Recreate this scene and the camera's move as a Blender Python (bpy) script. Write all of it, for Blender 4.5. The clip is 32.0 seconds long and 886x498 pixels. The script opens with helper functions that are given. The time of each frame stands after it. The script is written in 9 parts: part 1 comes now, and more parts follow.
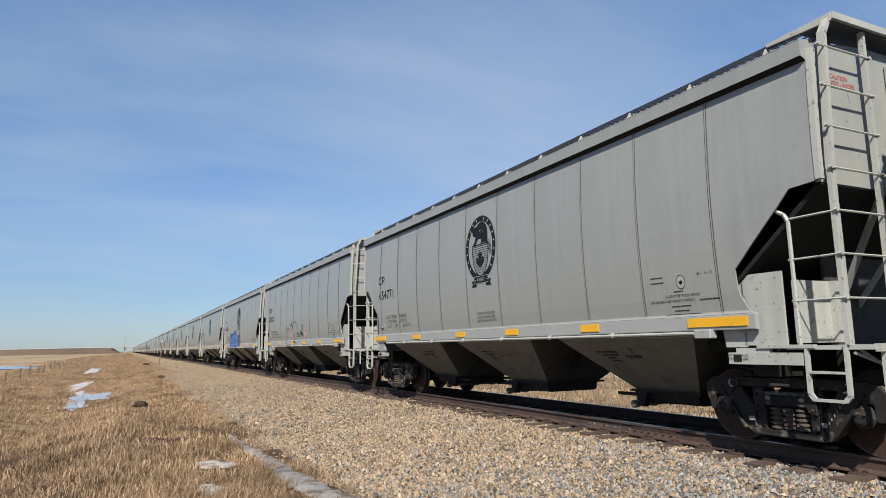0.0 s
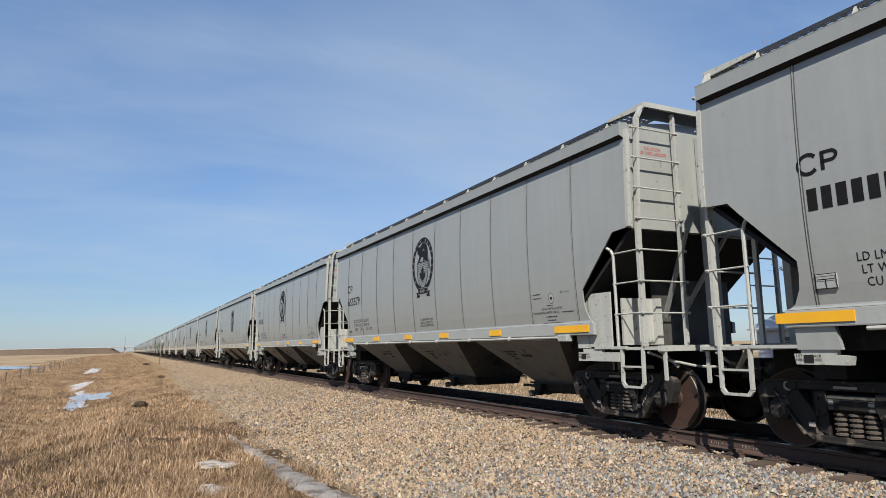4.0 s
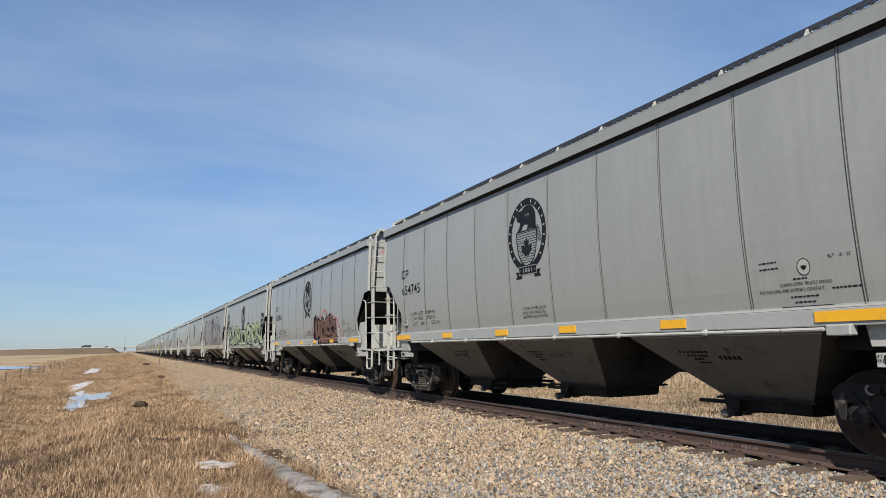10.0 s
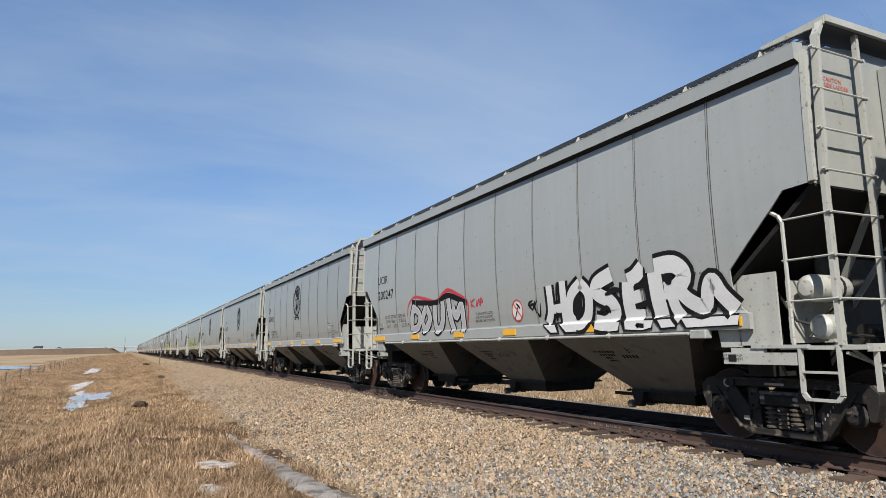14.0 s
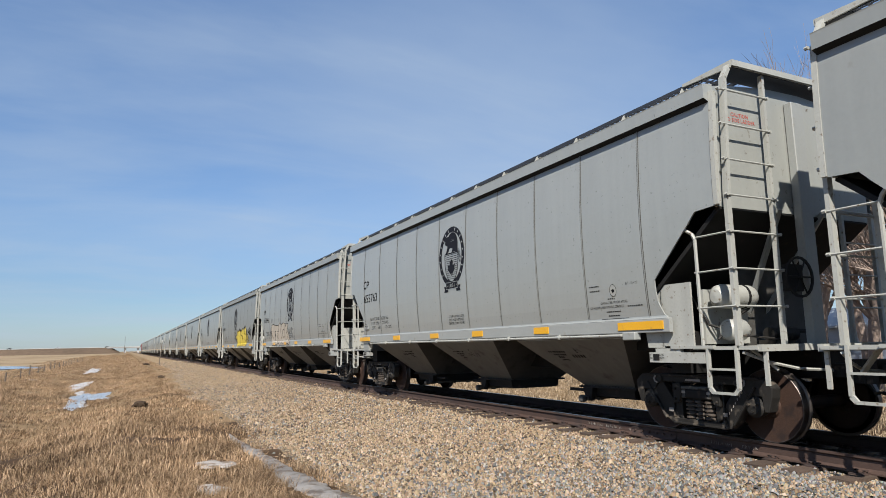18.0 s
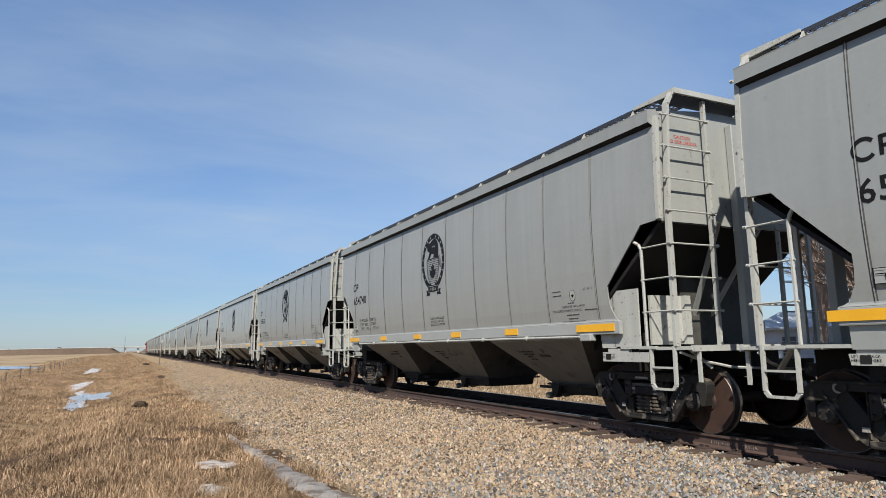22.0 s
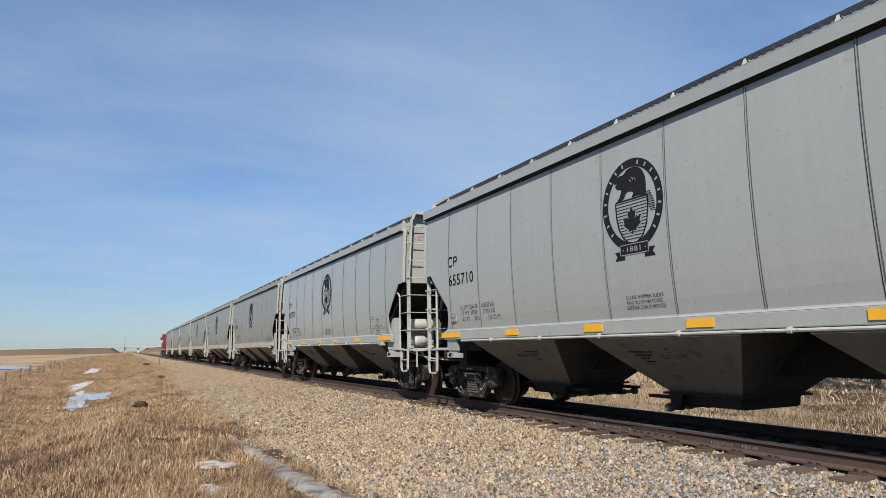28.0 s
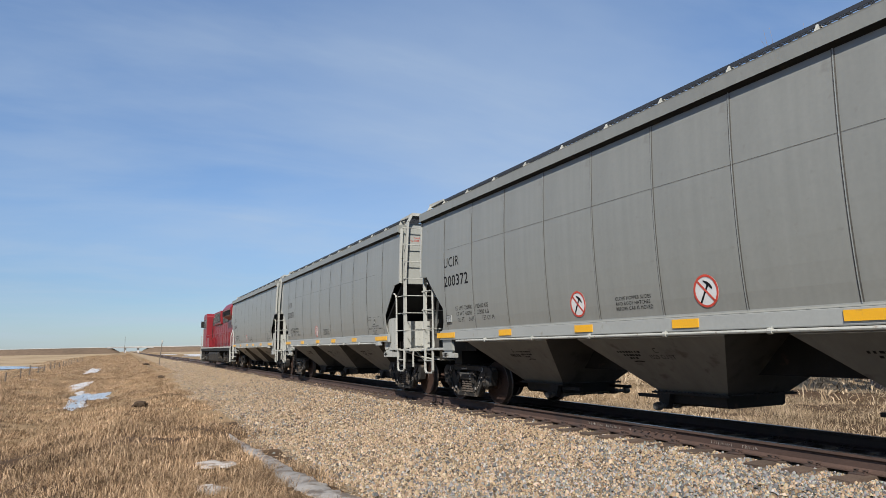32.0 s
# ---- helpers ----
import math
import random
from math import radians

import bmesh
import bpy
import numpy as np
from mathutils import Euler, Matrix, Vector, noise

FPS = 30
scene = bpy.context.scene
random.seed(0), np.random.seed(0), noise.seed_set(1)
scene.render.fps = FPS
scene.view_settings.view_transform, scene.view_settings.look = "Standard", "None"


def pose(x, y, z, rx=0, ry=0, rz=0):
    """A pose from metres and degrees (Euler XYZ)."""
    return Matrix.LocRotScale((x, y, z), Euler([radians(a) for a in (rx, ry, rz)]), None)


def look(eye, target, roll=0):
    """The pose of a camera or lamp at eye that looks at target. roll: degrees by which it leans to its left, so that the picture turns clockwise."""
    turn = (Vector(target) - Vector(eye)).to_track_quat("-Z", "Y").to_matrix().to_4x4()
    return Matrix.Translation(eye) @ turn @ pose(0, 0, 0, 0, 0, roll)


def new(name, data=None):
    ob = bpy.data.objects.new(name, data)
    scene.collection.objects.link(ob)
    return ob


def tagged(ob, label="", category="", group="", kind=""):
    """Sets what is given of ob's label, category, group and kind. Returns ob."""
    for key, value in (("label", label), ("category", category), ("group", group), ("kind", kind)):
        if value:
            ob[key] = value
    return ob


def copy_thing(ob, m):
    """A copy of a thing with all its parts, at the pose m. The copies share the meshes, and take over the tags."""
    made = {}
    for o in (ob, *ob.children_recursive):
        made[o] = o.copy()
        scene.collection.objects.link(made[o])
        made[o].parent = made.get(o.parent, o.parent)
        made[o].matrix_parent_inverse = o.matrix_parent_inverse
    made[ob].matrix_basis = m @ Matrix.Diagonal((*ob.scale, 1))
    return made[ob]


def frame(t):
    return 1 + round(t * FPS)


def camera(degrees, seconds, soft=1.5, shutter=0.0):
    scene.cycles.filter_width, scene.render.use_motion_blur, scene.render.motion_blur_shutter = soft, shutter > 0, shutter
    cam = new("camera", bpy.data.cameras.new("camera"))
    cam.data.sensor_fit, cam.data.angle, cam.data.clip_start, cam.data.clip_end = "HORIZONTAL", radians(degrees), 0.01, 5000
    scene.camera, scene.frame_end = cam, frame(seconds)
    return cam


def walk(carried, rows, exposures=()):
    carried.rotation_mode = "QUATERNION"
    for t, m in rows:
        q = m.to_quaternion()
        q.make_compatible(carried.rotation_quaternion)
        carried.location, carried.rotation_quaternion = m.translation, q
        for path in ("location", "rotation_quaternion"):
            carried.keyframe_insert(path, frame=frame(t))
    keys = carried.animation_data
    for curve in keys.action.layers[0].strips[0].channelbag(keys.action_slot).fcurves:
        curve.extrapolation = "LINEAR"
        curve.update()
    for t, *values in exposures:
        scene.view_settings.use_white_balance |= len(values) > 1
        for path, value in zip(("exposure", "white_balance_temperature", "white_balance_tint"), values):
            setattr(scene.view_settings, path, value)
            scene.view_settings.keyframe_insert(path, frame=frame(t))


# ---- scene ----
# ---------------------------------------------------------------- camera
# Metres; track along y, top of rail at z = 0, track centre at x = 0.
cam = camera(69.34, 32.0, 0.7)
EYE = Vector((-8.167, 0.0, 1.282))
AIM = EYE + Vector((0.43731, 0.88686, 0.14910))
walk(cam, [(0.0, look(EYE, AIM, -1.007)), (32.0, look(EYE, AIM, -1.007))], [(0.0, 0.75), (32.0, 0.75)])

# ---------------------------------------------------------------- world and sun
SUN_FROM = Vector((-0.95, -1.30, 1.50)).normalized()
world = bpy.data.worlds.new("world")
scene.world = world
world.use_nodes = True


def build_world():
    nt = world.node_tree
    nt.nodes.clear()
    out = nt.nodes.new("ShaderNodeOutputWorld")
    bg = nt.nodes.new("ShaderNodeBackground")
    sky = nt.nodes.new("ShaderNodeTexSky")
    sky.sky_type = "NISHITA"
    sky.sun_disc = False
    sky.sun_elevation = math.asin(SUN_FROM.z)
    sky.sun_rotation = math.atan2(SUN_FROM.x, SUN_FROM.y)
    sky.altitude = 900
    sky.air_density, sky.dust_density, sky.ozone_density = 1.0, 0.6, 2.5
    # thin cirrus, stretched across the sky
    geo = nt.nodes.new("ShaderNodeTexCoord")
    sep = nt.nodes.new("ShaderNodeSeparateXYZ")
    nt.links.new(geo.outputs["Generated"], sep.inputs[0])
    up = nt.nodes.new("ShaderNodeMath")
    up.operation = "ADD"
    up.inputs[1].default_value = 0.12
    nt.links.new(sep.outputs[2], up.inputs[0])
    dx, dy = nt.nodes.new("ShaderNodeMath"), nt.nodes.new("ShaderNodeMath")
    for d, o in ((dx, 0), (dy, 1)):
        d.operation = "DIVIDE"
        nt.links.new(sep.outputs[o], d.inputs[0])
        nt.links.new(up.outputs[0], d.inputs[1])
    comb = nt.nodes.new("ShaderNodeCombineXYZ")
    nt.links.new(dx.outputs[0], comb.inputs[0])
    nt.links.new(dy.outputs[0], comb.inputs[1])

    def layer(scale, turn, stretch, lo, hi, detail, seed):
        mp = nt.nodes.new("ShaderNodeMapping")
        mp.inputs["Rotation"].default_value = (0, 0, radians(turn))
        mp.inputs["Scale"].default_value = (stretch, 1, 1)
        mp.inputs["Location"].default_value = (seed, seed * 0.7, 0)
        nt.links.new(comb.outputs[0], mp.inputs[0])
        nz = nt.nodes.new("ShaderNodeTexNoise")
        nz.inputs["Scale"].default_value = scale
        nz.inputs["Detail"].default_value = detail
        nz.inputs["Roughness"].default_value = 0.55
        nz.inputs["Distortion"].default_value = 0.4
        nt.links.new(mp.outputs[0], nz.inputs["Vector"])
        mr = nt.nodes.new("ShaderNodeMapRange")
        mr.interpolation_type = "SMOOTHSTEP"
        mr.inputs["From Min"].default_value = lo
        mr.inputs["From Max"].default_value = hi
        nt.links.new(nz.outputs["Fac"], mr.inputs["Value"])
        return mr.outputs[0]

    a = layer(0.62, 50, 0.7, 0.30, 0.72, 6, 3.1)
    b = layer(2.2, 25, 0.35, 0.40, 0.78, 8, 7.7)
    add = nt.nodes.new("ShaderNodeMath")
    add.operation = "MULTIPLY_ADD"
    add.inputs[1].default_value = 0.55
    nt.links.new(b, add.inputs[0])
    nt.links.new(a, add.inputs[2])
    # a broad veil of thin cirrus, placed to fit the sky's brightness in the camera's view
    dot = nt.nodes.new("ShaderNodeVectorMath")
    dot.operation = "DOT_PRODUCT"
    dot.inputs[1].default_value = VEIL_AT
    nt.links.new(geo.outputs["Generated"], dot.inputs[0])
    veil = nt.nodes.new("ShaderNodeMapRange")
    veil.interpolation_type = "SMOOTHSTEP"
    veil.inputs["From Min"].default_value, veil.inputs["From Max"].default_value = 0.90, 0.998
    veil.inputs["To Min"].default_value, veil.inputs["To Max"].default_value = 0.0, VEIL
    nt.links.new(dot.outputs["Value"], veil.inputs["Value"])
    thin = nt.nodes.new("ShaderNodeMath")
    thin.operation = "ADD"
    nt.links.new(add.outputs[0], thin.inputs[0])
    nt.links.new(veil.outputs[0], thin.inputs[1])
    fac = nt.nodes.new("ShaderNodeMath")
    fac.operation = "MULTIPLY"
    fac.use_clamp = True
    fac.inputs[1].default_value = CLOUD
    nt.links.new(thin.outputs[0], fac.inputs[0])
    tint = nt.nodes.new("ShaderNodeMix")
    tint.data_type, tint.blend_type = "RGBA", "MULTIPLY"
    tint.inputs[0].default_value = 1.0
    tint.inputs[7].default_value = SKY_TINT
    nt.links.new(sky.outputs[0], tint.inputs[6])
    # sky tone by height, tuned to the view and darkened overhead to lessen fill light
    ramp = nt.nodes.new("ShaderNodeValToRGB")
    cr = ramp.color_ramp
    cr.elements[0].position, cr.elements[1].position = 0.0, 1.0
    cr.elements[0].color, cr.elements[1].color = (.62, .59, .61, 1), (.50, .50, .52, 1)
    for p, c in ((.09, (.70, .67, .67, 1)), (.2, (1.0, .90, .84, 1)), (.38, (1.02, 1.03, 1.01, 1)), (.55, (1.18, 1.18, 1.15, 1)), (.68, (.80, .80, .80, 1))):
        e = cr.elements.new(p)
        e.color = c
    nt.links.new(sep.outputs[2], ramp.inputs[0])
    tone = nt.nodes.new("ShaderNodeMix")
    tone.data_type, tone.blend_type = "RGBA", "MULTIPLY"
    tone.inputs[0].default_value = 1.0
    nt.links.new(tint.outputs[2], tone.inputs[6])
    nt.links.new(ramp.outputs[0], tone.inputs[7])
    mix = nt.nodes.new("ShaderNodeMix")
    mix.data_type = "RGBA"
    mix.inputs[7].default_value = CLOUD_COLOUR
    nt.links.new(fac.outputs[0], mix.inputs[0])
    nt.links.new(tone.outputs[2], mix.inputs[6])
    nt.links.new(mix.outputs[2], bg.inputs[0])
    bg.inputs[1].default_value = SKY_STRENGTH
    nt.links.new(bg.outputs[0], out.inputs[0])


CLOUD, SKY_STRENGTH = 0.375, 0.062
VEIL, VEIL_AT = 0.50, (0.520, 0.826, 0.215)
SKY_TINT = (0.98, 1.20, 1.42, 1)
CLOUD_COLOUR = (4.6, 5.6, 6.9, 1)
build_world()
sun = new("sun", bpy.data.lights.new("sun", "SUN"))
sun.data.energy, sun.data.angle, sun.data.color = 5.0, radians(0.53), (1.0, 0.945, 0.865)
sun.matrix_world = look(SUN_FROM * 100, (0, 0, 0))

# ---------------------------------------------------------------- materials


def material(name, base, rough=0.6, metal=0.0, spots=None, grain=0.1, scale=8.0, bump=0.15, streak=0.0, vary=0.0, coarse=None, spec=0.5):
    """A surface with two scales of colour variation, relief, and optional spots of a second colour (colour, amount, scale)."""
    m = bpy.data.materials.new(name)
    m.use_nodes = True
    nt = m.node_tree
    bs = nt.nodes["Principled BSDF"]
    bs.inputs["Metallic"].default_value = metal
    bs.inputs["Specular IOR Level"].default_value = spec
    tc = nt.nodes.new("ShaderNodeTexCoord")

    def noise_at(sc, detail=5.0, squash=(1, 1, 1)):
        mp = nt.nodes.new("ShaderNodeMapping")
        mp.inputs["Scale"].default_value = squash
        nt.links.new(tc.outputs["Object"], mp.inputs[0])
        n = nt.nodes.new("ShaderNodeTexNoise")
        n.inputs["Scale"].default_value = sc
        n.inputs["Detail"].default_value = detail
        nt.links.new(mp.outputs[0], n.inputs["Vector"])
        return n.outputs["Fac"]

    def times(colour, value, lo, hi):
        mr = nt.nodes.new("ShaderNodeMapRange")
        mr.inputs["From Min"].default_value, mr.inputs["From Max"].default_value = 0.25, 0.75
        mr.inputs["To Min"].default_value, mr.inputs["To Max"].default_value = lo, hi
        nt.links.new(value, mr.inputs["Value"])
        mx = nt.nodes.new("ShaderNodeMix")
        mx.data_type, mx.blend_type = "RGBA", "MULTIPLY"
        mx.inputs[0].default_value = 1.0
        nt.links.new(colour, mx.inputs[6])
        cr = nt.nodes.new("ShaderNodeCombineColor")
        for i in range(3):
            nt.links.new(mr.outputs[0], cr.inputs[i])
        nt.links.new(cr.outputs[0], mx.inputs[7])
        return mx.outputs[2]

    rgb = nt.nodes.new("ShaderNodeRGB")
    rgb.outputs[0].default_value = (*base, 1)
    col = rgb.outputs[0]
    fine = noise_at(scale * 6, 6)
    col = times(col, fine, 1 - grain, 1 + grain)
    col = times(col, noise_at(coarse or scale * 0.35, 4), 1 - grain, 1 + grain)
    if streak:
        col = times(col, noise_at(5.0, 5, (1, 1.6, 0.12)), 1 - streak, 1 + streak * 0.6)
    if vary:
        info = nt.nodes.new("ShaderNodeObjectInfo")
        col = times(col, info.outputs["Random"], 1 - vary, 1 + vary)
    if spots:
        colour, amount, sc = spots
        n = noise_at(sc, 6)
        mr = nt.nodes.new("ShaderNodeMapRange")
        mr.inputs["From Min"].default_value = 1 - amount - 0.06
        mr.inputs["From Max"].default_value = 1 - amount + 0.06
        nt.links.new(n, mr.inputs["Value"])
        mx = nt.nodes.new("ShaderNodeMix")
        mx.data_type = "RGBA"
        mx.inputs[7].default_value = (*colour, 1)
        nt.links.new(mr.outputs[0], mx.inputs[0])
        nt.links.new(col, mx.inputs[6])
        col = mx.outputs[2]
    nt.links.new(col, bs.inputs["Base Color"])
    rm = nt.nodes.new("ShaderNodeMapRange")
    rm.inputs["To Min"].default_value, rm.inputs["To Max"].default_value = max(0.05, rough - 0.12), min(1.0, rough + 0.12)
    nt.links.new(fine, rm.inputs["Value"])
    nt.links.new(rm.outputs[0], bs.inputs["Roughness"])
    if bump:
        bp = nt.nodes.new("ShaderNodeBump")
        bp.inputs["Strength"].default_value = bump
        bp.inputs["Distance"].default_value = 0.01
        nt.links.new(fine, bp.inputs["Height"])
        nt.links.new(bp.outputs[0], bs.inputs["Normal"])
    return m


GREY = material("hopper_grey_paint", (0.205, 0.213, 0.201), 0.34, grain=0.035, scale=3, bump=0.05, streak=0.06, vary=0.015, spots=((0.178, 0.176, 0.161), 0.27, 6), spec=1.0)
FRESHGREY = material("fresh_hopper_grey_paint", (0.238, 0.249, 0.238), 0.32, grain=0.03, scale=3, bump=0.04, streak=0.05, vary=0.015, spots=((0.205, 0.205, 0.190), 0.26, 6), spec=1.0)
PALE = material("weathered_white_paint", (0.300, 0.302, 0.276), 0.5, grain=0.06, scale=5, bump=0.06, streak=0.10, spots=((0.120, 0.082, 0.055), 0.325, 17))
ENDGREY = material("end_sheet_paint", (0.245, 0.252, 0.234), 0.45, grain=0.04, scale=4, bump=0.05, streak=0.07, spots=((0.085, 0.062, 0.045), 0.30, 11))
SILL = material("sill_grey_paint", (0.238, 0.246, 0.235), 0.45, grain=0.05, scale=4, bump=0.05, spots=((0.175, 0.158, 0.132), 0.28, 6))
OLDGREY = material("older_hopper_grey_paint", (0.212, 0.217, 0.202), 0.36, grain=0.045, scale=3, bump=0.05, streak=0.08, vary=0.015, spots=((0.178, 0.174, 0.157), 0.27, 6), spec=0.9)
WORNGREY = material("sun_worn_hopper_grey_paint", (0.168, 0.171, 0.156), 0.40, grain=0.045, scale=3, bump=0.05, streak=0.09, vary=0.015, spots=((0.140, 0.136, 0.121), 0.28, 6), spec=0.8)
SEAM = material("dark_seam", (0.066, 0.061, 0.053), 0.7, grain=0.25, scale=5, bump=0.2)
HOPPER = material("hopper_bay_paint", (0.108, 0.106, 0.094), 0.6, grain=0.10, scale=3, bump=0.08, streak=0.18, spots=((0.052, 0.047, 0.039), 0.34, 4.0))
SPRING = material("rusty_spring_steel", (0.074, 0.060, 0.049), 0.75, grain=0.25, scale=9, bump=0.2, spots=((0.030, 0.022, 0.018), 0.42, 6), spec=0.2)
DUSTY = material("dust_caked_casting", (0.075, 0.072, 0.066), 0.75, grain=0.25, scale=9, bump=0.3, spots=((0.030, 0.027, 0.024), 0.42, 7), spec=0.2)
# Darker grey that puts shade into the colour of cross slopes and inner plate.
SHADEGREY = material("shade_grey_paint", (0.050, 0.047, 0.041), 0.75, grain=0.15, scale=4, bump=0.15, streak=0.15, spots=((0.030, 0.027, 0.023), 0.40, 3))
# Black for grimy steel, also for faces whose shade is put into colour.
DARK = material("grimy_black_steel_and_shade", (0.011, 0.0108, 0.0105), 0.7, grain=0.25, scale=9, bump=0.25, spots=((0.032, 0.022, 0.017), 0.32, 7), spec=0.2)
CAST = material("dusty_cast_steel", (0.016, 0.0148, 0.0135), 0.65, grain=0.25, scale=9, bump=0.3, spots=((0.080, 0.067, 0.053), 0.39, 7), spec=0.2)
TREAD = material("worn_wheel_steel", (0.095, 0.080, 0.070), 0.42, 0.7, grain=0.15, scale=9, bump=0.08)
WHEEL = material("rusty_wheel_plate", (0.040, 0.023, 0.017), 0.75, grain=0.2, scale=9, bump=0.25, spots=((0.024, 0.016, 0.014), 0.42, 5), spec=0.2)
YELLOW = material("amber_reflective_tape", (0.562, 0.288, 0.011), 0.35, grain=0.05, scale=9, bump=0.02, spots=((0.324, 0.187, 0.043), 0.30, 8))
INK = material("black_stencil_paint", (0.008, 0.008, 0.009), 0.8, grain=0.15, scale=9, bump=0.02, spec=0.1)
NAVY = material("emblem_dark_paint", (0.010, 0.011, 0.015), 0.75, grain=0.15, scale=6, bump=0.02, spec=0.12)
FADEDINK = material("weathered_stencil_paint", (0.070, 0.070, 0.068), 0.75, grain=0.25, scale=9, bump=0.02, spec=0.2)
REDINK = material("red_stencil_paint", (0.396, 0.043, 0.025), 0.55, grain=0.1, scale=9, bump=0.02)
WHITEINK = material("white_spray_paint", (0.455, 0.455, 0.450), 0.55, grain=0.06, scale=5, bump=0.02)
GRATE = material("galvanised_grating", (0.032, 0.035, 0.042), 0.5, 0.3, grain=0.12, scale=9, bump=0.1)
RAIL = material("rail_web_rust", (0.048, 0.027, 0.020), 0.8, grain=0.2, scale=5, bump=0.3, spots=((0.032, 0.021, 0.018), 0.40, 3))
RAILTOP = material("polished_rail_head", (0.17, 0.165, 0.16), 0.34, 1.0, grain=0.06, scale=6, bump=0.03)
TIE = material("weathered_tie_wood", (0.058, 0.038, 0.027), 0.85, grain=0.25, scale=9, bump=0.6, spots=((0.06, 0.042, 0.03), 0.42, 6), vary=0.2)
LOCORED = material("locomotive_red_paint", (0.150, 0.009, 0.013), 0.4, grain=0.06, scale=4, bump=0.04, spots=((0.120, 0.016, 0.016), 0.36, 2))
LOCOGREY = material("locomotive_frame_grey", (0.086, 0.086, 0.085), 0.6, grain=0.15, scale=5, bump=0.1, spots=((0.144, 0.130, 0.108), 0.34, 4))
CHALK = material("worn_chalk", (.22, .20, .18), .9, grain=.2, scale=9, bump=0)
GLASS = material("dark_cab_glass", (0.02, 0.024, 0.028), 0.08, grain=0.02, scale=3, bump=0.0, spec=0.8)


def spray(name, colour):
    return material(name, colour, 0.5, grain=0.05, scale=2.5, bump=0.02)


# ---------------------------------------------------------------- mesh helpers


def box(bm, x0, x1, y0, y1, z0, z1):
    v = [bm.verts.new(c) for c in ((x0, y0, z0), (x1, y0, z0), (x1, y1, z0), (x0, y1, z0), (x0, y0, z1), (x1, y0, z1), (x1, y1, z1), (x0, y1, z1))]
    for f in ((3, 2, 1, 0), (4, 5, 6, 7), (0, 1, 5, 4), (1, 2, 6, 5), (2, 3, 7, 6), (3, 0, 4, 7)):
        bm.faces.new([v[i] for i in f])
    return bm


def tube(bm, a, b, r, n=8, r2=None):
    a, b = Vector(a), Vector(b)
    q = (b - a).to_track_quat("Z", "Y")
    rings = []
    for p, rr in ((a, r), (b, r if r2 is None else r2)):
        rings.append([bm.verts.new(p + q @ Vector((rr * math.cos(2 * math.pi * i / n), rr * math.sin(2 * math.pi * i / n), 0))) for i in range(n)])
    for i in range(n):
        j = (i + 1) % n
        bm.faces.new((rings[0][i], rings[0][j], rings[1][j], rings[1][i]))
    bm.faces.new(rings[0][::-1])
    bm.faces.new(rings[1])
    return bm


def pipe(bm, pts, r, n=6):
    for a, b in zip(pts, pts[1:]):
        tube(bm, a, b, r, n)
    return bm


def bar(bm, a, b, w, h):
    """A square bar from a to b, w across and h deep."""
    a, b = Vector(a), Vector(b)
    q = (b - a).to_track_quat("Z", "Y")
    rings = [[bm.verts.new(p + q @ Vector((sx * w / 2, sy * h / 2, 0))) for sx, sy in ((-1, -1), (1, -1), (1, 1), (-1, 1))] for p in (a, b)]
    for i in range(4):
        j = (i + 1) % 4
        bm.faces.new((rings[0][i], rings[0][j], rings[1][j], rings[1][i]))
    bm.faces.new(rings[0][::-1])
    bm.faces.new(rings[1])
    return bm


def prism(bm, outline, axis, lo, hi):
    """An outline of pairs, extruded along an axis from lo to hi: 'x' takes (y, z), 'y' takes (x, z), 'z' takes (x, y)."""
    put = {"x": lambda u, v, w: (w, u, v), "y": lambda u, v, w: (u, w, v), "z": lambda u, v, w: (u, v, w)}[axis]
    a = [bm.verts.new(put(u, v, lo)) for u, v in outline]
    b = [bm.verts.new(put(u, v, hi)) for u, v in outline]
    n = len(a)
    for i in range(n):
        j = (i + 1) % n
        bm.faces.new((a[i], a[j], b[j], b[i]))
    bm.faces.new(a[::-1])
    bm.faces.new(b)
    return bm


def lathe(bm, profile, axis, centre, n=24, caps=True):
    """A ring swept round an axis ('x' or 'z') from pairs of (radius, offset)."""
    c = Vector(centre)
    rings = []
    for r, o in profile:
        ring = []
        for i in range(n):
            a = 2 * math.pi * i / n
            d = Vector((o, r * math.cos(a), r * math.sin(a))) if axis == "x" else Vector((r * math.cos(a), r * math.sin(a), o))
            ring.append(bm.verts.new(c + d))
        rings.append(ring)
    for p, q in zip(rings, rings[1:]):
        for i in range(n):
            j = (i + 1) % n
            bm.faces.new((p[i], p[j], q[j], q[i]))
    if caps:
        bm.faces.new(rings[0][::-1])
        bm.faces.new(rings[-1])
    return bm


def finish(bm, name, mat, smooth=False, bevel=0.0):
    bmesh.ops.recalc_face_normals(bm, faces=bm.faces)
    if bevel:
        bmesh.ops.bevel(bm, geom=[e for e in bm.edges if e.calc_face_angle(0) > 0.6], offset=bevel, segments=1, affect="EDGES", clamp_overlap=True)
    me = bpy.data.meshes.new(name)
    bm.to_mesh(me)
    bm.free()
    for m in mat if isinstance(mat, (list, tuple)) else [mat]:
        me.materials.append(m)
    if smooth:
        me.shade_smooth()
        me.set_sharp_from_angle(angle=radians(35))
    return me


def part(name, bm, mat, parent, label="", smooth=False, bevel=0.0, at=None):
    me = bm if isinstance(bm, bpy.types.Mesh) else finish(bm, name, mat, smooth, bevel)
    ob = new(name, me)
    ob.parent = parent
    if at is not None:
        ob.matrix_basis = at
    return tagged(ob, label)


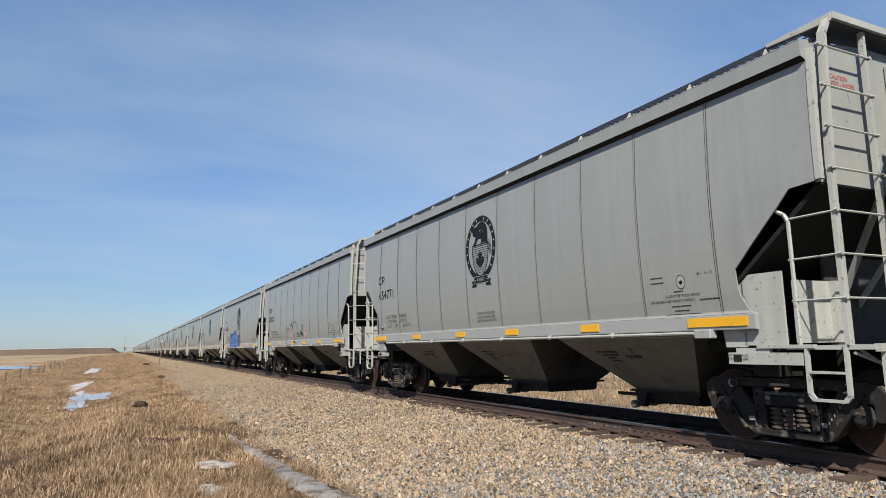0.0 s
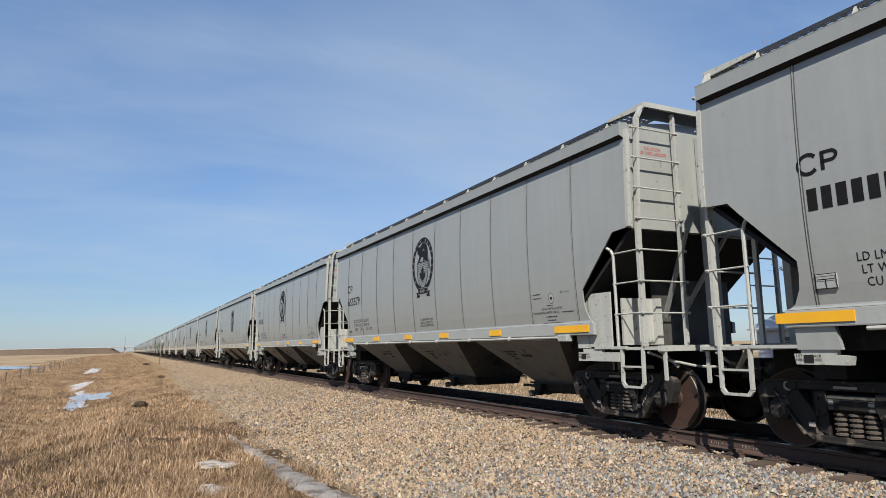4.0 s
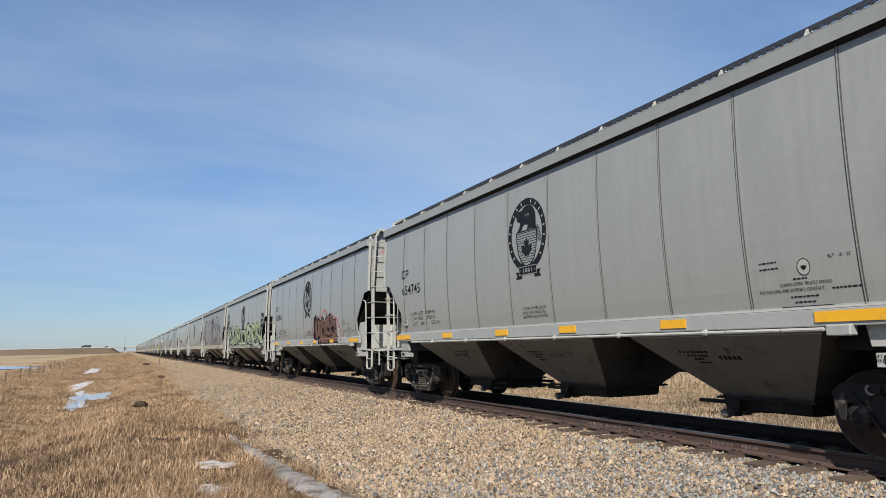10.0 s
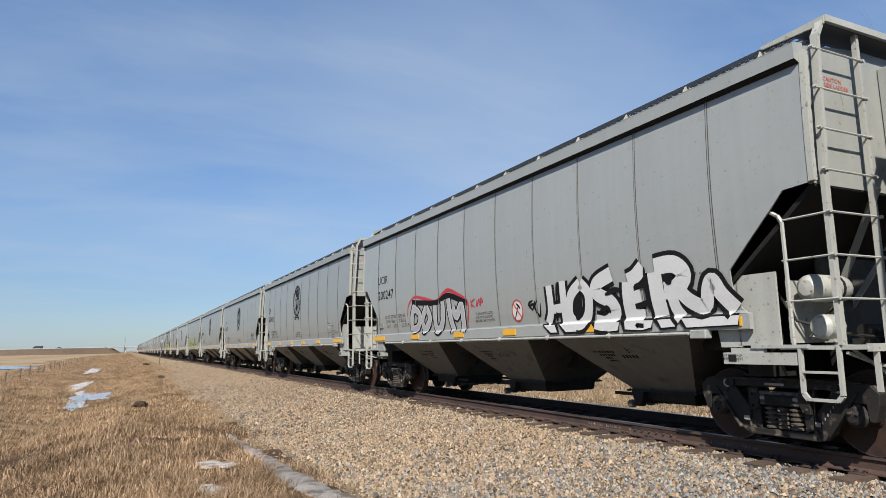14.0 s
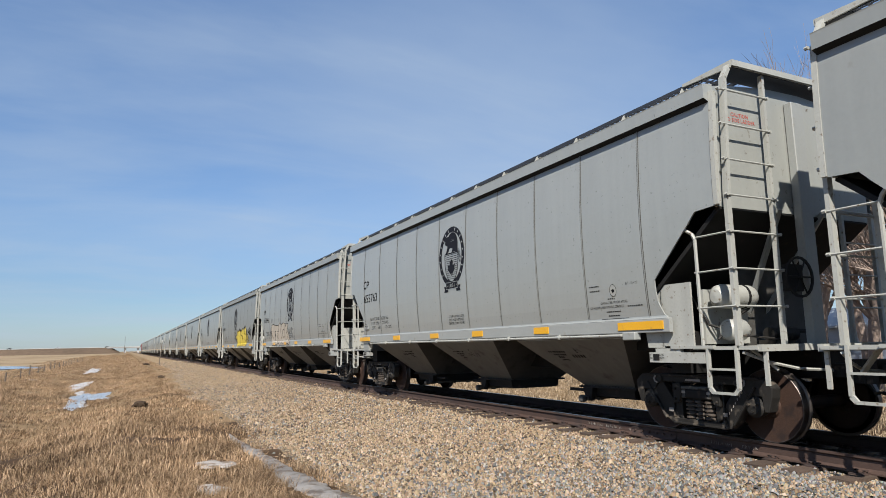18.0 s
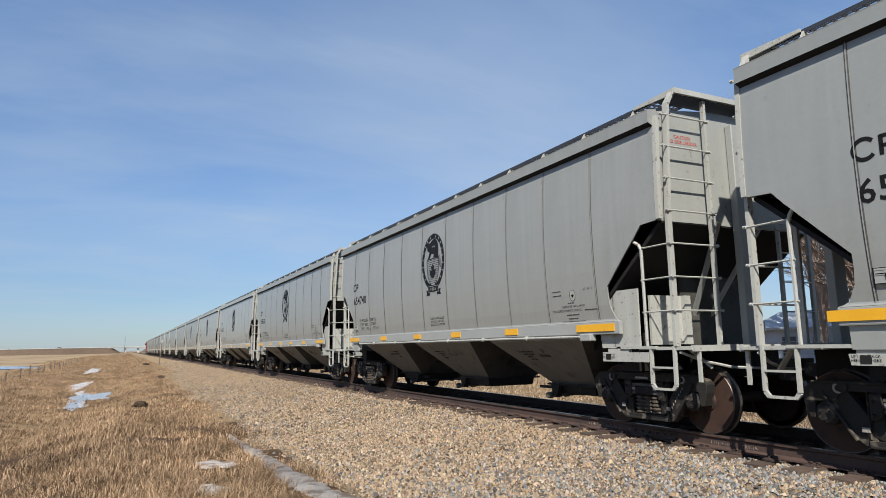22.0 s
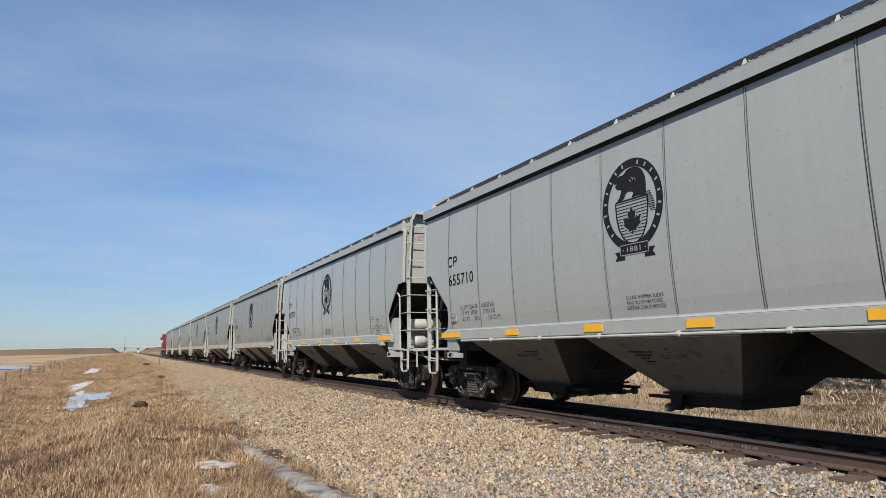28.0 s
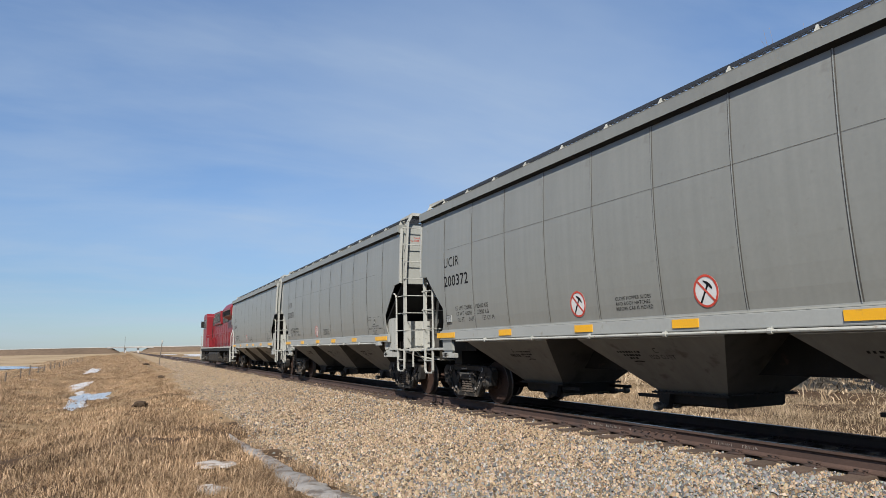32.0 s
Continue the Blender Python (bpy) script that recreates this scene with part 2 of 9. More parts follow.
def thing(name, label, category, group="", kind="", at=None):
    ob = new(name)
    if at is not None:
        ob.matrix_basis = at
    return tagged(ob, label, category, group, kind)


B = bmesh.new

# ---------------------------------------------------------------- ground


def ground_height(x, y):
    """Height of the ground across the line: ballast shoulder, verge, ditch, fields."""
    xs = [-400, -60, -24, -17, -13.0, -11.2, -10.3, -9.4, -8.2, -6.6, -5.7, -4.0, -2.6, -1.75, 1.75, 2.8, 4.2, 7.0, 12, 30, 400]
    zs = [-.9, -1.2, -1.05, -.85, -.62, -.78, -.98, -.72, -.42, -.50, -.56, -.50, -.36, -.24, -.24, -.42, -.75, -.85, -.7, -.6, -1.0]
    # further along, the ditch opens out and lies wet
    ws = [-.9, -1.2, -1.05, -.85, -.60, -.84, -.86, -.86, -.74, -.46, -.52, -.50, -.36, -.24, -.24, -.42, -.75, -.85, -.7, -.6, -1.0]
    k = min(1.0, max(0.0, (y - 20) / 6))
    return float(np.interp(x, xs, zs)) * (1 - k) + float(np.interp(x, xs, ws)) * k


# sheets of ice and snow: centre, half sizes, height, kind
SHEETS = ((-10.6, 47.0, .45, 6.5, -.83, "snow"), (-9.90, 34.8, .52, 3.3, -.84, "ice"), (-8.95, 35.0, .52, 3.3, -.80, "ice"), (-9.85, 29.6, .34, 2.0, -.83, "ice"), (-10.15, 38.8, .24, 1.6, -.83, "snow"), (-9.65, 30.6, .12, .9, -.82, "snow"),
          (-11.4, 82.0, .65, 12.0, -.78, "snow"), (-13.8, 56.2, .7, 1.6, -.68, "snow"), (-6.85, 10.7, .26, .36, -.46, "crust"), (-7.12, 8.75, .20, .30, -.44, "crust"), (-6.12, 13.5, .09, .8, -.49, "slab"), (-6.09, 12.2, .14, .85, -.485, "slab"), (-6.03, 10.7, .16, .9, -.48, "slab"), (-5.98, 9.3, .25, .8, -.475, "slab"), (-5.88, 8.1, .30, .8, -.47, "slab"))


def on_sheet(x, y, grow=1.0):
    m = np.zeros(np.shape(x), bool)
    for cx, cy, rx, ry, z, kind in SHEETS:
        m |= ((x - cx) / (rx * grow)) ** 2 + ((y - cy) / (ry * grow)) ** 2 < 1
    return m


# Near soil is darkened to stand for the shade between grass blades.
GRASSGROUND = material("shade_dark_grass_soil", (0.053, 0.033, 0.019), 0.95, grain=0.25, scale=2.2, bump=0.6, spots=((0.074, 0.048, 0.028), 0.42, 1.3), coarse=0.25, spec=0.1)
# Tan ground further off, where fewer blades are built.
THATCH = material("far_dry_grass_mat", (0.196, 0.136, 0.077), 0.95, grain=0.25, scale=2.2, bump=0.6, spots=((0.127, 0.089, 0.052), 0.42, .9), coarse=0.25, spec=0.1)
FIELD = material("stubble_field", (0.265, 0.200, 0.126), 0.95, grain=0.16, scale=0.3, bump=0.2, spots=((0.185, 0.134, 0.080), 0.46, 0.03), coarse=0.02, spec=0.1)


def stone_material():
    m = bpy.data.materials.new("crushed_ballast_stone")
    m.use_nodes = True
    nt = m.node_tree
    bs = nt.nodes["Principled BSDF"]
    bs.inputs["Roughness"].default_value = 0.85
    bs.inputs["Specular IOR Level"].default_value = 0.25
    geo = nt.nodes.new("ShaderNodeNewGeometry")

    def ramp_of(stops):
        ramp = nt.nodes.new("ShaderNodeValToRGB")
        cr = ramp.color_ramp
        cr.elements[0].position, cr.elements[1].position = 0.0, 1.0
        for p, c in stops[1:-1]:
            cr.elements.new(p)
        for e, (p, c) in zip(cr.elements, stops):
            e.position, e.color = p, (*c, 1)
        nt.links.new(geo.outputs["Random Per Island"], ramp.inputs[0])
        return ramp.outputs[0]

    tan = ramp_of(((0.0, (0.036, 0.028, 0.024)), (.18, (0.118, 0.082, 0.052)), (.4, (0.204, 0.142, 0.084)), (.65, (0.255, 0.182, 0.111)), (.87, (0.286, 0.212, 0.138)), (1.0, (0.390, 0.310, 0.222))))
    grey = ramp_of(((0.0, (0.050, 0.050, 0.051)), (.5, (0.138, 0.138, 0.134)), (.85, (0.190, 0.186, 0.176)), (1.0, (0.300, 0.282, 0.256))))
    tc = nt.nodes.new("ShaderNodeTexCoord")
    sep = nt.nodes.new("ShaderNodeSeparateXYZ")
    nt.links.new(tc.outputs["Object"], sep.inputs[0])
    # more grey stones towards the near end of the bed, placed to fit the camera's view
    near = nt.nodes.new("ShaderNodeMapRange")
    near.inputs["From Min"].default_value, near.inputs["From Max"].default_value = 9.5, 5.5
    near.inputs["To Min"].default_value, near.inputs["To Max"].default_value = 0.0, 0.40
    nt.links.new(sep.outputs[1], near.inputs["Value"])
    pos = nt.nodes.new("ShaderNodeTexNoise")
    pos.inputs["Scale"].default_value = 0.7
    pos.inputs["Detail"].default_value = 4
    nt.links.new(tc.outputs["Object"], pos.inputs["Vector"])
    mr = nt.nodes.new("ShaderNodeMapRange")
    mr.inputs["From Min"].default_value, mr.inputs["From Max"].default_value = .35, .70
    mr.inputs["To Min"].default_value, mr.inputs["To Max"].default_value = 0.03, 0.25
    nt.links.new(pos.outputs["Fac"], mr.inputs["Value"])
    ad = nt.nodes.new("ShaderNodeMath")
    ad.operation = "ADD"
    nt.links.new(near.outputs[0], ad.inputs[0])
    nt.links.new(mr.outputs[0], ad.inputs[1])
    ml, fr, lt = (nt.nodes.new("ShaderNodeMath") for _ in range(3))
    ml.operation, fr.operation, lt.operation = "MULTIPLY", "FRACT", "LESS_THAN"
    ml.inputs[1].default_value = 17.37
    nt.links.new(geo.outputs["Random Per Island"], ml.inputs[0])
    nt.links.new(ml.outputs[0], fr.inputs[0])
    nt.links.new(fr.outputs[0], lt.inputs[0])
    nt.links.new(ad.outputs[0], lt.inputs[1])
    ramp = nt.nodes.new("ShaderNodeMix")
    ramp.data_type = "RGBA"
    nt.links.new(lt.outputs[0], ramp.inputs[0])
    nt.links.new(tan, ramp.inputs[6])
    nt.links.new(grey, ramp.inputs[7])
    nz = nt.nodes.new("ShaderNodeTexNoise")
    nz.inputs["Scale"].default_value = 60
    nz.inputs["Detail"].default_value = 4
    nt.links.new(tc.outputs["Object"], nz.inputs["Vector"])
    mx = nt.nodes.new("ShaderNodeMix")
    mx.data_type, mx.blend_type = "RGBA", "OVERLAY"
    mx.inputs[0].default_value = .45
    nt.links.new(ramp.outputs[2], mx.inputs[6])
    nt.links.new(nz.outputs["Color"], mx.inputs[7])
    hs = nt.nodes.new("ShaderNodeHueSaturation")
    hs.inputs["Saturation"].default_value = .95
    nt.links.new(mx.outputs[2], hs.inputs["Color"])
    nt.links.new(hs.outputs[0], bs.inputs["Base Color"])
    return m


STONE = stone_material()


def bed_material():
    """Bed under the loose stones: cells of stone colours with deep joints, darkened to stand for shade in the gaps."""
    m = bpy.data.materials.new("ballast_bed")
    m.use_nodes = True
    nt = m.node_tree
    bs = nt.nodes["Principled BSDF"]
    bs.inputs["Roughness"].default_value = 0.9
    bs.inputs["Specular IOR Level"].default_value = 0.2
    tc = nt.nodes.new("ShaderNodeTexCoord")
    vo = nt.nodes.new("ShaderNodeTexVoronoi")
    vo.inputs["Scale"].default_value = 17
    nt.links.new(tc.outputs["Object"], vo.inputs["Vector"])
    sp = nt.nodes.new("ShaderNodeSeparateColor")
    nt.links.new(vo.outputs["Color"], sp.inputs[0])
    ramp = nt.nodes.new("ShaderNodeValToRGB")
    cr = ramp.color_ramp
    stops = ((0.0, (0.024, 0.020, 0.015)), (.25, (0.120, 0.083, 0.047)), (.6, (0.188, 0.134, 0.078)), (.85, (0.120, 0.105, 0.085)), (1.0, (0.256, 0.207, 0.144)))
    cr.elements[0].position, cr.elements[1].position = 0.0, 1.0
    for p, c in stops[1:-1]:
        cr.elements.new(p)
    for e, (p, c) in zip(cr.elements, stops):
        e.position, e.color = p, (*c, 1)
    nt.links.new(sp.outputs[0], ramp.inputs[0])
    nt.links.new(ramp.outputs[0], bs.inputs["Base Color"])
    bp = nt.nodes.new("ShaderNodeBump")
    bp.inputs["Strength"].default_value, bp.inputs["Distance"].default_value = 0.9, 0.03
    bp.invert = True
    nt.links.new(vo.outputs["Distance"], bp.inputs["Height"])
    nt.links.new(bp.outputs[0], bs.inputs["Normal"])
    return m


BED = bed_material()
# Ballast further off, without the darkening for the stone gaps.
FARBED = material("distant_ballast", (.235, .172, .104), .9, grain=.25, scale=3, bump=.4, spots=((.17, .122, .072), .42, 1.5), spec=.2)


def build_ground():
    ys = sorted(set([-60, -30, -15, 4000] + [round(-6 + .5 * i, 2) for i in range(60)] + [24 + 2 * i for i in range(40)] + [105 + 12 * i for i in range(20)] + [360 + 80 * i for i in range(12)]))
    xs = sorted(set([-2500, -900, -400, -200, -100, -60, -40, -30] + [round(-24 + .4 * i, 2) for i in range(95)] + [14 + 2 * i for i in range(10)] + [40, 60, 100, 200, 400, 900, 2500]))
    vs, fs, mi = [], [], []
    for y in ys:
        for x in xs:
            z = ground_height(x, y)
            k = 0 if -5.5 < x < 4 else 1
            if abs(x) < 60 and y < 140:
                z += k * (.10 if y < 22 else .05) * noise.noise(Vector((x * .45, y * .45, 3))) + k * .05 * noise.noise(Vector((x * 1.3, y * 1.3, 9)))
                if not k:
                    z += .02 * noise.noise(Vector((x * 1.1, y * 1.1, 5)))
            edge = -5.6 + .28 * noise.noise(Vector((0, y * .35, 1))) + .15 * noise.noise(Vector((0, y * 1.4, 2)))
            vs.append((x, y, z))
    w = len(xs)
    for j in range(len(ys) - 1):
        for i in range(w - 1):
            fs.append((j * w + i, j * w + i + 1, (j + 1) * w + i + 1, (j + 1) * w + i))
            xm = (xs[i] + xs[i + 1]) / 2
            ym = (ys[j] + ys[j + 1]) / 2
            edge = -5.6 + .28 * noise.noise(Vector((0, ym * .35, 1))) + 1.5 * min(1.0, max(0.0, (ym - 34) / 40))
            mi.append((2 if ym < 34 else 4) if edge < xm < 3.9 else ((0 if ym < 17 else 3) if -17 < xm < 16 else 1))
    me = bpy.data.meshes.new("ground")
    me.from_pydata(vs, [], fs)
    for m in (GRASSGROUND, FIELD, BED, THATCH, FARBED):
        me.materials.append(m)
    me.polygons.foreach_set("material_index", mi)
    me.shade_smooth()
    ob = new("ground", me)
    tagged(ob, "dry prairie ground with a ballast bed and stubble fields", "ground", kind="structure")
    return ob


build_ground()

# ---------------------------------------------------------------- track


def build_track():
    top = thing("railway_track", "single rusty railway track on wooden ties", "railway track", kind="structure")
    sec = [(-.037, 0), (.037, 0), (.0375, -.03), (.012, -.05), (.010, -.14), (.030, -.158), (.076, -.17), (.076, -.186), (-.076, -.186), (-.076, -.17), (-.030, -.158), (-.010, -.14), (-.012, -.05), (-.0375, -.03)]
    for s in (-1, 1):
        bm = B()
        prism(bm, [(s * .754 + x, z - .002) for x, z in sec], "y", -40, 1400)
        part("rail", bm, RAIL, top, "rusty rail with a worn head")
        bm = B()
        box(bm, s * .754 - .033, s * .754 + .033, -40, 1400, -.001, .001)
        part("rail_head", bm, RAILTOP, top, "bright polished running surface")
    rng = random.Random(4)
    meshes = []
    for k in range(4):
        bm = B()
        box(bm, -1.30, 1.30, -.115, .115, -.36, -.192)
        bmesh.ops.subdivide_edges(bm, edges=[e for e in bm.edges if abs(e.verts[0].co.x - e.verts[1].co.x) > 1], cuts=9)
        for v in bm.verts:
            v.co += Vector((rng.uniform(-.02, .02) if abs(v.co.x) > 1.2 else 0, rng.uniform(-.010, .010), rng.uniform(-.006, .004)))
        meshes.append(finish(bm, "tie", TIE))
    for i in range(128):
        y = -4 + .535 * i
        part("tie", meshes[i % 4], None, top, at=pose(rng.uniform(-.06, .06), y + rng.uniform(-.03, .03), rng.uniform(-.008, .004), 0, 0, rng.uniform(-1.2, 1.2)))
        if i < 70:
            for s in (-1, 1):
                if s > 0 and i > 20:
                    continue
                part("tie_plate", PLATE, None, top, at=pose(s * .754, y, 0))
    bm = B()
    for i in range(920):
        y = 64.5 + .535 * i
        box(bm, -1.3 + rng.uniform(-.06, .06), 1.3, y - .115, y + .115, -.36, -.195)
    tagged(part("far_tie_row", bm, TIE, top), kind="stuff")
    # joint bars with bolts on the near rail
    for y in (7.75, 18.9, 30.1):
        bm = B()
        prism(bm, [(-.754 - .014, -.045), (-.754 - .034, -.05), (-.754 - .022, -.10), (-.754 - .05, -.165), (-.754 - .014, -.155)], "y", y - .46, y + .46)
        for k in range(6):
            tube(bm, (-.754 - .02, y - .38 + .152 * k, -.10), (-.754 - .055, y - .38 + .152 * k, -.10), .018, 6)
        part("joint_bar", bm, RAIL, top, "bolted rusty joint bar")
    rail_chalk(top)


def rail_chalk(top):
    """Faint chalked strokes on the near rail's web, too worn to read."""
    rng = random.Random(14)
    bm = B()
    for y0, y1 in ((9.34, 8.95), (8.85, 8.45), (8.3, 8.1), (7.95, 7.35), (6.65, 6.3), (6.15, 5.9)):
        y = y0
        while y > y1:
            k = rng.uniform(-.012, .012)
            bar(bm, (-.7655, y, -.135 + rng.uniform(0, .01)), (-.7655, y + k, -.09 + rng.uniform(-.015, .01)), .006, .002)
            if rng.random() < .5:
                bar(bm, (-.7655, y, -.11 + rng.uniform(-.02, .02)), (-.7655, y - .03, -.11 + rng.uniform(-.02, .02)), .006, .002)
            y -= rng.uniform(.03, .055)
    tagged(part("chalk_marking", bm, CHALK, top, "worn chalk strokes on the rail"), kind="stuff")


def plate_mesh():
    bm = B()
    box(bm, -.19, .19, -.09, .09, -.192, -.178)
    for sx in (-1, 1):
        for sy in (-1, 1):
            box(bm, sx * .11 - .012, sx * .11 + .012, sy * .05 - .012, sy * .05 + .012, -.178, -.145)
            box(bm, sx * .10 - .022, sx * .10 + .022, sy * .05 - .02, sy * .05 + .02, -.155, -.142)
    return finish(bm, "tie_plate", RAIL)


PLATE = plate_mesh()
build_track()


def scatter_stones():
    """Loose ballast: angular stones, thick near the camera and thinner with distance."""
    rng = np.random.default_rng(11)
    base = []
    for k in range(8):
        v = np.array([(1, 0, -.3), (.3, .95, -.2), (-.8, .6, -.3), (-.85, -.55, -.25), (.25, -1, -.3), (.55, .15, .75), (-.25, .45, .85), (-.3, -.45, .75)])
        base.append(v * rng.uniform(.75, 1.25, v.shape))
    faces = np.array([(0, 1, 5), (1, 6, 5), (1, 2, 6), (2, 3, 7), (2, 7, 6), (3, 4, 7), (4, 0, 5), (4, 5, 7), (5, 6, 7)])
    bands = ((-5.0, 4.0, 420), (4.0, 9.0, 2000), (9.0, 14.0, 1400), (14.0, 22.0, 480), (22.0, 34.0, 270), (34.0, 60.0, 130), (60.0, 100.0, 50))
    V, F, n = [], [], 0
    for y0, y1, dens in bands:
        x0, x1 = -6.1, -.86
        m = int(dens * (y1 - y0) * (x1 - x0))
        x, y = rng.uniform(x0, x1, m), rng.uniform(y0, y1, m)
        far = 1.5 * ((y - 34) / 40).clip(0, 1)
        keep = (x > -5.75 + far + .25 * np.sin(y * .9) + .12 * np.sin(y * 2.7) + rng.normal(0, .12, m))
        keep &= ~on_sheet(x, y, .6)
        keep &= (x < -1.27) | (np.abs((y + 4.0 + .2675) % .535 - .2675) > .13) | (rng.uniform(0, 1, m) < .22)
        x, y = x[keep], y[keep]
        m = len(x)
        s = rng.lognormal(math.log(.0148 if 4.5 < y1 < 15 else (.0175 if y1 < 61 else .028)), .33, m).clip(.007, .045)
        z = np.array([ground_height(a, b) + (.02 * noise.noise(Vector((a * 1.1, b * 1.1, 5)))) for a, b in zip(x, y)])
        a = rng.uniform(0, 2 * np.pi, m)
        tilt = rng.uniform(-.5, .5, (m, 2))
        kind = rng.integers(0, 8, m)
        sq = rng.uniform(.6, 1.25, (m, 3)) * s[:, None]
        P = np.array(base)[kind] * sq[:, None, :]
        P[..., 2] += P[..., 0] * tilt[:, :1] + P[..., 1] * tilt[:, 1:]
        c, d = np.cos(a)[:, None], np.sin(a)[:, None]
        X = P[..., 0] * c - P[..., 1] * d + x[:, None]
        Y = P[..., 0] * d + P[..., 1] * c + y[:, None]
        Z = P[..., 2] + (z + s * rng.uniform(.1, .95, m))[:, None]
        V.append(np.stack([X, Y, Z], -1).reshape(-1, 3))
        F.append((faces[None] + (n + 8 * np.arange(m))[:, None, None]).reshape(-1, 3))
        n += 8 * m
    V, F = np.concatenate(V), np.concatenate(F)
    me = bpy.data.meshes.new("ballast_stones")
    me.vertices.add(len(V))
    me.vertices.foreach_set("co", V.ravel())
    me.loops.add(F.size)
    me.loops.foreach_set("vertex_index", F.ravel())
    me.polygons.add(len(F))
    me.polygons.foreach_set("loop_start", np.arange(0, F.size, 3))
    me.update(calc_edges=True)
    me.materials.append(STONE)
    tagged(new("ballast_stones", me), "loose tan and grey crushed ballast stones beside the rail", "ballast", kind="stuff")


scatter_stones()


def straw_material(name, stops):
    m = bpy.data.materials.new(name)
    m.use_nodes = True
    nt = m.node_tree
    bs = nt.nodes["Principled BSDF"]
    bs.inputs["Roughness"].default_value = 0.8
    bs.inputs["Specular IOR Level"].default_value = 0.2
    geo = nt.nodes.new("ShaderNodeNewGeometry")
    ramp = nt.nodes.new("ShaderNodeValToRGB")
    cr = ramp.color_ramp
    cr.elements[0].position, cr.elements[1].position = 0.0, 1.0
    for p, c in stops[1:-1]:
        cr.elements.new(p)
    for e, (p, c) in zip(cr.elements, stops):
        e.position, e.color = p, (*c, 1)
    nt.links.new(geo.outputs["Random Per Island"], ramp.inputs[0])
    tc = nt.nodes.new("ShaderNodeTexCoord")
    nz = nt.nodes.new("ShaderNodeTexNoise")
    nz.inputs["Scale"].default_value = .6
    nz.inputs["Detail"].default_value = 3
    nt.links.new(tc.outputs["Object"], nz.inputs["Vector"])
    mr = nt.nodes.new("ShaderNodeMapRange")
    mr.inputs["From Min"].default_value, mr.inputs["From Max"].default_value = .3, .7
    mr.inputs["To Min"].default_value, mr.inputs["To Max"].default_value = .55, 1.22
    nt.links.new(nz.outputs["Fac"], mr.inputs["Value"])
    mx = nt.nodes.new("ShaderNodeMix")
    mx.data_type, mx.blend_type = "RGBA", "MULTIPLY"
    mx.inputs[0].default_value = 1
    cc = nt.nodes.new("ShaderNodeCombineColor")
    for i in range(3):
        nt.links.new(mr.outputs[0], cc.inputs[i])
    nt.links.new(ramp.outputs[0], mx.inputs[6])
    nt.links.new(cc.outputs[0], mx.inputs[7])
    nt.links.new(mx.outputs[2], bs.inputs["Base Color"])
    return m


STRAW = straw_material("dry_straw", ((0.0, (0.066, 0.040, 0.022)), (.3, (0.172, 0.108, 0.060)), (.65, (0.302, 0.204, 0.120)), (1.0, (0.515, 0.372, 0.244))))
PALESTRAW = straw_material("paler_straw", ((0.0, (.09, .065, .04)), (.3, (.20, .145, .092)), (.65, (.31, .235, .155)), (1.0, (.44, .35, .245))))


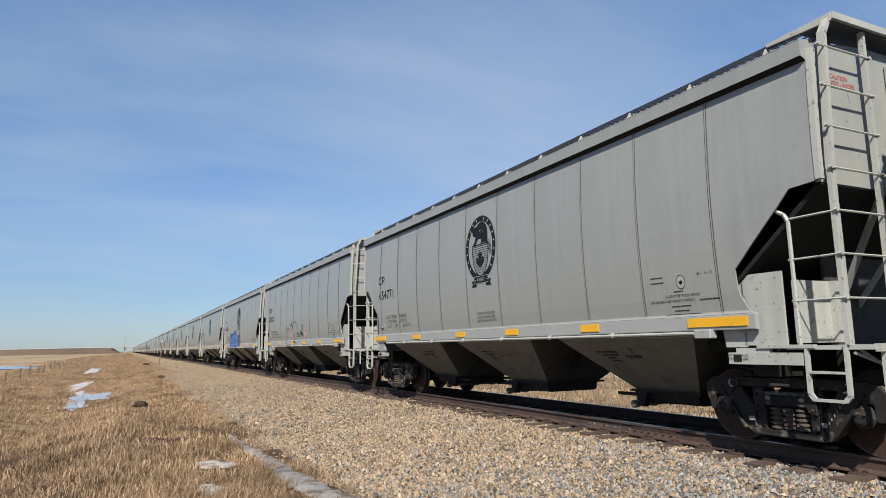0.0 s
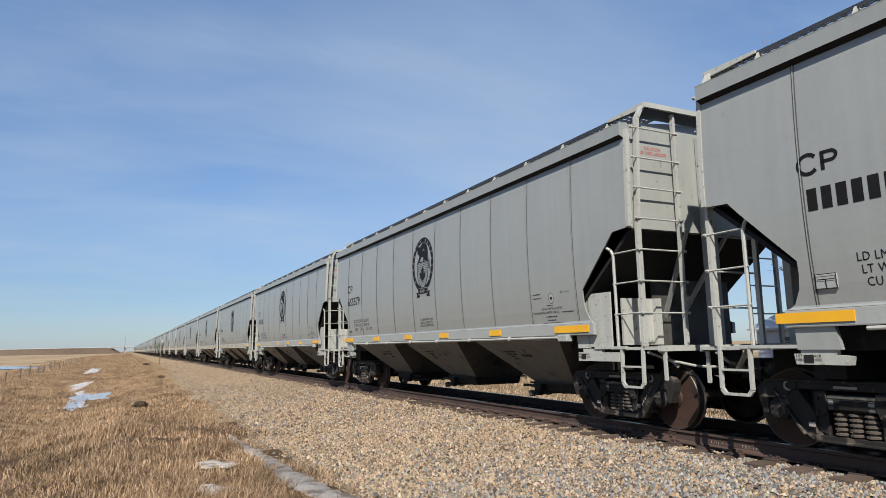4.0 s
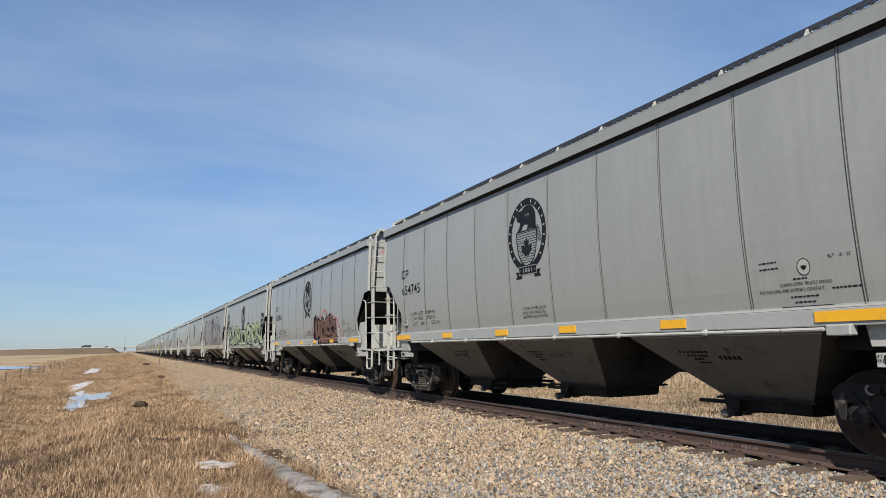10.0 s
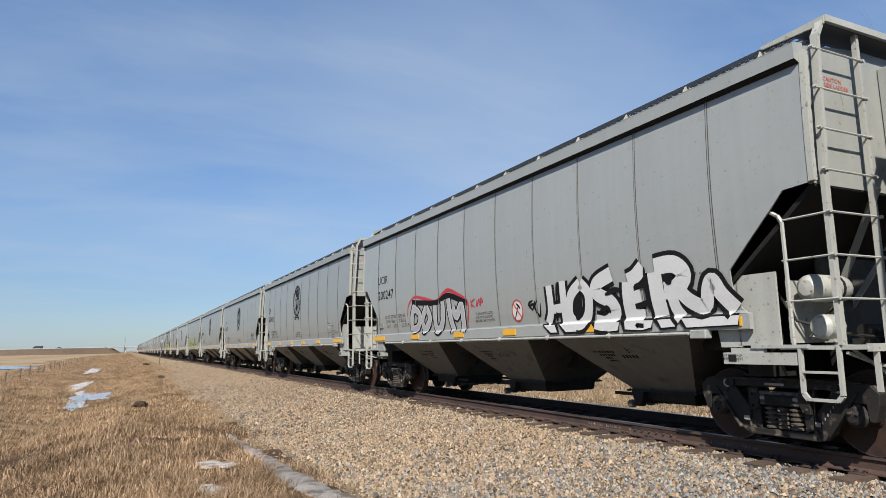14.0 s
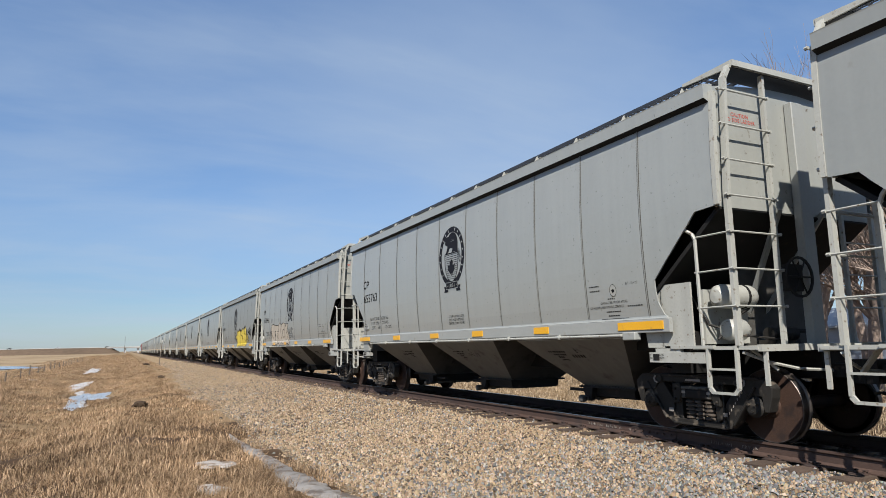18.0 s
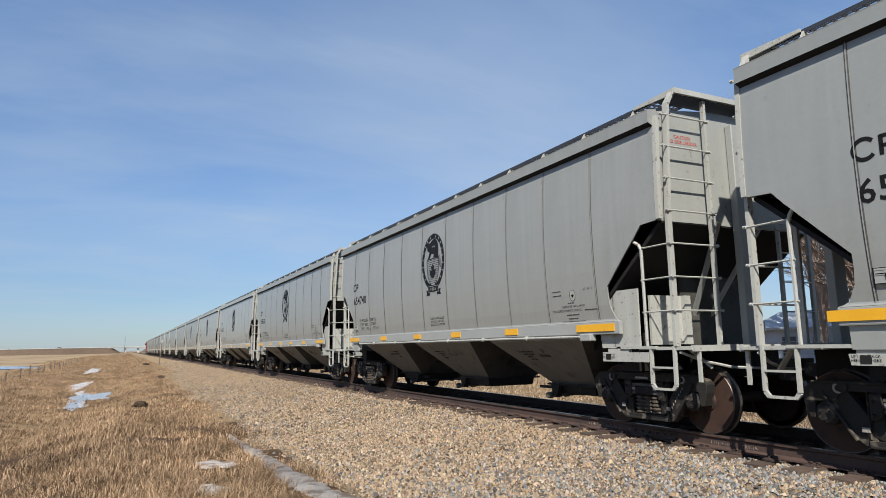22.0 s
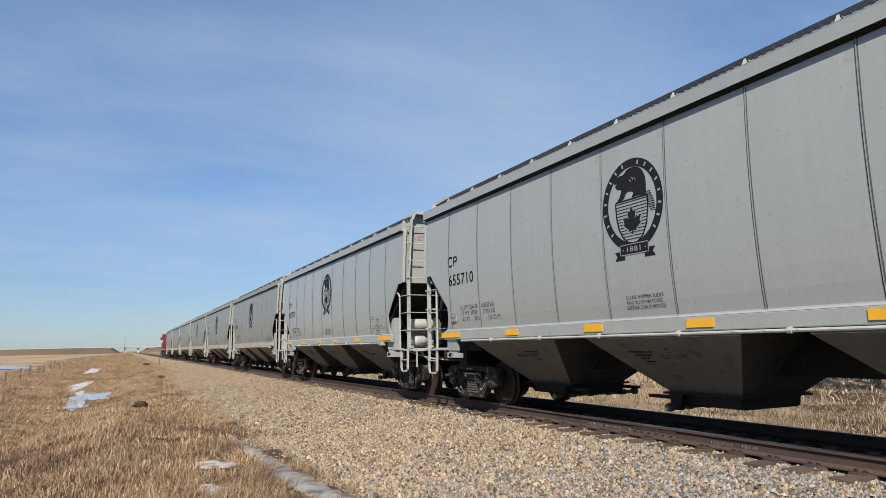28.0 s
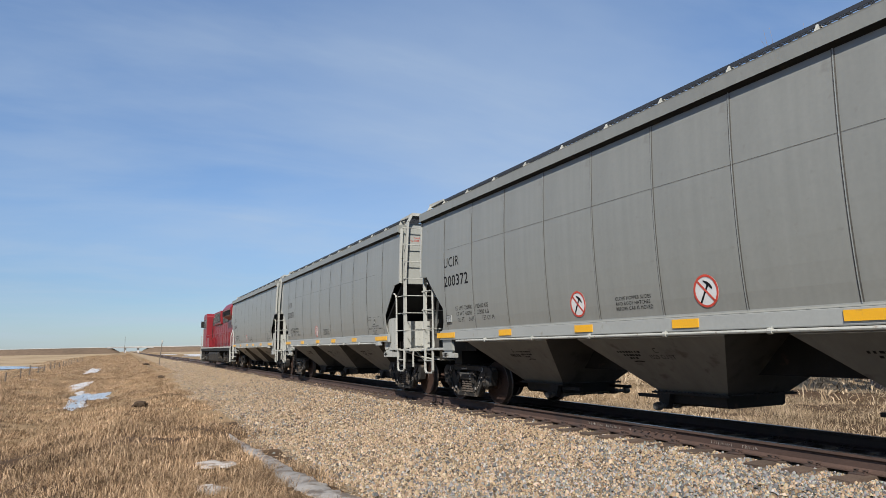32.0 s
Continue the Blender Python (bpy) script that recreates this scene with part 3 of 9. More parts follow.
def grass(name, label, areas, seed, mat):
    """Dry grass: bent blades, two segments each, in clumps."""
    rng = np.random.default_rng(seed)
    V, F, n = [], [], 0
    for x0, x1, y0, y1, dens, h0, h1, w in areas:
        m = int((x1 - x0) * (y1 - y0) * dens)
        x, y = rng.uniform(x0, x1, m), rng.uniform(y0, y1, m)
        lump = np.sin(x * 2.1 + 1.3 * np.sin(y * .8)) * np.sin(y * 1.3 + 1.7 * np.sin(x * .9)) + .6 * np.sin(x * 5 + y * 3.1) * np.sin(y * 4.3 - x)
        keep = rng.uniform(-1.5, 1.2, m) < lump + .45
        if x0 < -5.6 < x1:
            keep &= x < -5.85 + .25 * np.sin(y * .9) + .12 * np.sin(y * 2.7) + rng.normal(0, .16, m)
        keep &= ~(on_sheet(x, y, .78) & (rng.uniform(0, 1, m) < .86))
        x, y, lump = x[keep], y[keep], lump[keep]
        m = len(x)
        z = np.array([ground_height(a, b) for a, b in zip(x, y)])
        h = rng.uniform(h0, h1, m) * (.75 + .3 * lump.clip(-.8, 1.2))
        a = rng.uniform(0, 2 * np.pi, m)
        b = rng.uniform(0, 2 * np.pi, m)
        lean = rng.gamma(2.2, .55, m).clip(0, 2.2)
        dx, dy = np.cos(b) * lean * h + .12 * h, np.sin(b) * lean * h + .05 * h
        ww = w * rng.uniform(.6, 1.4, m)
        cx, cy = np.cos(a) * ww, np.sin(a) * ww
        zz = h * np.sqrt((1 - (lean * .6) ** 2).clip(.25, 1))
        P = np.zeros((m, 5, 3))
        P[:, 0] = np.stack([x - cx, y - cy, z - .06], -1)
        P[:, 1] = np.stack([x + cx, y + cy, z - .06], -1)
        P[:, 2] = np.stack([x + cx * .8 + dx * .35, y + cy * .8 + dy * .35, z + zz * .6], -1)
        P[:, 3] = np.stack([x - cx * .8 + dx * .35, y - cy * .8 + dy * .35, z + zz * .6], -1)
        P[:, 4] = np.stack([x + dx, y + dy, z + zz], -1)
        V.append(P.reshape(-1, 3))
        f = np.array([(0, 1, 2), (0, 2, 3), (3, 2, 4)])
        F.append((f[None] + (n + 5 * np.arange(m))[:, None, None]).reshape(-1, 3))
        n += 5 * m
    V, F = np.concatenate(V), np.concatenate(F)
    me = bpy.data.meshes.new(name)
    me.vertices.add(len(V))
    me.vertices.foreach_set("co", V.ravel())
    me.loops.add(F.size)
    me.loops.foreach_set("vertex_index", F.ravel())
    me.polygons.add(len(F))
    me.polygons.foreach_set("loop_start", np.arange(0, F.size, 3))
    me.update(calc_edges=True)
    me.materials.append(mat)
    return tagged(new(name, me), label, "grass", kind="stuff")


# x0, x1, y0, y1, blades a square metre, least and greatest height, half width
grass("verge_grass", "dry tan grass on the verge and ditch banks", (
    (-13, -5.3, -5.0, 5.0, 380, .05, .21, .007), (-12.5, -5.3, 5.0, 9.0, 2600, .05, .21, .0038), (-12.5, -5.3, 9.0, 13.0, 1900, .05, .21, .0045), (-14, -5.3, 13.0, 20.0, 950, .05, .21, .0058), (-17, -5.3, 20.0, 36.0, 420, .05, .19, .0075),
    (-18, -5.3, 36.0, 55.0, 260, .05, .20, .0085), (-20, -5.3, 55.0, 80.0, 130, .05, .20, .012), (-5.3, -4.3, 56.0, 160.0, 40, .05, .18, .02), (-22, -5.3, 80.0, 160.0, 34, .06, .2, .025), (-26, -4.6, 160.0, 420.0, 4, .1, .28, .06)), 21, STRAW)
grass("far_side_grass", "dry tan grass beyond the track", (
    (4.2, 12, 2.0, 18.0, 420, .08, .30, .005), (4.2, 14, 18.0, 50.0, 110, .1, .3, .010), (12, 30, 4.0, 50.0, 14, .2, .6, .02)), 22, PALESTRAW)

# ---------------------------------------------------------------- hopper cars
PITCH = 16.0
RIBS = [0.665 + 1.328 * i for i in range(-5, 5)]
KNOTS = [(1.41, 1.603), (1.590, 1.603), (1.606, 1.592), (1.622, 1.566), (1.64, 1.560), (1.85, 1.585), (2.10, 1.605), (2.40, 1.622), (2.70, 1.632), (3.00, 1.636), (3.30, 1.634), (3.60, 1.626), (3.90, 1.612), (4.20, 1.594), (4.42, 1.575)]


def flank(z):
    """Half width of the car's bowed side at height z."""
    return float(np.interp(z, [k[0] for k in KNOTS], [k[1] for k in KNOTS]))


def on_flank(bm, off, side=-1):
    """Lays a drawing in (y, z) (x = 0) on the bowed side, off metres proud."""
    for z, _ in KNOTS:
        bmesh.ops.bisect_plane(bm, geom=bm.verts[:] + bm.edges[:] + bm.faces[:], plane_co=(0, 0, z), plane_no=(0, 0, 1), dist=1e-5)
    for v in bm.verts:
        v.co.x = side * (flank(v.co.z) + off)
    return bm


def face(bm, pts):
    bm.faces.new([bm.verts.new((0, y, z)) for y, z in pts])
    return bm


def panel_mesh(outline, side=-1):
    bm = B()
    face(bm, outline)
    on_flank(bm, 0.0, side)
    geo = bmesh.ops.extrude_face_region(bm, geom=bm.faces[:])
    for v in geo["geom"]:
        if isinstance(v, bmesh.types.BMVert):
            v.co.x -= side * 0.02
    return finish(bm, "side_panel", GREY)


END_CUT = [(6.33, 1.600), (6.24, 1.66), (6.16, 1.82), (6.14, 1.98), (6.14, 2.13), (6.82, 2.80), (6.95, 2.94), (7.27, 2.96), (7.275, 4.42)]


def words(text, y, z, height, mat, parent, name="lettering", label="", off=0.004, widen=1.0, fat=0.0, wrap=None, lean=0.0, climb=0.0):
    """Painted words on the bowed side: left edge at y (reading towards -y), baseline z."""
    cu = bpy.data.curves.new(name, "FONT")
    cu.body, cu.size, cu.resolution_u, cu.offset = text, 1.0, 2, fat
    cu.space_character = 1.06
    tmp = bpy.data.objects.new("tmp", cu)
    me = bpy.data.meshes.new_from_object(tmp)
    bpy.data.objects.remove(tmp)
    bm = B()
    bm.from_mesh(me)
    bpy.data.meshes.remove(me)
    k = height / 0.69
    for v in bm.verts:
        u, w = v.co.x * k * widen, v.co.y * k
        v.co = (0, y - u - w * lean, z + w + u * climb)
    on_flank(bm, off)
    return tagged(part(name, bm, mat, parent, label), kind="stuff")


def joined(prints):
    """One mesh of several printed lines that share a paint."""
    bm = B()
    for ob in prints:
        bm.from_mesh(ob.data)
    first = prints[0]
    bm.to_mesh(first.data)
    bm.free()
    for ob in prints[1:]:
        bpy.data.objects.remove(ob)
    return first


def bars(rows, mat, parent, name="lettering", label="", off=0.004, side=-1):
    """Unreadable small print: bars (y0, y1, z, height)."""
    bm = B()
    for y0, y1, z, h in rows:
        face(bm, [(y0, z), (y1, z), (y1, z + h), (y0, z + h)])
    on_flank(bm, off, side)
    return tagged(part(name, bm, mat, parent, label), kind="stuff")


def blob(bm, pts):
    """A smooth closed shape through the given (y, z) points."""
    n = len(pts)
    out = []
    for i in range(n):
        p0, p1, p2, p3 = pts[i - 1], pts[i], pts[(i + 1) % n], pts[(i + 2) % n]
        for s in range(4):
            t = s / 4
            out.append(tuple(0.5 * (2 * b + (c - a) * t + (2 * a - 5 * b + 4 * c - d) * t * t + (3 * b - a - 3 * c + d) * t ** 3) for a, b, c, d in zip(p0, p1, p2, p3)))
    return face(bm, out)


def stroke(bm, pts, w, taper=True):
    """A painted line of width w along a smooth open run of (y, z) points."""
    ext = [pts[0]] + list(pts) + [pts[-1]]
    run = []
    for i in range(1, len(ext) - 2):
        p0, p1, p2, p3 = ext[i - 1:i + 3]
        for s in range(5):
            t = s / 5
            run.append(Vector(tuple(0.5 * (2 * b + (c - a) * t + (2 * a - 5 * b + 4 * c - d) * t * t + (3 * b - a - 3 * c + d) * t ** 3) for a, b, c, d in zip(p0, p1, p2, p3))))
    run.append(Vector(pts[-1]))
    left, right = [], []
    for i, p in enumerate(run):
        d = run[min(i + 1, len(run) - 1)] - run[max(i - 1, 0)]
        if d.length < 1e-6:
            d = Vector((1, 0))
        nrm = Vector((-d.y, d.x)).normalized()
        k = w / 2 * ((0.35 + 0.65 * math.sin(math.pi * i / (len(run) - 1))) if taper else 1)
        left.append(bm.verts.new((0, *(p + nrm * k))))
        right.append(bm.verts.new((0, *(p - nrm * k))))
    for i in range(len(run) - 1):
        bm.faces.new((left[i], left[i + 1], right[i + 1], right[i]))
    return bm


def ellipse(cy, cz, ry, rz, a0=0, a1=360, n=48):
    return [(cy + ry * math.cos(radians(a0 + (a1 - a0) * i / n)), cz + rz * math.sin(radians(a0 + (a1 - a0) * i / n))) for i in range(n + (0 if a1 - a0 == 360 else 1))]


def ring(bm, cy, cz, ry, rz, w, n=48):
    o = [bm.verts.new((0, y, z)) for y, z in ellipse(cy, cz, ry, rz, n=n)]
    i_ = [bm.verts.new((0, y, z)) for y, z in ellipse(cy, cz, ry - w, rz - w, n=n)]
    for k in range(n):
        j = (k + 1) % n
        bm.faces.new((o[k], o[j], i_[j], i_[k]))
    return bm


def emblem(parent):
    """Oval emblem: dark ring, animal on a striped shield with a leaf, ribbon below. Drawn as plain shapes."""
    cy, cz = 0.01, 3.28
    top = part("emblem", on_flank(ring(B(), cy, cz, 0.625, 0.685, 0.125), 0.004), NAVY, parent, "dark oval ring emblem painted on the side")
    bm = B()
    for i in range(17):
        a = radians(-40 + 260 * i / 16)
        if i == 8:
            continue
        y, z = cy + 0.563 * math.cos(a), cz + 0.623 * math.sin(a)
        t, r = Vector((-math.sin(a), math.cos(a))), Vector((math.cos(a), math.sin(a)))
        q = [Vector((y, z)) + t * s * 0.015 + r * k * 0.030 for s, k in ((-1, -1), (1, -1), (1, 1), (-1, 1))]
        face(bm, [tuple(p) for p in q])
    tagged(part("ring_marking", on_flank(bm, 0.008), GREY, top, "small pale marks round the ring"), kind="stuff")
    at = lambda pts: [(cy + u, cz + v) for u, v in pts]
    bm = B()
    blob(bm, at([(.345, .37), (.34, .41), (.26, .47), (.15, .475), (.07, .53), (-.08, .545), (-.22, .48), (-.30, .34), (-.31, .20), (-.29, .09), (-.13, .10), (-.02, .095), (-.05, .17), (.08, .19), (.16, .10), (.29, .09), (.24, .15), (.20, .25), (.29, .28)]))
    part("animal_shape", on_flank(bm, 0.004), NAVY, top, "dark standing animal silhouette")
    bm = B()
    for u, v in ((.02, .385), (-.03, .40), (-.08, .385)):
        stroke(bm, at([(u, v), (u - .035, v - .055)]), .012)
    face(bm, at([(.335, .355), (.30, .365), (.30, .345), (.33, .335)]))
    tagged(part("fur_mark", on_flank(bm, 0.007), GREY, top, "pale flecks on the animal"), kind="stuff")
    bm = B()
    for i in range(12):
        v = .115 - .026 * i
        w = .038 + .030 * math.sin(math.pi * (i + 1) / 13)
        u = -.345 - .0075 * i
        stroke(bm, at([(u + w, v + .012), (u + .4 * w, v), (u - .3 * w, v + .008), (u - w, v - .006)]), .011, False)
    tagged(part("hatched_tail", on_flank(bm, 0.004), NAVY, top, "tail drawn in wavy lines"), kind="stuff")
    bm = B()
    shield = at([(.33, .075), (-.33, .075), (-.325, -.13), (-.285, -.33), (-.20, -.48), (-.10, -.56), (0, -.59), (.10, -.56), (.20, -.48), (.285, -.33), (.325, -.13)])
    for a, b in zip(shield, shield[1:] + shield[:1]):
        stroke(bm, [a, b], 0.026, False)
    for i in range(13):
        v = .035 - i * .046
        k = float(np.interp(v, (-.59, -.56, -.48, -.33, -.13, .08), (0, .10, .20, .285, .325, .33)))
        face(bm, at([(k, v), (-k, v), (-k, v + .013), (k, v + .013)]))
    tagged(part("shield", on_flank(bm, 0.004), NAVY, top, "striped shield outline"), kind="stuff")
    bm = B()
    leaf = [(0, -.02), (.035, -.115), (.085, -.09), (.066, -.215), (.105, -.18), (.118, -.205), (.185, -.19), (.155, -.27), (.18, -.295), (.075, -.375), (.085, -.405), (.012, -.39), (.01, -.45)]
    face(bm, at(leaf + [(-u, v) for u, v in leaf[:0:-1]]))
    rim = B()
    face(rim, at([(u * 1.16, (v + .22) * 1.10 - .22) for u, v in leaf] + [(-u * 1.16, (v + .22) * 1.10 - .22) for u, v in leaf[:0:-1]]))
    part("leaf_margin", on_flank(rim, 0.0055), GREY, top, "clear grey margin round the leaf")
    part("leaf", on_flank(bm, 0.007), NAVY, top, "dark leaf on the shield")
    bm = B()
    face(bm, at([(.285, -.585), (-.285, -.585), (-.285, -.73), (.285, -.73)]))
    for k in (1, -1):
        face(bm, at([(k * .29, -.67), (k * .41, -.67), (k * .36, -.735), (k * .41, -.80), (k * .20, -.80), (k * .20, -.735), (k * .29, -.735)]))
    part("ribbon", on_flank(bm, 0.0052), NAVY, top, "dark ribbon under the shield")
    bm = B()
    for a, b in (((.285, -.585), (-.285, -.585)), ((.285, -.73), (-.285, -.73)), ((.285, -.585), (.285, -.73)), ((-.285, -.585), (-.285, -.73))):
        stroke(bm, at([a, b]), .011, False)
    for u in (.225, -.225):
        face(bm, at([(u + .01, -.65), (u - .01, -.65), (u - .01, -.668), (u + .01, -.668)]))
    tagged(part("ribbon_edge", on_flank(bm, 0.0075), GREY, top, "pale ribbon edge"), kind="stuff")
    words("1881", cy + .175, cz - .694, .075, GREY, top, "ribbon_marking", off=.009, widen=1.5, fat=.004)
    return top


def hump_sign(parent, y, z, s=0.25):
    base = part("handling_sign", on_flank(face(B(), ellipse(y, z, s * .93, s, n=32)), 0.004), WHITEINK, parent, "round white sign with a red ring and bar")
    part("red_ring", on_flank(stroke(ring(B(), y, z, s * .93, s, s * .14, 32), [(y + s * .6, z + s * .65), (y - s * .6, z - s * .65)], s * .13, False), 0.009), REDINK, base)
    bm = B()
    stroke(bm, [(y + .10, z - .15), (y - .04, z + .08)], 0.028, False)
    stroke(bm, [(y + .03, z + .13), (y - .05, z + .08), (y - .10, z + .02)], 0.04)
    part("hammer_shape", on_flank(bm, 0.007), INK, base)


def wheelset_mesh(r):
    bm = B()
    tube(bm, (-1.05, 0, 0), (1.05, 0, 0), 0.085, 12)
    for s in (-1, 1):
        x = 0.735 * s
        lathe(bm, [(r - .012, x + s * .058), (r - .07, x + s * .056), (r - .10, x + s * .035), (0.20, x + s * .012), (0.16, x + s * .05), (0.14, x + s * .085), (0.0851, x + s * .088), (0.0851, x - s * .10), (0.14, x - s * .09), (0.17, x - s * .03), (r - .10, x - s * .035), (r - .075, x - s * .068), (r - .012, x - s * .068)], "x", (0, 0, 0), 24)
        a = len(bm.faces)
        lathe(bm, [(r - .014, x + s * .057), (r - .006, x + s * .060), (r, x + s * .054), (r + .002, x - s * .035), (r + .026, x - s * .045), (r + .026, x - s * .066), (r - .014, x - s * .067)], "x", (0, 0, 0), 28)
        bm.faces.ensure_lookup_table()
        for f in bm.faces[a:]:
            f.material_index = 1
        # cast webs and a chalk mark that show the wheel turning
        for k in range(5):
            an = 2 * math.pi * k / 5
            box_at = Vector((x + s * .03, .24 * math.cos(an), .24 * math.sin(an)))
            tube(bm, box_at, box_at + Vector((s * .02, 0, 0)), 0.03, 6)
    return finish(bm, "wheelset", [WHEEL, TREAD], True)


WHEEL_R = 0.457
BASE = 0.889


def bogie(parent, y):
    """Three-piece truck: bolster with side frames, springs, bearings and brake gear, and two wheelsets."""
    bm = B()
    prism(bm, [(-1.12, .50), (-1.12, .62), (-.75, .74), (-.3, .80), (.3, .80), (.75, .74), (1.12, .62), (1.12, .50), (.5, .36), (-.5, .36)], "y", -.2, .2)
    top = part("bogie", bm, DARK, parent, "dark three-piece freight truck", bevel=0.015, at=pose(0, y, 0))
    for s in (-1, 1):
        bm = B()
        # a cast frame in three pieces: top chord, two slanted tension legs with the bottom chord, two columns
        x0, x1 = s * 0.93, s * 1.09
        lo, hi = min(x0, x1), max(x0, x1)
        prism(bm, [(-1.15, .58), (-1.165, .70), (-1.06, .80), (-.6, .825), (.6, .825), (1.06, .80), (1.165, .70), (1.15, .58), (1.09, .40), (1.03, .40), (1.01, .585), (.78, .60), (.70, .71), (-.70, .71), (-.78, .60), (-1.01, .585), (-1.03, .40), (-1.09, .40)], "x", lo, hi)
        for k in (-1, 1):
            prism(bm, [(k * .96, .70), (k * .68, .76), (k * .40, .40), (k * .36, .14), (k * .50, .145), (k * .60, .22)], "x", lo + .02, hi - .02)
            prism(bm, [(k * .40, .74), (k * .285, .74), (k * .285, .2), (k * .40, .26)], "x", lo + .012, hi - .012)
        box(bm, lo, hi, -.46, .46, .135, .215)
        if s > 0:
            for k in (-1, 1):
                tube(bm, (.95, k * BASE, WHEEL_R), (1.12, k * BASE, WHEEL_R), .12, 12)
            for k in (-1, 0, 1):
                tube(bm, (1.0, k * .165, .2), (1.0, k * .165, .45), .07, 8)
            box(bm, .89, 1.11, -.29, .29, .48, .66)
            part("side_frame", bm, CAST, top)
            continue
        # raised flanges along the legs and chords, wedges and bosses of the casting
        for k in (-1, 1):
            bar(bm, (-1.085, k * .93, .70), (-1.085, k * .57, .20), .05, .035)
            box(bm, -1.10, -1.06, min(k * .42, k * .44), max(k * .42, k * .44), .22, .72)
            prism(bm, [(k * .40, .70), (k * .27, .70), (k * .25, .56), (k * .30, .44), (k * .40, .42)], "x", -1.125, -1.07)
            lathe(bm, [(.0, -.0), (.058, -.0), (.066, -.02), (.05, -.03), (.04, -.018), (.0, -.018)], "x", (-1.088, k * .68, .755), 14)
            tube(bm, (-1.09, k * .36, .62), (-1.15, k * .36, .62), .022, 6)
            tube(bm, (-1.09, k * .36, .48), (-1.15, k * .36, .48), .022, 6)
        box(bm, -1.112, -1.08, -1.0, 1.0, .79, .822)
        box(bm, -1.112, -1.08, -.44, .44, .135, .165)
        part("side_frame", bm, CAST, top, "cast side frame with dusty edges", bevel=0.008)
        bm = B()
        for y0, y1, z, h in ((.17, -.09, .735, .028), (.25, .17, .565, .035), (-.17, -.25, .565, .035), (.50, .42, .30, .05), (-.44, -.50, .30, .05)):
            box(bm, -1.119, -1.110, min(y0, y1), max(y0, y1), z, z + h)
        for i in range(7):
            box(bm, -1.080, -1.068, -.50 - .036 * i, -.492 - .036 * i, .33 + .046 * i, .36 + .046 * i)
        for k in (-1, 1):
            # round cast badge over each leg
            lathe(bm, [(.036, 0), (.060, 0), (.060, -.012), (.036, -.012), (.036, 0)], "x", (-1.092, k * .73, .745), 14, False)
        tagged(part("stencil", bm, CHALK, top, "small pale stencilled marks, too small to read"), kind="stuff")
        bm = B()
        for z0, z1 in ((.50, .545), (.62, .665)):
            box(bm, -1.115, -.88, -.265, .265, z0, z1)
        for y0, y1 in ((-.265, -.16), (-.04, .04), (.16, .265)):
            box(bm, -1.11, -.88, y0, y1, .545, .62)
        part("bolster_end", bm, DUSTY, top, "dusty bolster end over the springs", bevel=0.01)
        for k in (-1, 0, 1):
            bm = B()
            prof = [(.02, .215)]
            for i in range(5):
                prof += [(.055, .222 + .054 * i), (.084, .231 + .054 * i), (.084, .252 + .054 * i), (.055, .262 + .054 * i)]
            lathe(bm, prof + [(.02, .50)], "z", (s * 1.02, k * .165, 0), 12)
            if k == -1:
                coil = finish(bm, "coil_spring", SPRING)
                part("coil_spring", coil, None, top)
            else:
                bm.free()
                part("coil_spring", coil, None, top, at=pose(0, (k + 1) * .165, 0))
        for k in (-1, 1):
            bm = B()
            lathe(bm, [(.06, s * -.05), (.13, s * -.05), (.135, s * .06), (.10, s * .08), (.09, s * .10), (.03, s * .105)], "x", (s * 1.02, k * BASE, WHEEL_R), 16)
            for i in range(3):
                a = 2 * math.pi * i / 3 + .5
                tube(bm, (s * 1.12, k * BASE + .055 * math.cos(a), WHEEL_R + .055 * math.sin(a)), (s * 1.145, k * BASE + .055 * math.cos(a), WHEEL_R + .055 * math.sin(a)), .018, 6)
            part("bearing_cap", bm, CAST, top, smooth=True)
    bm = B()
    for k in (-1, 1):
        tube(bm, (-.8, k * .36, .33), (.8, k * .36, .33), .035, 6)
        for s in (-1, 1):
            box(bm, s * .74 - .05, s * .74 + .05, k * .36 - .02 if k > 0 else k * .36 - .06, k * .36 + .06 if k > 0 else k * .36 + .02, .28, .56)
    part("brake_beam", bm, DARK, top)
    for k in (-1, 1):
        part("wheelset", WHEELSET, None, top, "rusty wheels with bright worn treads", at=pose(0, k * BASE, WHEEL_R))
    return top


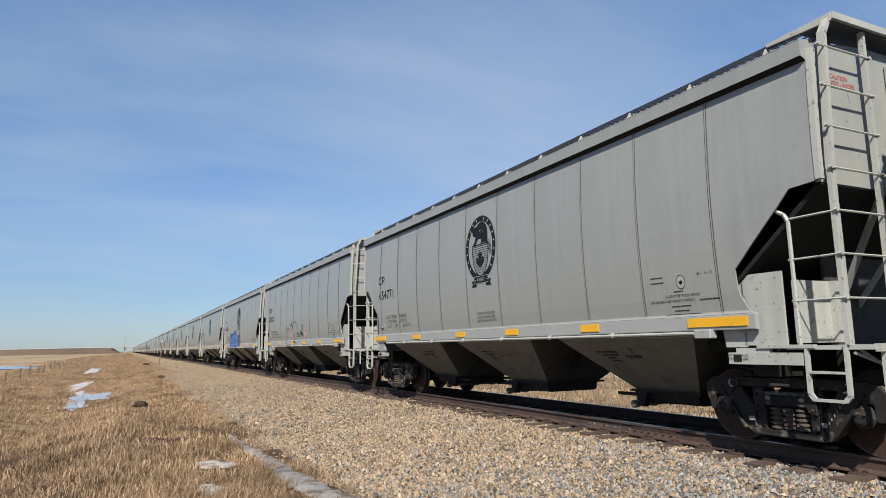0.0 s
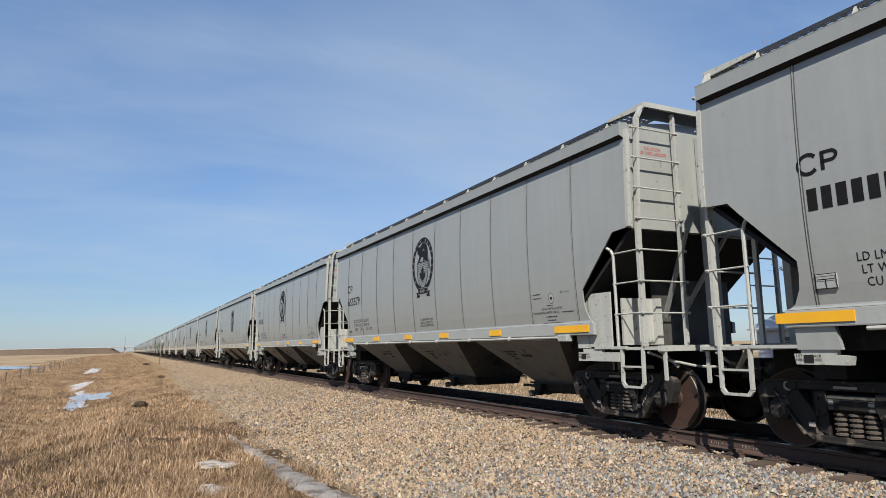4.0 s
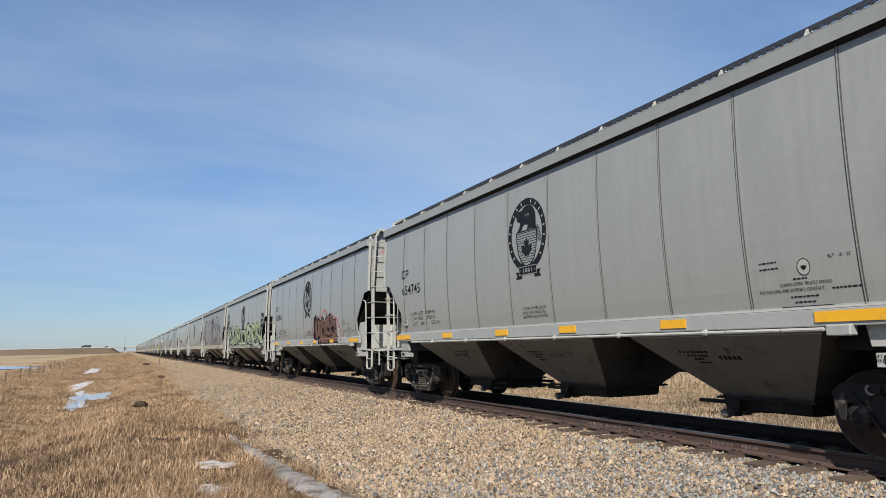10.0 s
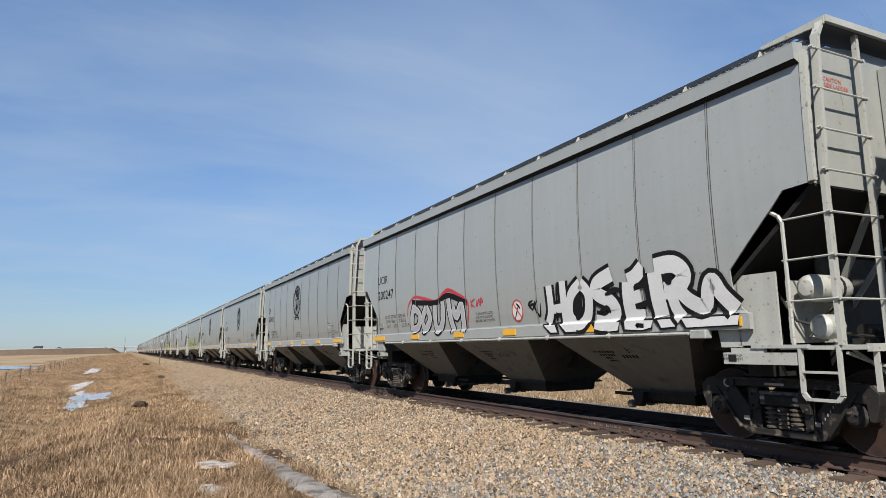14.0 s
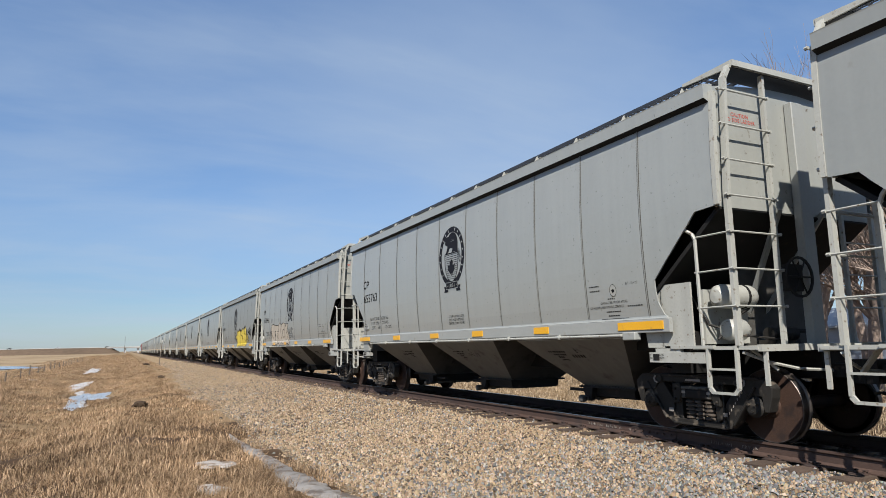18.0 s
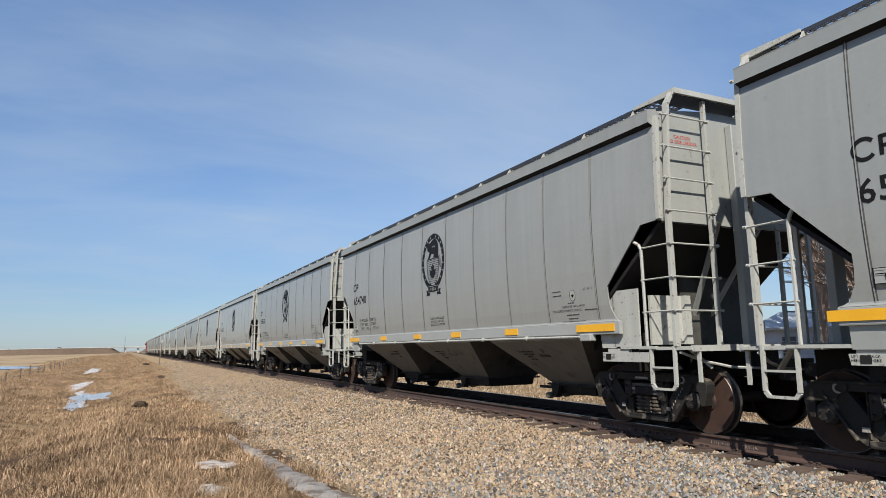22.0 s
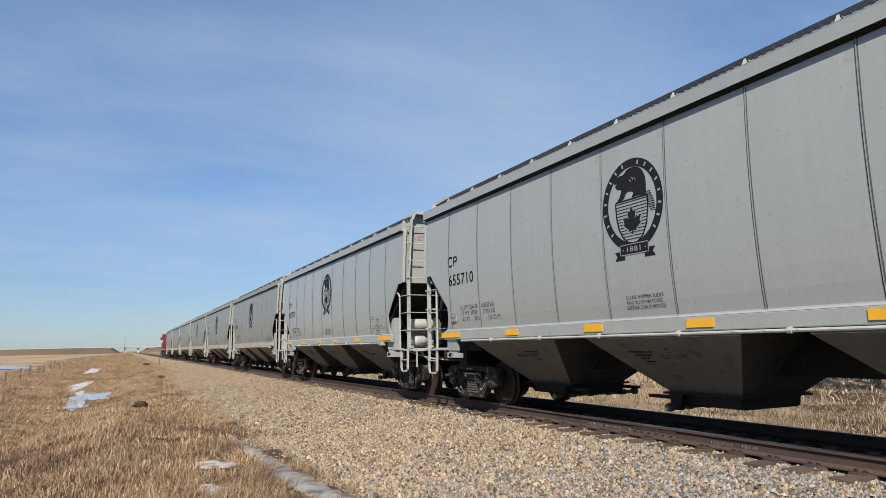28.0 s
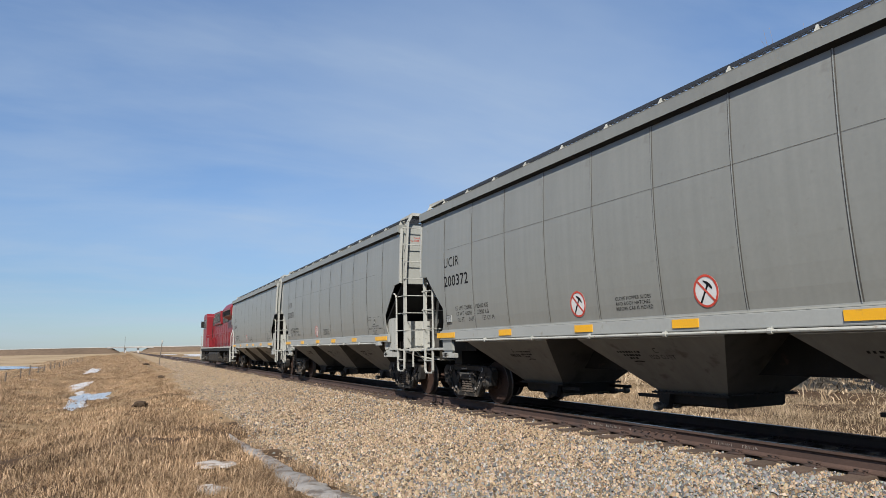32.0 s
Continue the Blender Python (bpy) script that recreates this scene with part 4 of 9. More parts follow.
def ladder(parent, e, name="end_ladder"):
    """Ladder on the car's end e (+1 or -1), on the near side: two stiles and seven rungs."""
    y = e * 7.36
    bm = B()
    bar(bm, (-1.50, y, 1.22), (-1.50, y, 3.10), .085, .05)
    bar(bm, (-1.50, y, 3.08), (-1.40, y, 4.66), .085, .05)
    bar(bm, (-1.40, y, 4.64), (-1.27, y, 4.86), .085, .05)
    bar(bm, (-.68, y, 1.22), (-.66, y, 4.84), .06, .05)
    top = part(name, bm, PALE, parent, "pale steel end ladder with round rungs")
    for i in range(7):
        z = 1.70 + .462 * i
        bm = B()
        tube(bm, (-1.56, y + e * .035, z), (-.62, y + e * .035, z), .013, 6)
        for x in (-1.55, -.63):
            tube(bm, (x, y + e * .02, z), (x, y + e * .06, z), .022, 6)
        part("rung", bm, PALE, top)
    # short side ladder round the corner
    bm = B()
    pipe(bm, [(-1.53, e * 6.84, 1.22), (-1.54, e * 6.84, 2.60), (-1.55, e * 6.80, 2.68), (-1.585, e * 6.72, 2.74)], .024, 6)
    side = part("side_ladder", bm, PALE, parent, "short side ladder beside the corner post")
    for z in (1.70, 2.16, 2.62):
        part("rung", tube(B(), (-1.54, e * 6.80, z), (-1.54, e * 7.40, z), .013, 6), PALE, side)


def step(parent, e):
    y0, y1 = e * 6.90, e * 7.33
    bm = B()
    bar(bm, (-1.52, y0, 1.22), (-1.53, y0, .70), .035, .05)
    bar(bm, (-1.53, y0 - e * .0, .70), (-1.53, y0 + e * .05, .64), .035, .05)
    bar(bm, (-1.53, y0 + e * .05, .64), (-1.53, y1 - e * .05, .64), .05, .03)
    bar(bm, (-1.53, y1 - e * .05, .64), (-1.53, y1, .70), .035, .05)
    bar(bm, (-1.53, y1, .70), (-1.52, y1, 1.22), .035, .05)
    bar(bm, (-1.53, y0, .93), (-1.53, y1, .93), .04, .025)
    part("sill_step", bm, PALE, parent, "bent pale stirrup step")


def gratings(parent, s):
    bm = B()
    for x in (.72, .98, 1.27):
        box(bm, s * x - .008, s * x + .008, -7.05, 7.05, 4.80, 4.85)
    for i in range(118):
        y = -7.02 + i * .12
        box(bm, min(s * .72, s * 1.27), max(s * .72, s * 1.27), y - .006, y + .006, 4.81, 4.845)
    for x in (.81, .89, 1.08, 1.18):
        box(bm, s * x - .004, s * x + .004, -7.05, 7.05, 4.822, 4.838)
    top = part("roof_walkway", bm, GRATE, parent, "open steel grating walkway along the roof")
    for i in range(12):
        y = -6.6 + 1.2 * i
        bm = B() if s < 0 or i == 0 else bm
        prism(bm, [(s * 1.29, 4.82), (s * 1.42, 4.60), (s * 1.12, 4.64), (s * 1.12, 4.80)], "y", y - .012, y + .012)
        if s < 0:
            part("walkway_bracket", bm, PALE, top, "white triangular bracket")


def end_frame(parent, e):
    """Everything beyond the bays at one end: end sheet, slope sheet, posts, platform, coupler."""
    bm = B()
    prism(bm, [(-1.57, 2.96), (-1.575, 4.42), (-1.25, 4.58), (1.25, 4.58), (1.575, 4.42), (1.57, 2.96)], "y", min(e * 7.22, e * 7.26), max(e * 7.22, e * 7.26))
    part("end_sheet", bm, ENDGREY, parent, "pale end sheet with rust freckles")
    # the sheet is coloured black for the deep shade of the recess
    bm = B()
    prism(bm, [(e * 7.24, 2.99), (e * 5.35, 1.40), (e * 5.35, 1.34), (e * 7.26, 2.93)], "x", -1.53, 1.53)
    part("slope_sheet", bm, DARK, parent, "sloping end sheet in shade-black")
    bm = B()
    if e < 0:
        box(bm, -1.50, -1.47, -6.66, -6.12, 1.22, 2.06)
        prism(bm, [(-6.14, 2.05), (-5.80, 1.45), (-5.84, 1.2), (-6.14, 1.2)], "x", -1.50, -1.47)
    else:
        prism(bm, [(6.28, 1.415), (5.83, 1.415), (5.81, 1.32), (5.78, 1.17), (6.27, 1.17)], "x", -1.555, -1.50)
    part("shear_plate", bm, PALE if e < 0 else GREY, parent, "rust-spotted white side plate" if e < 0 else "grey bracket under the sill")
    if e < 0:
        bm = B()
        box(bm, -1.22, -.60, -6.62, -6.58, 1.24, 1.97)
        box(bm, -.60, -.48, -6.70, -6.58, 1.24, 1.97)
        part("bulkhead_plate", bm, PALE, parent, "white cross plate behind the ladder")
        # the plate's shade is put into its colour
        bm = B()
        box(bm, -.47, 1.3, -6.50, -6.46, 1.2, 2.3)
        part("inner_plate", bm, SHADEGREY, parent, "grey plate in a shade-dark tone behind the brake gear")
    bm = B()
    box(bm, -.12, .12, min(e * 7.27, e * 7.39), max(e * 7.27, e * 7.39), 1.21, 4.52)
    part("centre_post", bm, SILL, parent, "broad grey centre post on the end sheet", bevel=.01)
    bm = B()
    bar(bm, (.45, e * 7.3, 3.0), (.1, e * 6.2, 1.25), .06, .06)
    bar(bm, (-.45, e * 7.3, 3.0), (-.1, e * 6.2, 1.25), .06, .06)
    part("end_post", bm, SILL, parent, "grey vertical end posts with diagonal braces")
    for s in (-1,):
        bm = B()
        zs = (2.97, 3.3, 3.6, 3.9, 4.2, 4.46)
        for lo, hi in zip(zs, zs[1:]):
            bar(bm, (s * (flank(lo) - .02), e * 7.305, lo), (s * (flank(hi) - .02), e * 7.305, hi), .065, .065)
        part("corner_post", bm, PALE, parent, "pale corner post following the bowed side")
    bm = B()
    for x in (1.45,):
        bar(bm, (x, e * 7.36, 1.22), (x, e * 7.36, 3.05), .07, .05)
        bar(bm, (x - .7, e * 7.36, 1.22), (x - .7, e * 7.36, 3.05), .05, .05)
        for i in range(4):
            tube(bm, (x, e * 7.38, 1.7 + .45 * i), (x - .7, e * 7.38, 1.7 + .45 * i), .013, 6)
    part("far_ladder", bm, PALE, parent)
    # platform, end sill and draft gear
    bm = B()
    box(bm, -1.52, 1.52, min(e * 6.66, e * 7.62), max(e * 6.66, e * 7.62), 1.17, 1.21)
    box(bm, -1.50, 1.50, e * 7.63 - .03, e * 7.63 + .03, 1.15, 1.23)
    part("end_platform", bm, PALE, parent, "pale end platform with a raised lip")
    bm = B()
    if e > 0:
        box(bm, -1.55, -1.49, 6.26, 7.0, 1.185, 1.225)
        prism(bm, [(6.32, 1.126), (5.95, 1.126), (5.70, 1.10), (5.72, 1.01), (6.30, 1.012)], "x", -1.55, -1.45)
        box(bm, -1.53, -1.47, 5.85, 6.25, 1.12, 1.175)
    else:
        box(bm, -1.55, -1.49, -7.0, -6.30, 1.185, 1.225)
        box(bm, -1.55, -1.45, -6.86, -5.90, 1.0, 1.137)
        box(bm, -1.53, -1.47, -6.45, -6.0, 1.13, 1.19)
    jack = part("jacking_beam", bm, PALE, parent, "white jacking beam under the corner")
    # a black patch on the beam's face stands in for the slot's dark inside
    bm = B()
    c = 6.15 if e > 0 else -6.03
    box(bm, -1.556, -1.549, c - .055, c + .055, 1.03, 1.115)
    part("jack_hole", bm, DARK, jack)
    bm = B()
    box(bm, -.28, .28, min(e * 5.3, e * 7.55), max(e * 5.3, e * 7.55), .78, 1.17)
    part("stub_sill", bm, DARK, parent, "dark stub sill", bevel=0.02)
    # the upper block is added to fill the gap over the truck with black
    bm = prism(B(), [(5.30, 1.42), (6.40, 1.42), (6.40, 1.16), (6.33, 1.15), (6.33, .85), (5.97, .85), (5.97, 1.15), (5.30, 1.16)], "x", -1.22, 1.22)
    if e < 0:
        for v in bm.verts:
            v.co.y = -v.co.y
    part("body_bolster", bm, DARK, parent, "dark body bolster with an added block closing the gap above")
    bm = B()
    box(bm, -.09, .09, min(e * 7.5, e * 7.86), max(e * 7.5, e * 7.86), .80, .97)
    prism(bm, [(-.16, e * 7.84), (.14, e * 7.84), (.18, e * 8.0), (.05, e * 8.06), (.0, e * 7.96), (-.06, e * 7.98), (-.10, e * 8.10), (-.20, e * 8.02)], "z", .74, 1.03)
    pipe(bm, [(.25, e * 7.6, .95), (.27, e * 7.75, .72), (.22, e * 7.88, .60), (.12, e * 7.99, .62)], .025, 6)
    part("coupler", bm, CAST, parent, "rusty knuckle coupler with an air hose", bevel=0.006)
    bm = B()
    pipe(bm, [(-1.50, e * 7.40, 1.14), (-1.20, e * 7.50, 1.02), (-.8, e * 7.62, .93), (-.3, e * 7.70, .90)], .02, 6)
    bar(bm, (-1.40, e * 7.63, .75), (-1.40, e * 7.63, 1.15), .03, .05)
    bar(bm, (-1.15, e * 7.2, 1.2), (-1.02, e * 7.5, .92), .06, .03)
    part("uncoupling_lever", bm, PALE, parent, "bent pale uncoupling rod")
    ladder(parent, e)
    step(parent, e)
    # roof end platform
    bm = B()
    box(bm, -1.27, 1.27, min(e * 7.05, e * 7.40), max(e * 7.05, e * 7.40), 4.80, 4.84)
    plat = part("roof_platform", bm, GRATE, parent, "grated crossover platform at the roof end")
    bm = B()
    bar(bm, (-1.30, e * 7.42, 4.85), (1.30, e * 7.42, 4.85), .05, .08)
    prism(bm, [(e * 7.42, 4.885), (e * 6.62, 4.86), (e * 6.62, 4.82), (e * 7.42, 4.79)], "x", -1.31, -1.285)
    part("platform_fascia", bm, PALE, plat, "pale edging of the roof platform")


def brake_gear(parent):
    """Brake cylinder, hand brake and pipes at the near end."""
    bm = B()
    lathe(bm, [(.0, -.36), (.09, -.35), (.145, -.30), (.16, -.24), (.16, .24), (.145, .30), (.09, .35), (.0, .36)], "x", (-.92, -6.86, 1.86), 16)
    tank = part("air_reservoir", bm, PALE, parent, "pale domed air reservoir", smooth=True)
    part("strap", lathe(B(), [(.16, -.02), (.167, -.02), (.167, .02), (.16, .02)], "x", (-.80, -6.86, 1.86), 16), DARK, tank)
    bm = B()
    lathe(bm, [(.0, -.2), (.10, -.19), (.14, -.14), (.14, .10), (.10, .16), (.05, .24), (.0, .25)], "x", (-.98, -6.90, 1.42), 14)
    part("brake_valve", bm, PALE, parent, "pale domed brake valve on the platform", smooth=True)
    bm = B()
    tube(bm, (-.42, -6.95, 1.36), (.10, -6.95, 1.36), .09, 14)
    tube(bm, (.05, -7.0, 1.40), (.4, -7.0, 1.40), .03, 8)
    box(bm, -.5, 0, -7.10, -6.85, 1.21, 1.28)
    part("brake_cylinder", bm, CAST, parent, smooth=True)
    bm = B()
    box(bm, -.55, -.25, -7.40, -7.28, 1.9, 2.25)
    lathe(bm, [(.24, -.01), (.27, -.01), (.27, .015), (.24, .015), (.24, -.01)], "x", (0, 0, 0), 20, False)
    for v in bm.verts[8:]:
        v.co = Vector((-.40 + v.co.y, -7.46 + v.co.x, 2.08 + v.co.z))
    for a in (0, 60, 120):
        d = Vector((math.cos(radians(a)), 0, math.sin(radians(a)))) * .25
        tube(bm, Vector((-.40, -7.46, 2.08)) - d, Vector((-.40, -7.46, 2.08)) + d, .012, 5)
    part("hand_brake", bm, DARK, parent, "dark hand brake wheel and gearbox")
    bm = B()
    pipe(bm, [(-1.38, -6.3, 2.0), (-1.36, -6.5, 1.95), (-1.2, -6.66, 1.5), (-1.0, -7.0, 1.35), (-.4, -7.2, 1.28)], .018, 6)
    pipe(bm, [(-1.2, -6.8, 1.30), (-.9, -6.9, 1.62), (-.7, -6.9, 1.7)], .018, 6)
    part("brake_pipe", bm, CAST, parent)


def build_car():
    car = thing("grain_hopper_car", "grey covered grain hopper car with ribbed bowed sides", "hopper car", "train of hopper cars")
    # near side: eleven panels and ten seams
    mid = None
    for i in range(11):
        if i in (0, 10):
            e = -1 if i == 0 else 1
            r = abs(RIBS[-1] if e > 0 else RIBS[0])
            pts = [(e * r, 1.60)] + [(e * y, z) for y, z in END_CUT] + [(e * r, 4.42)]
            me = panel_mesh(pts if e > 0 else pts[::-1])
            part("side_panel", me, None, car)
        else:
            if mid is None:
                mid = panel_mesh([(-.664, 1.60), (.664, 1.60), (.664, 4.42), (-.664, 4.42)])
            part("side_panel", mid, None, car, at=pose(0, RIBS[i - 1] + .664, 0))
    seam = None
    for y in RIBS:
        if seam is None:
            bm = on_flank(face(face(B(), [(-.019, 1.64), (-.006, 1.64), (-.006, 4.36), (-.019, 4.36)]), [(.006, 1.64), (.023, 1.64), (.023, 4.36), (.006, 4.36)]), .003)
            seam = B()
            face(seam, [(-.006, 1.63), (.006, 1.63), (.006, 4.40), (-.006, 4.40)])
            on_flank(seam, .012)
            for v in seam.faces:
                v.material_index = 1
            tmp = bpy.data.meshes.new("tmp")
            seam.to_mesh(tmp)
            bm.from_mesh(tmp)
            bpy.data.meshes.remove(tmp)
            rib = finish(bm, "rib", [SEAM, GREY])
        part("rib", rib, None, car, "narrow raised rib with dark lines along both sides", at=pose(0, y, 0))
    # far side and roof shell
    bm = B()
    pts = [(6.33, 1.60)] + END_CUT[1:]
    face(bm, [(y, z) for y, z in pts] + [(-y, z) for y, z in pts[::-1]])
    on_flank(bm, 0.0, 1)
    part("far_side", bm, GREY, car)
    bm = B()
    prof = [(1.60, 4.40), (1.50, 4.575), (1.2, 4.63), (.6, 4.70), (.3, 4.72)]
    sec = [(-x, z) for x, z in prof] + [(x, z) for x, z in prof[::-1]] + [(1.55, 4.37), (-1.55, 4.37)]
    prism(bm, sec, "y", -7.22, 7.22)
    part("roof", bm, GREY, car, "grey sheet roof")
    for s in (-1, 1):
        bm = B()
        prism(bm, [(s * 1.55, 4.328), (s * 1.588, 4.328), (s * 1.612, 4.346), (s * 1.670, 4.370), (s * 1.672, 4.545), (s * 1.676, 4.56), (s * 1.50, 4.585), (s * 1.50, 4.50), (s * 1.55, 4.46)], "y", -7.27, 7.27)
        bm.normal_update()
        # underside faces are coloured black to hold the shade under the overhang
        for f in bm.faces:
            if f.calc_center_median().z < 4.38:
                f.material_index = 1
        part("top_chord", bm, [GREY, DARK], car, "grey roof edge beam with a shade-black underside" if s < 0 else "")
        gratings(car, s)
        bm = B()
        prism(bm, [(s * 1.53, 1.412), (s * 1.594, 1.412), (s * 1.598, 1.425), (s * 1.598, 1.590), (s * 1.585, 1.604), (s * 1.555, 1.612), (s * 1.53, 1.61)], "y", -6.35, 6.35)
        part("side_sill", bm, SILL, car, "light grey side sill" if s < 0 else "")
    for i in range(4):
        bm = B()
        prism(bm, [(-.36, 4.70), (-.34, 4.80), (-.2, 4.85), (.2, 4.85), (.34, 4.80), (.36, 4.70)], "y", -6.7 + 3.4 * i, -3.5 + 3.4 * i)
        part("hatch_cover", bm, GREY, car, "long trough hatch cover")
    for y, half in ((6.02, .44), (3.44, .22), (1.05, .22), (-1.05, .22), (-3.36, .22), (-5.80, .45)):
        bm = B()
        box(bm, -1.613, -1.597, y - half, y + half, 1.456, 1.570)
        part("reflector", bm, YELLOW, car, "amber reflective strip")
    # air pipe below the sill, with clamps
    bm = pipe(B(), [(-1.622, 5.46, 1.380), (-1.622, -5.45, 1.380)], .022, 8)
    for y in (4.2, 2.5, .9, -.7, -2.3, -3.9):
        tube(bm, (-1.622, y - .03, 1.380), (-1.622, y + .03, 1.380), .036, 8)
        box(bm, -1.625, -1.58, y - .012, y + .012, 1.385, 1.43)
    part("air_line", bm, PALE, car, "thin pale pipe with clamps under the sill")
    bm = B()
    box(bm, -1.655, -1.53, -5.74, -5.48, 1.31, 1.425)
    tag = part("tag_reader", bm, SILL, car, "small pale box at the end of the pipe", bevel=.012)
    # hopper bays
    def sheet(z):
        """Half width of a bay's sloping side sheet at height z."""
        return 1.55 - .93 * (1.34 - z) / .82

    def lay(ob, lift=.004):
        for v in ob.data.vertices:
            v.co.x = -sheet(v.co.z) - lift

    for letter, yc, k in (("A", 3.61, -1), ("C", -.16, 1), ("B", -3.93, 1)):
        bay_bm = B()
        ring_ = []
        for x, hy, z in ((1.56, 1.50, 1.45), (1.55, 1.445, 1.34), (.63, .645, .525)):
            ring_.append([bay_bm.verts.new((sx * x, yc + sy * hy, z)) for sx, sy in ((-1, -1), (1, -1), (1, 1), (-1, 1))])
        for a, b in zip(ring_, ring_[1:]):
            for i in range(4):
                j = (i + 1) % 4
                # the cross slopes get a darker grey that holds their shade
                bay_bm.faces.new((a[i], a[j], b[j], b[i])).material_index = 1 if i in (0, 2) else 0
        bay_bm.faces.new(ring_[0][::-1])
        bay_bm.faces.new(ring_[-1])
        bay = part("hopper_bay", bay_bm, [HOPPER, SHADEGREY], car, "grimy grey tapering hopper bay with shade-dark cross slopes and small print")
        bm = B()
        box(bm, -.71, .71, yc - .73, yc + .73, .495, .525)
        for i in range(19):
            y = yc - .675 + .075 * i
            for x in (-.685, .685):
                tube(bm, (x, y, .524), (x, y, .543), .013, 6)
        for i in range(17):
            x = -.6 + .075 * i
            for y in (yc - .70, yc + .70):
                tube(bm, (x, y, .524), (x, y, .543), .013, 6)
        for f in bm.faces:
            if f.calc_center_median().z > .526:
                f.material_index = 1
        part("flange", bm, [DARK, DUSTY], bay, "dark flange with a row of bolt heads")
        bm = B()
        prism(bm, [(-.62, .495), (-.60, .36), (-.54, .335), (.54, .335), (.60, .36), (.62, .495)], "y", yc - .60, yc + .60)
        for x in (-.58, .58):
            box(bm, x - .045, x + .045, min(yc + k * .60, yc + k * 1.12), max(yc + k * .60, yc + k * 1.12), .415, .465)
        ys = yc + k * .47
        for x in (-.66, .66):
            prism(bm, [(ys - .13, .50), (ys + .13, .50), (ys + .07, .27), (ys - .07, .27)], "x", x - .06, x + .03)
        part("discharge_gate", bm, DARK, bay, "dark sliding outlet gate with rails and brackets")
        bm = B()
        tube(bm, (-.86, ys, .315), (1.05, ys, .315), .034, 10)
        for x in (-.5, -.1, .35, .72):
            tube(bm, (x, ys, .315), (x + .10, ys, .315), .052, 10)
        for x in (-.90, 1.0):
            lathe(bm, [(.026, x - .002), (.052, x), (.062, x + .02), (.062, x + .10), (.045, x + .13)], "x", (0, ys, .315), 12)
        part("gate_shaft", bm, DUSTY, bay, "worn capstan shaft with round sockets")
        # small print on the sloping sheet
        off = .20 if letter == "A" else .17
        prints = [words(letter, yc + off - .18, 1.12, .075, INK, bay, "bay_print", "small black print on the bay", widen=1.1)]
        if letter == "C":
            prints.append(words("1529 CU FT", yc + off, 1.035, .062, INK, bay, widen=1.05))
        rng = random.Random(3)
        rows = [] if letter == "C" else [(yc + off - .07 * i, yc + off - .07 * i - rng.uniform(.03, .055), 1.04, .05) for i in range(5)]
        for m, count, dz in ((0, 8, 1.125), (.09, 6, 1.075), (.17, 3, 1.03)):
            x0 = yc - .11 - m if letter == "A" else yc + .77 - m
            for i in range(count):
                rows.append((x0 - .062 * i, x0 - .062 * i - rng.uniform(.03, .055), dz, .028))
        x0 = (yc - .11 if letter == "A" else yc + .77) - .20
        for i in range(6):
            rows.append((x0 - .035 * i, x0 - .035 * (i + 1), .985 + .006 * math.sin(math.pi * i / 5), .016))
        lay(joined(prints + [bars(rows, INK, bay)]))
    bm = B()
    for s in (-1, 1):
        for yc in (1.72, -2.05):
            prism(bm, [(yc - .66, 1.45), (yc + .66, 1.45), (yc + .80, .81), (yc - .80, .81)], "x", min(s * .3, s * .34), max(s * .3, s * .34))
    box(bm, -.33, .33, -5.4, 5.4, .81, 1.2)
    box(bm, -1.5, 1.5, -5.4, 5.4, 1.40, 1.445)
    part("centre_sill", bm, DARK, car, "dark centre beam between the bays")
    for e in (-1, 1):
        end_frame(car, e)
    # lettering common to every car
    bm = B()
    box(bm, -1.606, -1.585, 5.72, 5.95, 1.80, 1.955)
    part("card_holder", bm, SILL, car, "small framed card holder", bevel=.004)
    bars([(5.95, 5.72, 1.952, .008), (5.95, 5.72, 1.80, .008), (5.953, 5.943, 1.80, .155), (5.727, 5.717, 1.80, .155), (5.93, 5.74, 1.895, .010), (5.84, 5.83, 1.81, .085)], INK, car, off=.028)
    words("CLOSE HOPPER SLIDES\nAND ROOF HATCHES\nBEFORE CAR IS MOVED", .28, 1.90, .052, INK, car, widen=.92)
    fine = [words("QUADRI-STEER TRUCKS APPLIED", -4.97, 1.865, .036, INK, car, "fine_print", "small black print in centred rows", widen=.74)]
    fine.append(words("FOR INQUIRIES AND SUPPORT, CONTACT", -4.70, 1.800, .036, INK, car, widen=.74))
    fine.append(words("BLT - 10 - 22", -5.56, 2.125, .034, INK, car, widen=.85))
    rng = random.Random(8)
    rows = []
    for y0, y1, z in ((-4.74, -4.98, 2.14), (-4.74, -4.98, 2.07), (-5.14, -5.30, 1.93), (-5.56, -5.86, 1.80), (-5.08, -5.40, 1.735), (-5.12, -5.36, 1.675)):
        y = y0
        while y > y1 + .02:
            w_ = min(rng.uniform(.025, .05), y - y1)
            rows.append((y, y - w_, z, .017))
            y -= w_ + .012
    rows.append((-4.95, -5.55, 1.635, .006))
    joined(fine + [bars(rows, INK, car)])
    mark = part("maker_mark", on_flank(face(B(), ellipse(-5.28, 2.06, .078, .094, n=24)), .003), PALE, car, "small pale oval maker's mark")
    bm = ring(B(), -5.28, 2.06, .078, .094, .008, 20)
    blob(bm, [(-5.245, 2.075), (-5.265, 2.07), (-5.28, 2.085), (-5.295, 2.07), (-5.315, 2.075), (-5.305, 2.045), (-5.28, 2.025), (-5.255, 2.045)])
    part("mark_figure", on_flank(bm, .005), INK, mark, "dark figure and rim")
    # red caution stencil on the near end sheet
    cu = bpy.data.curves.new("caution", "FONT")
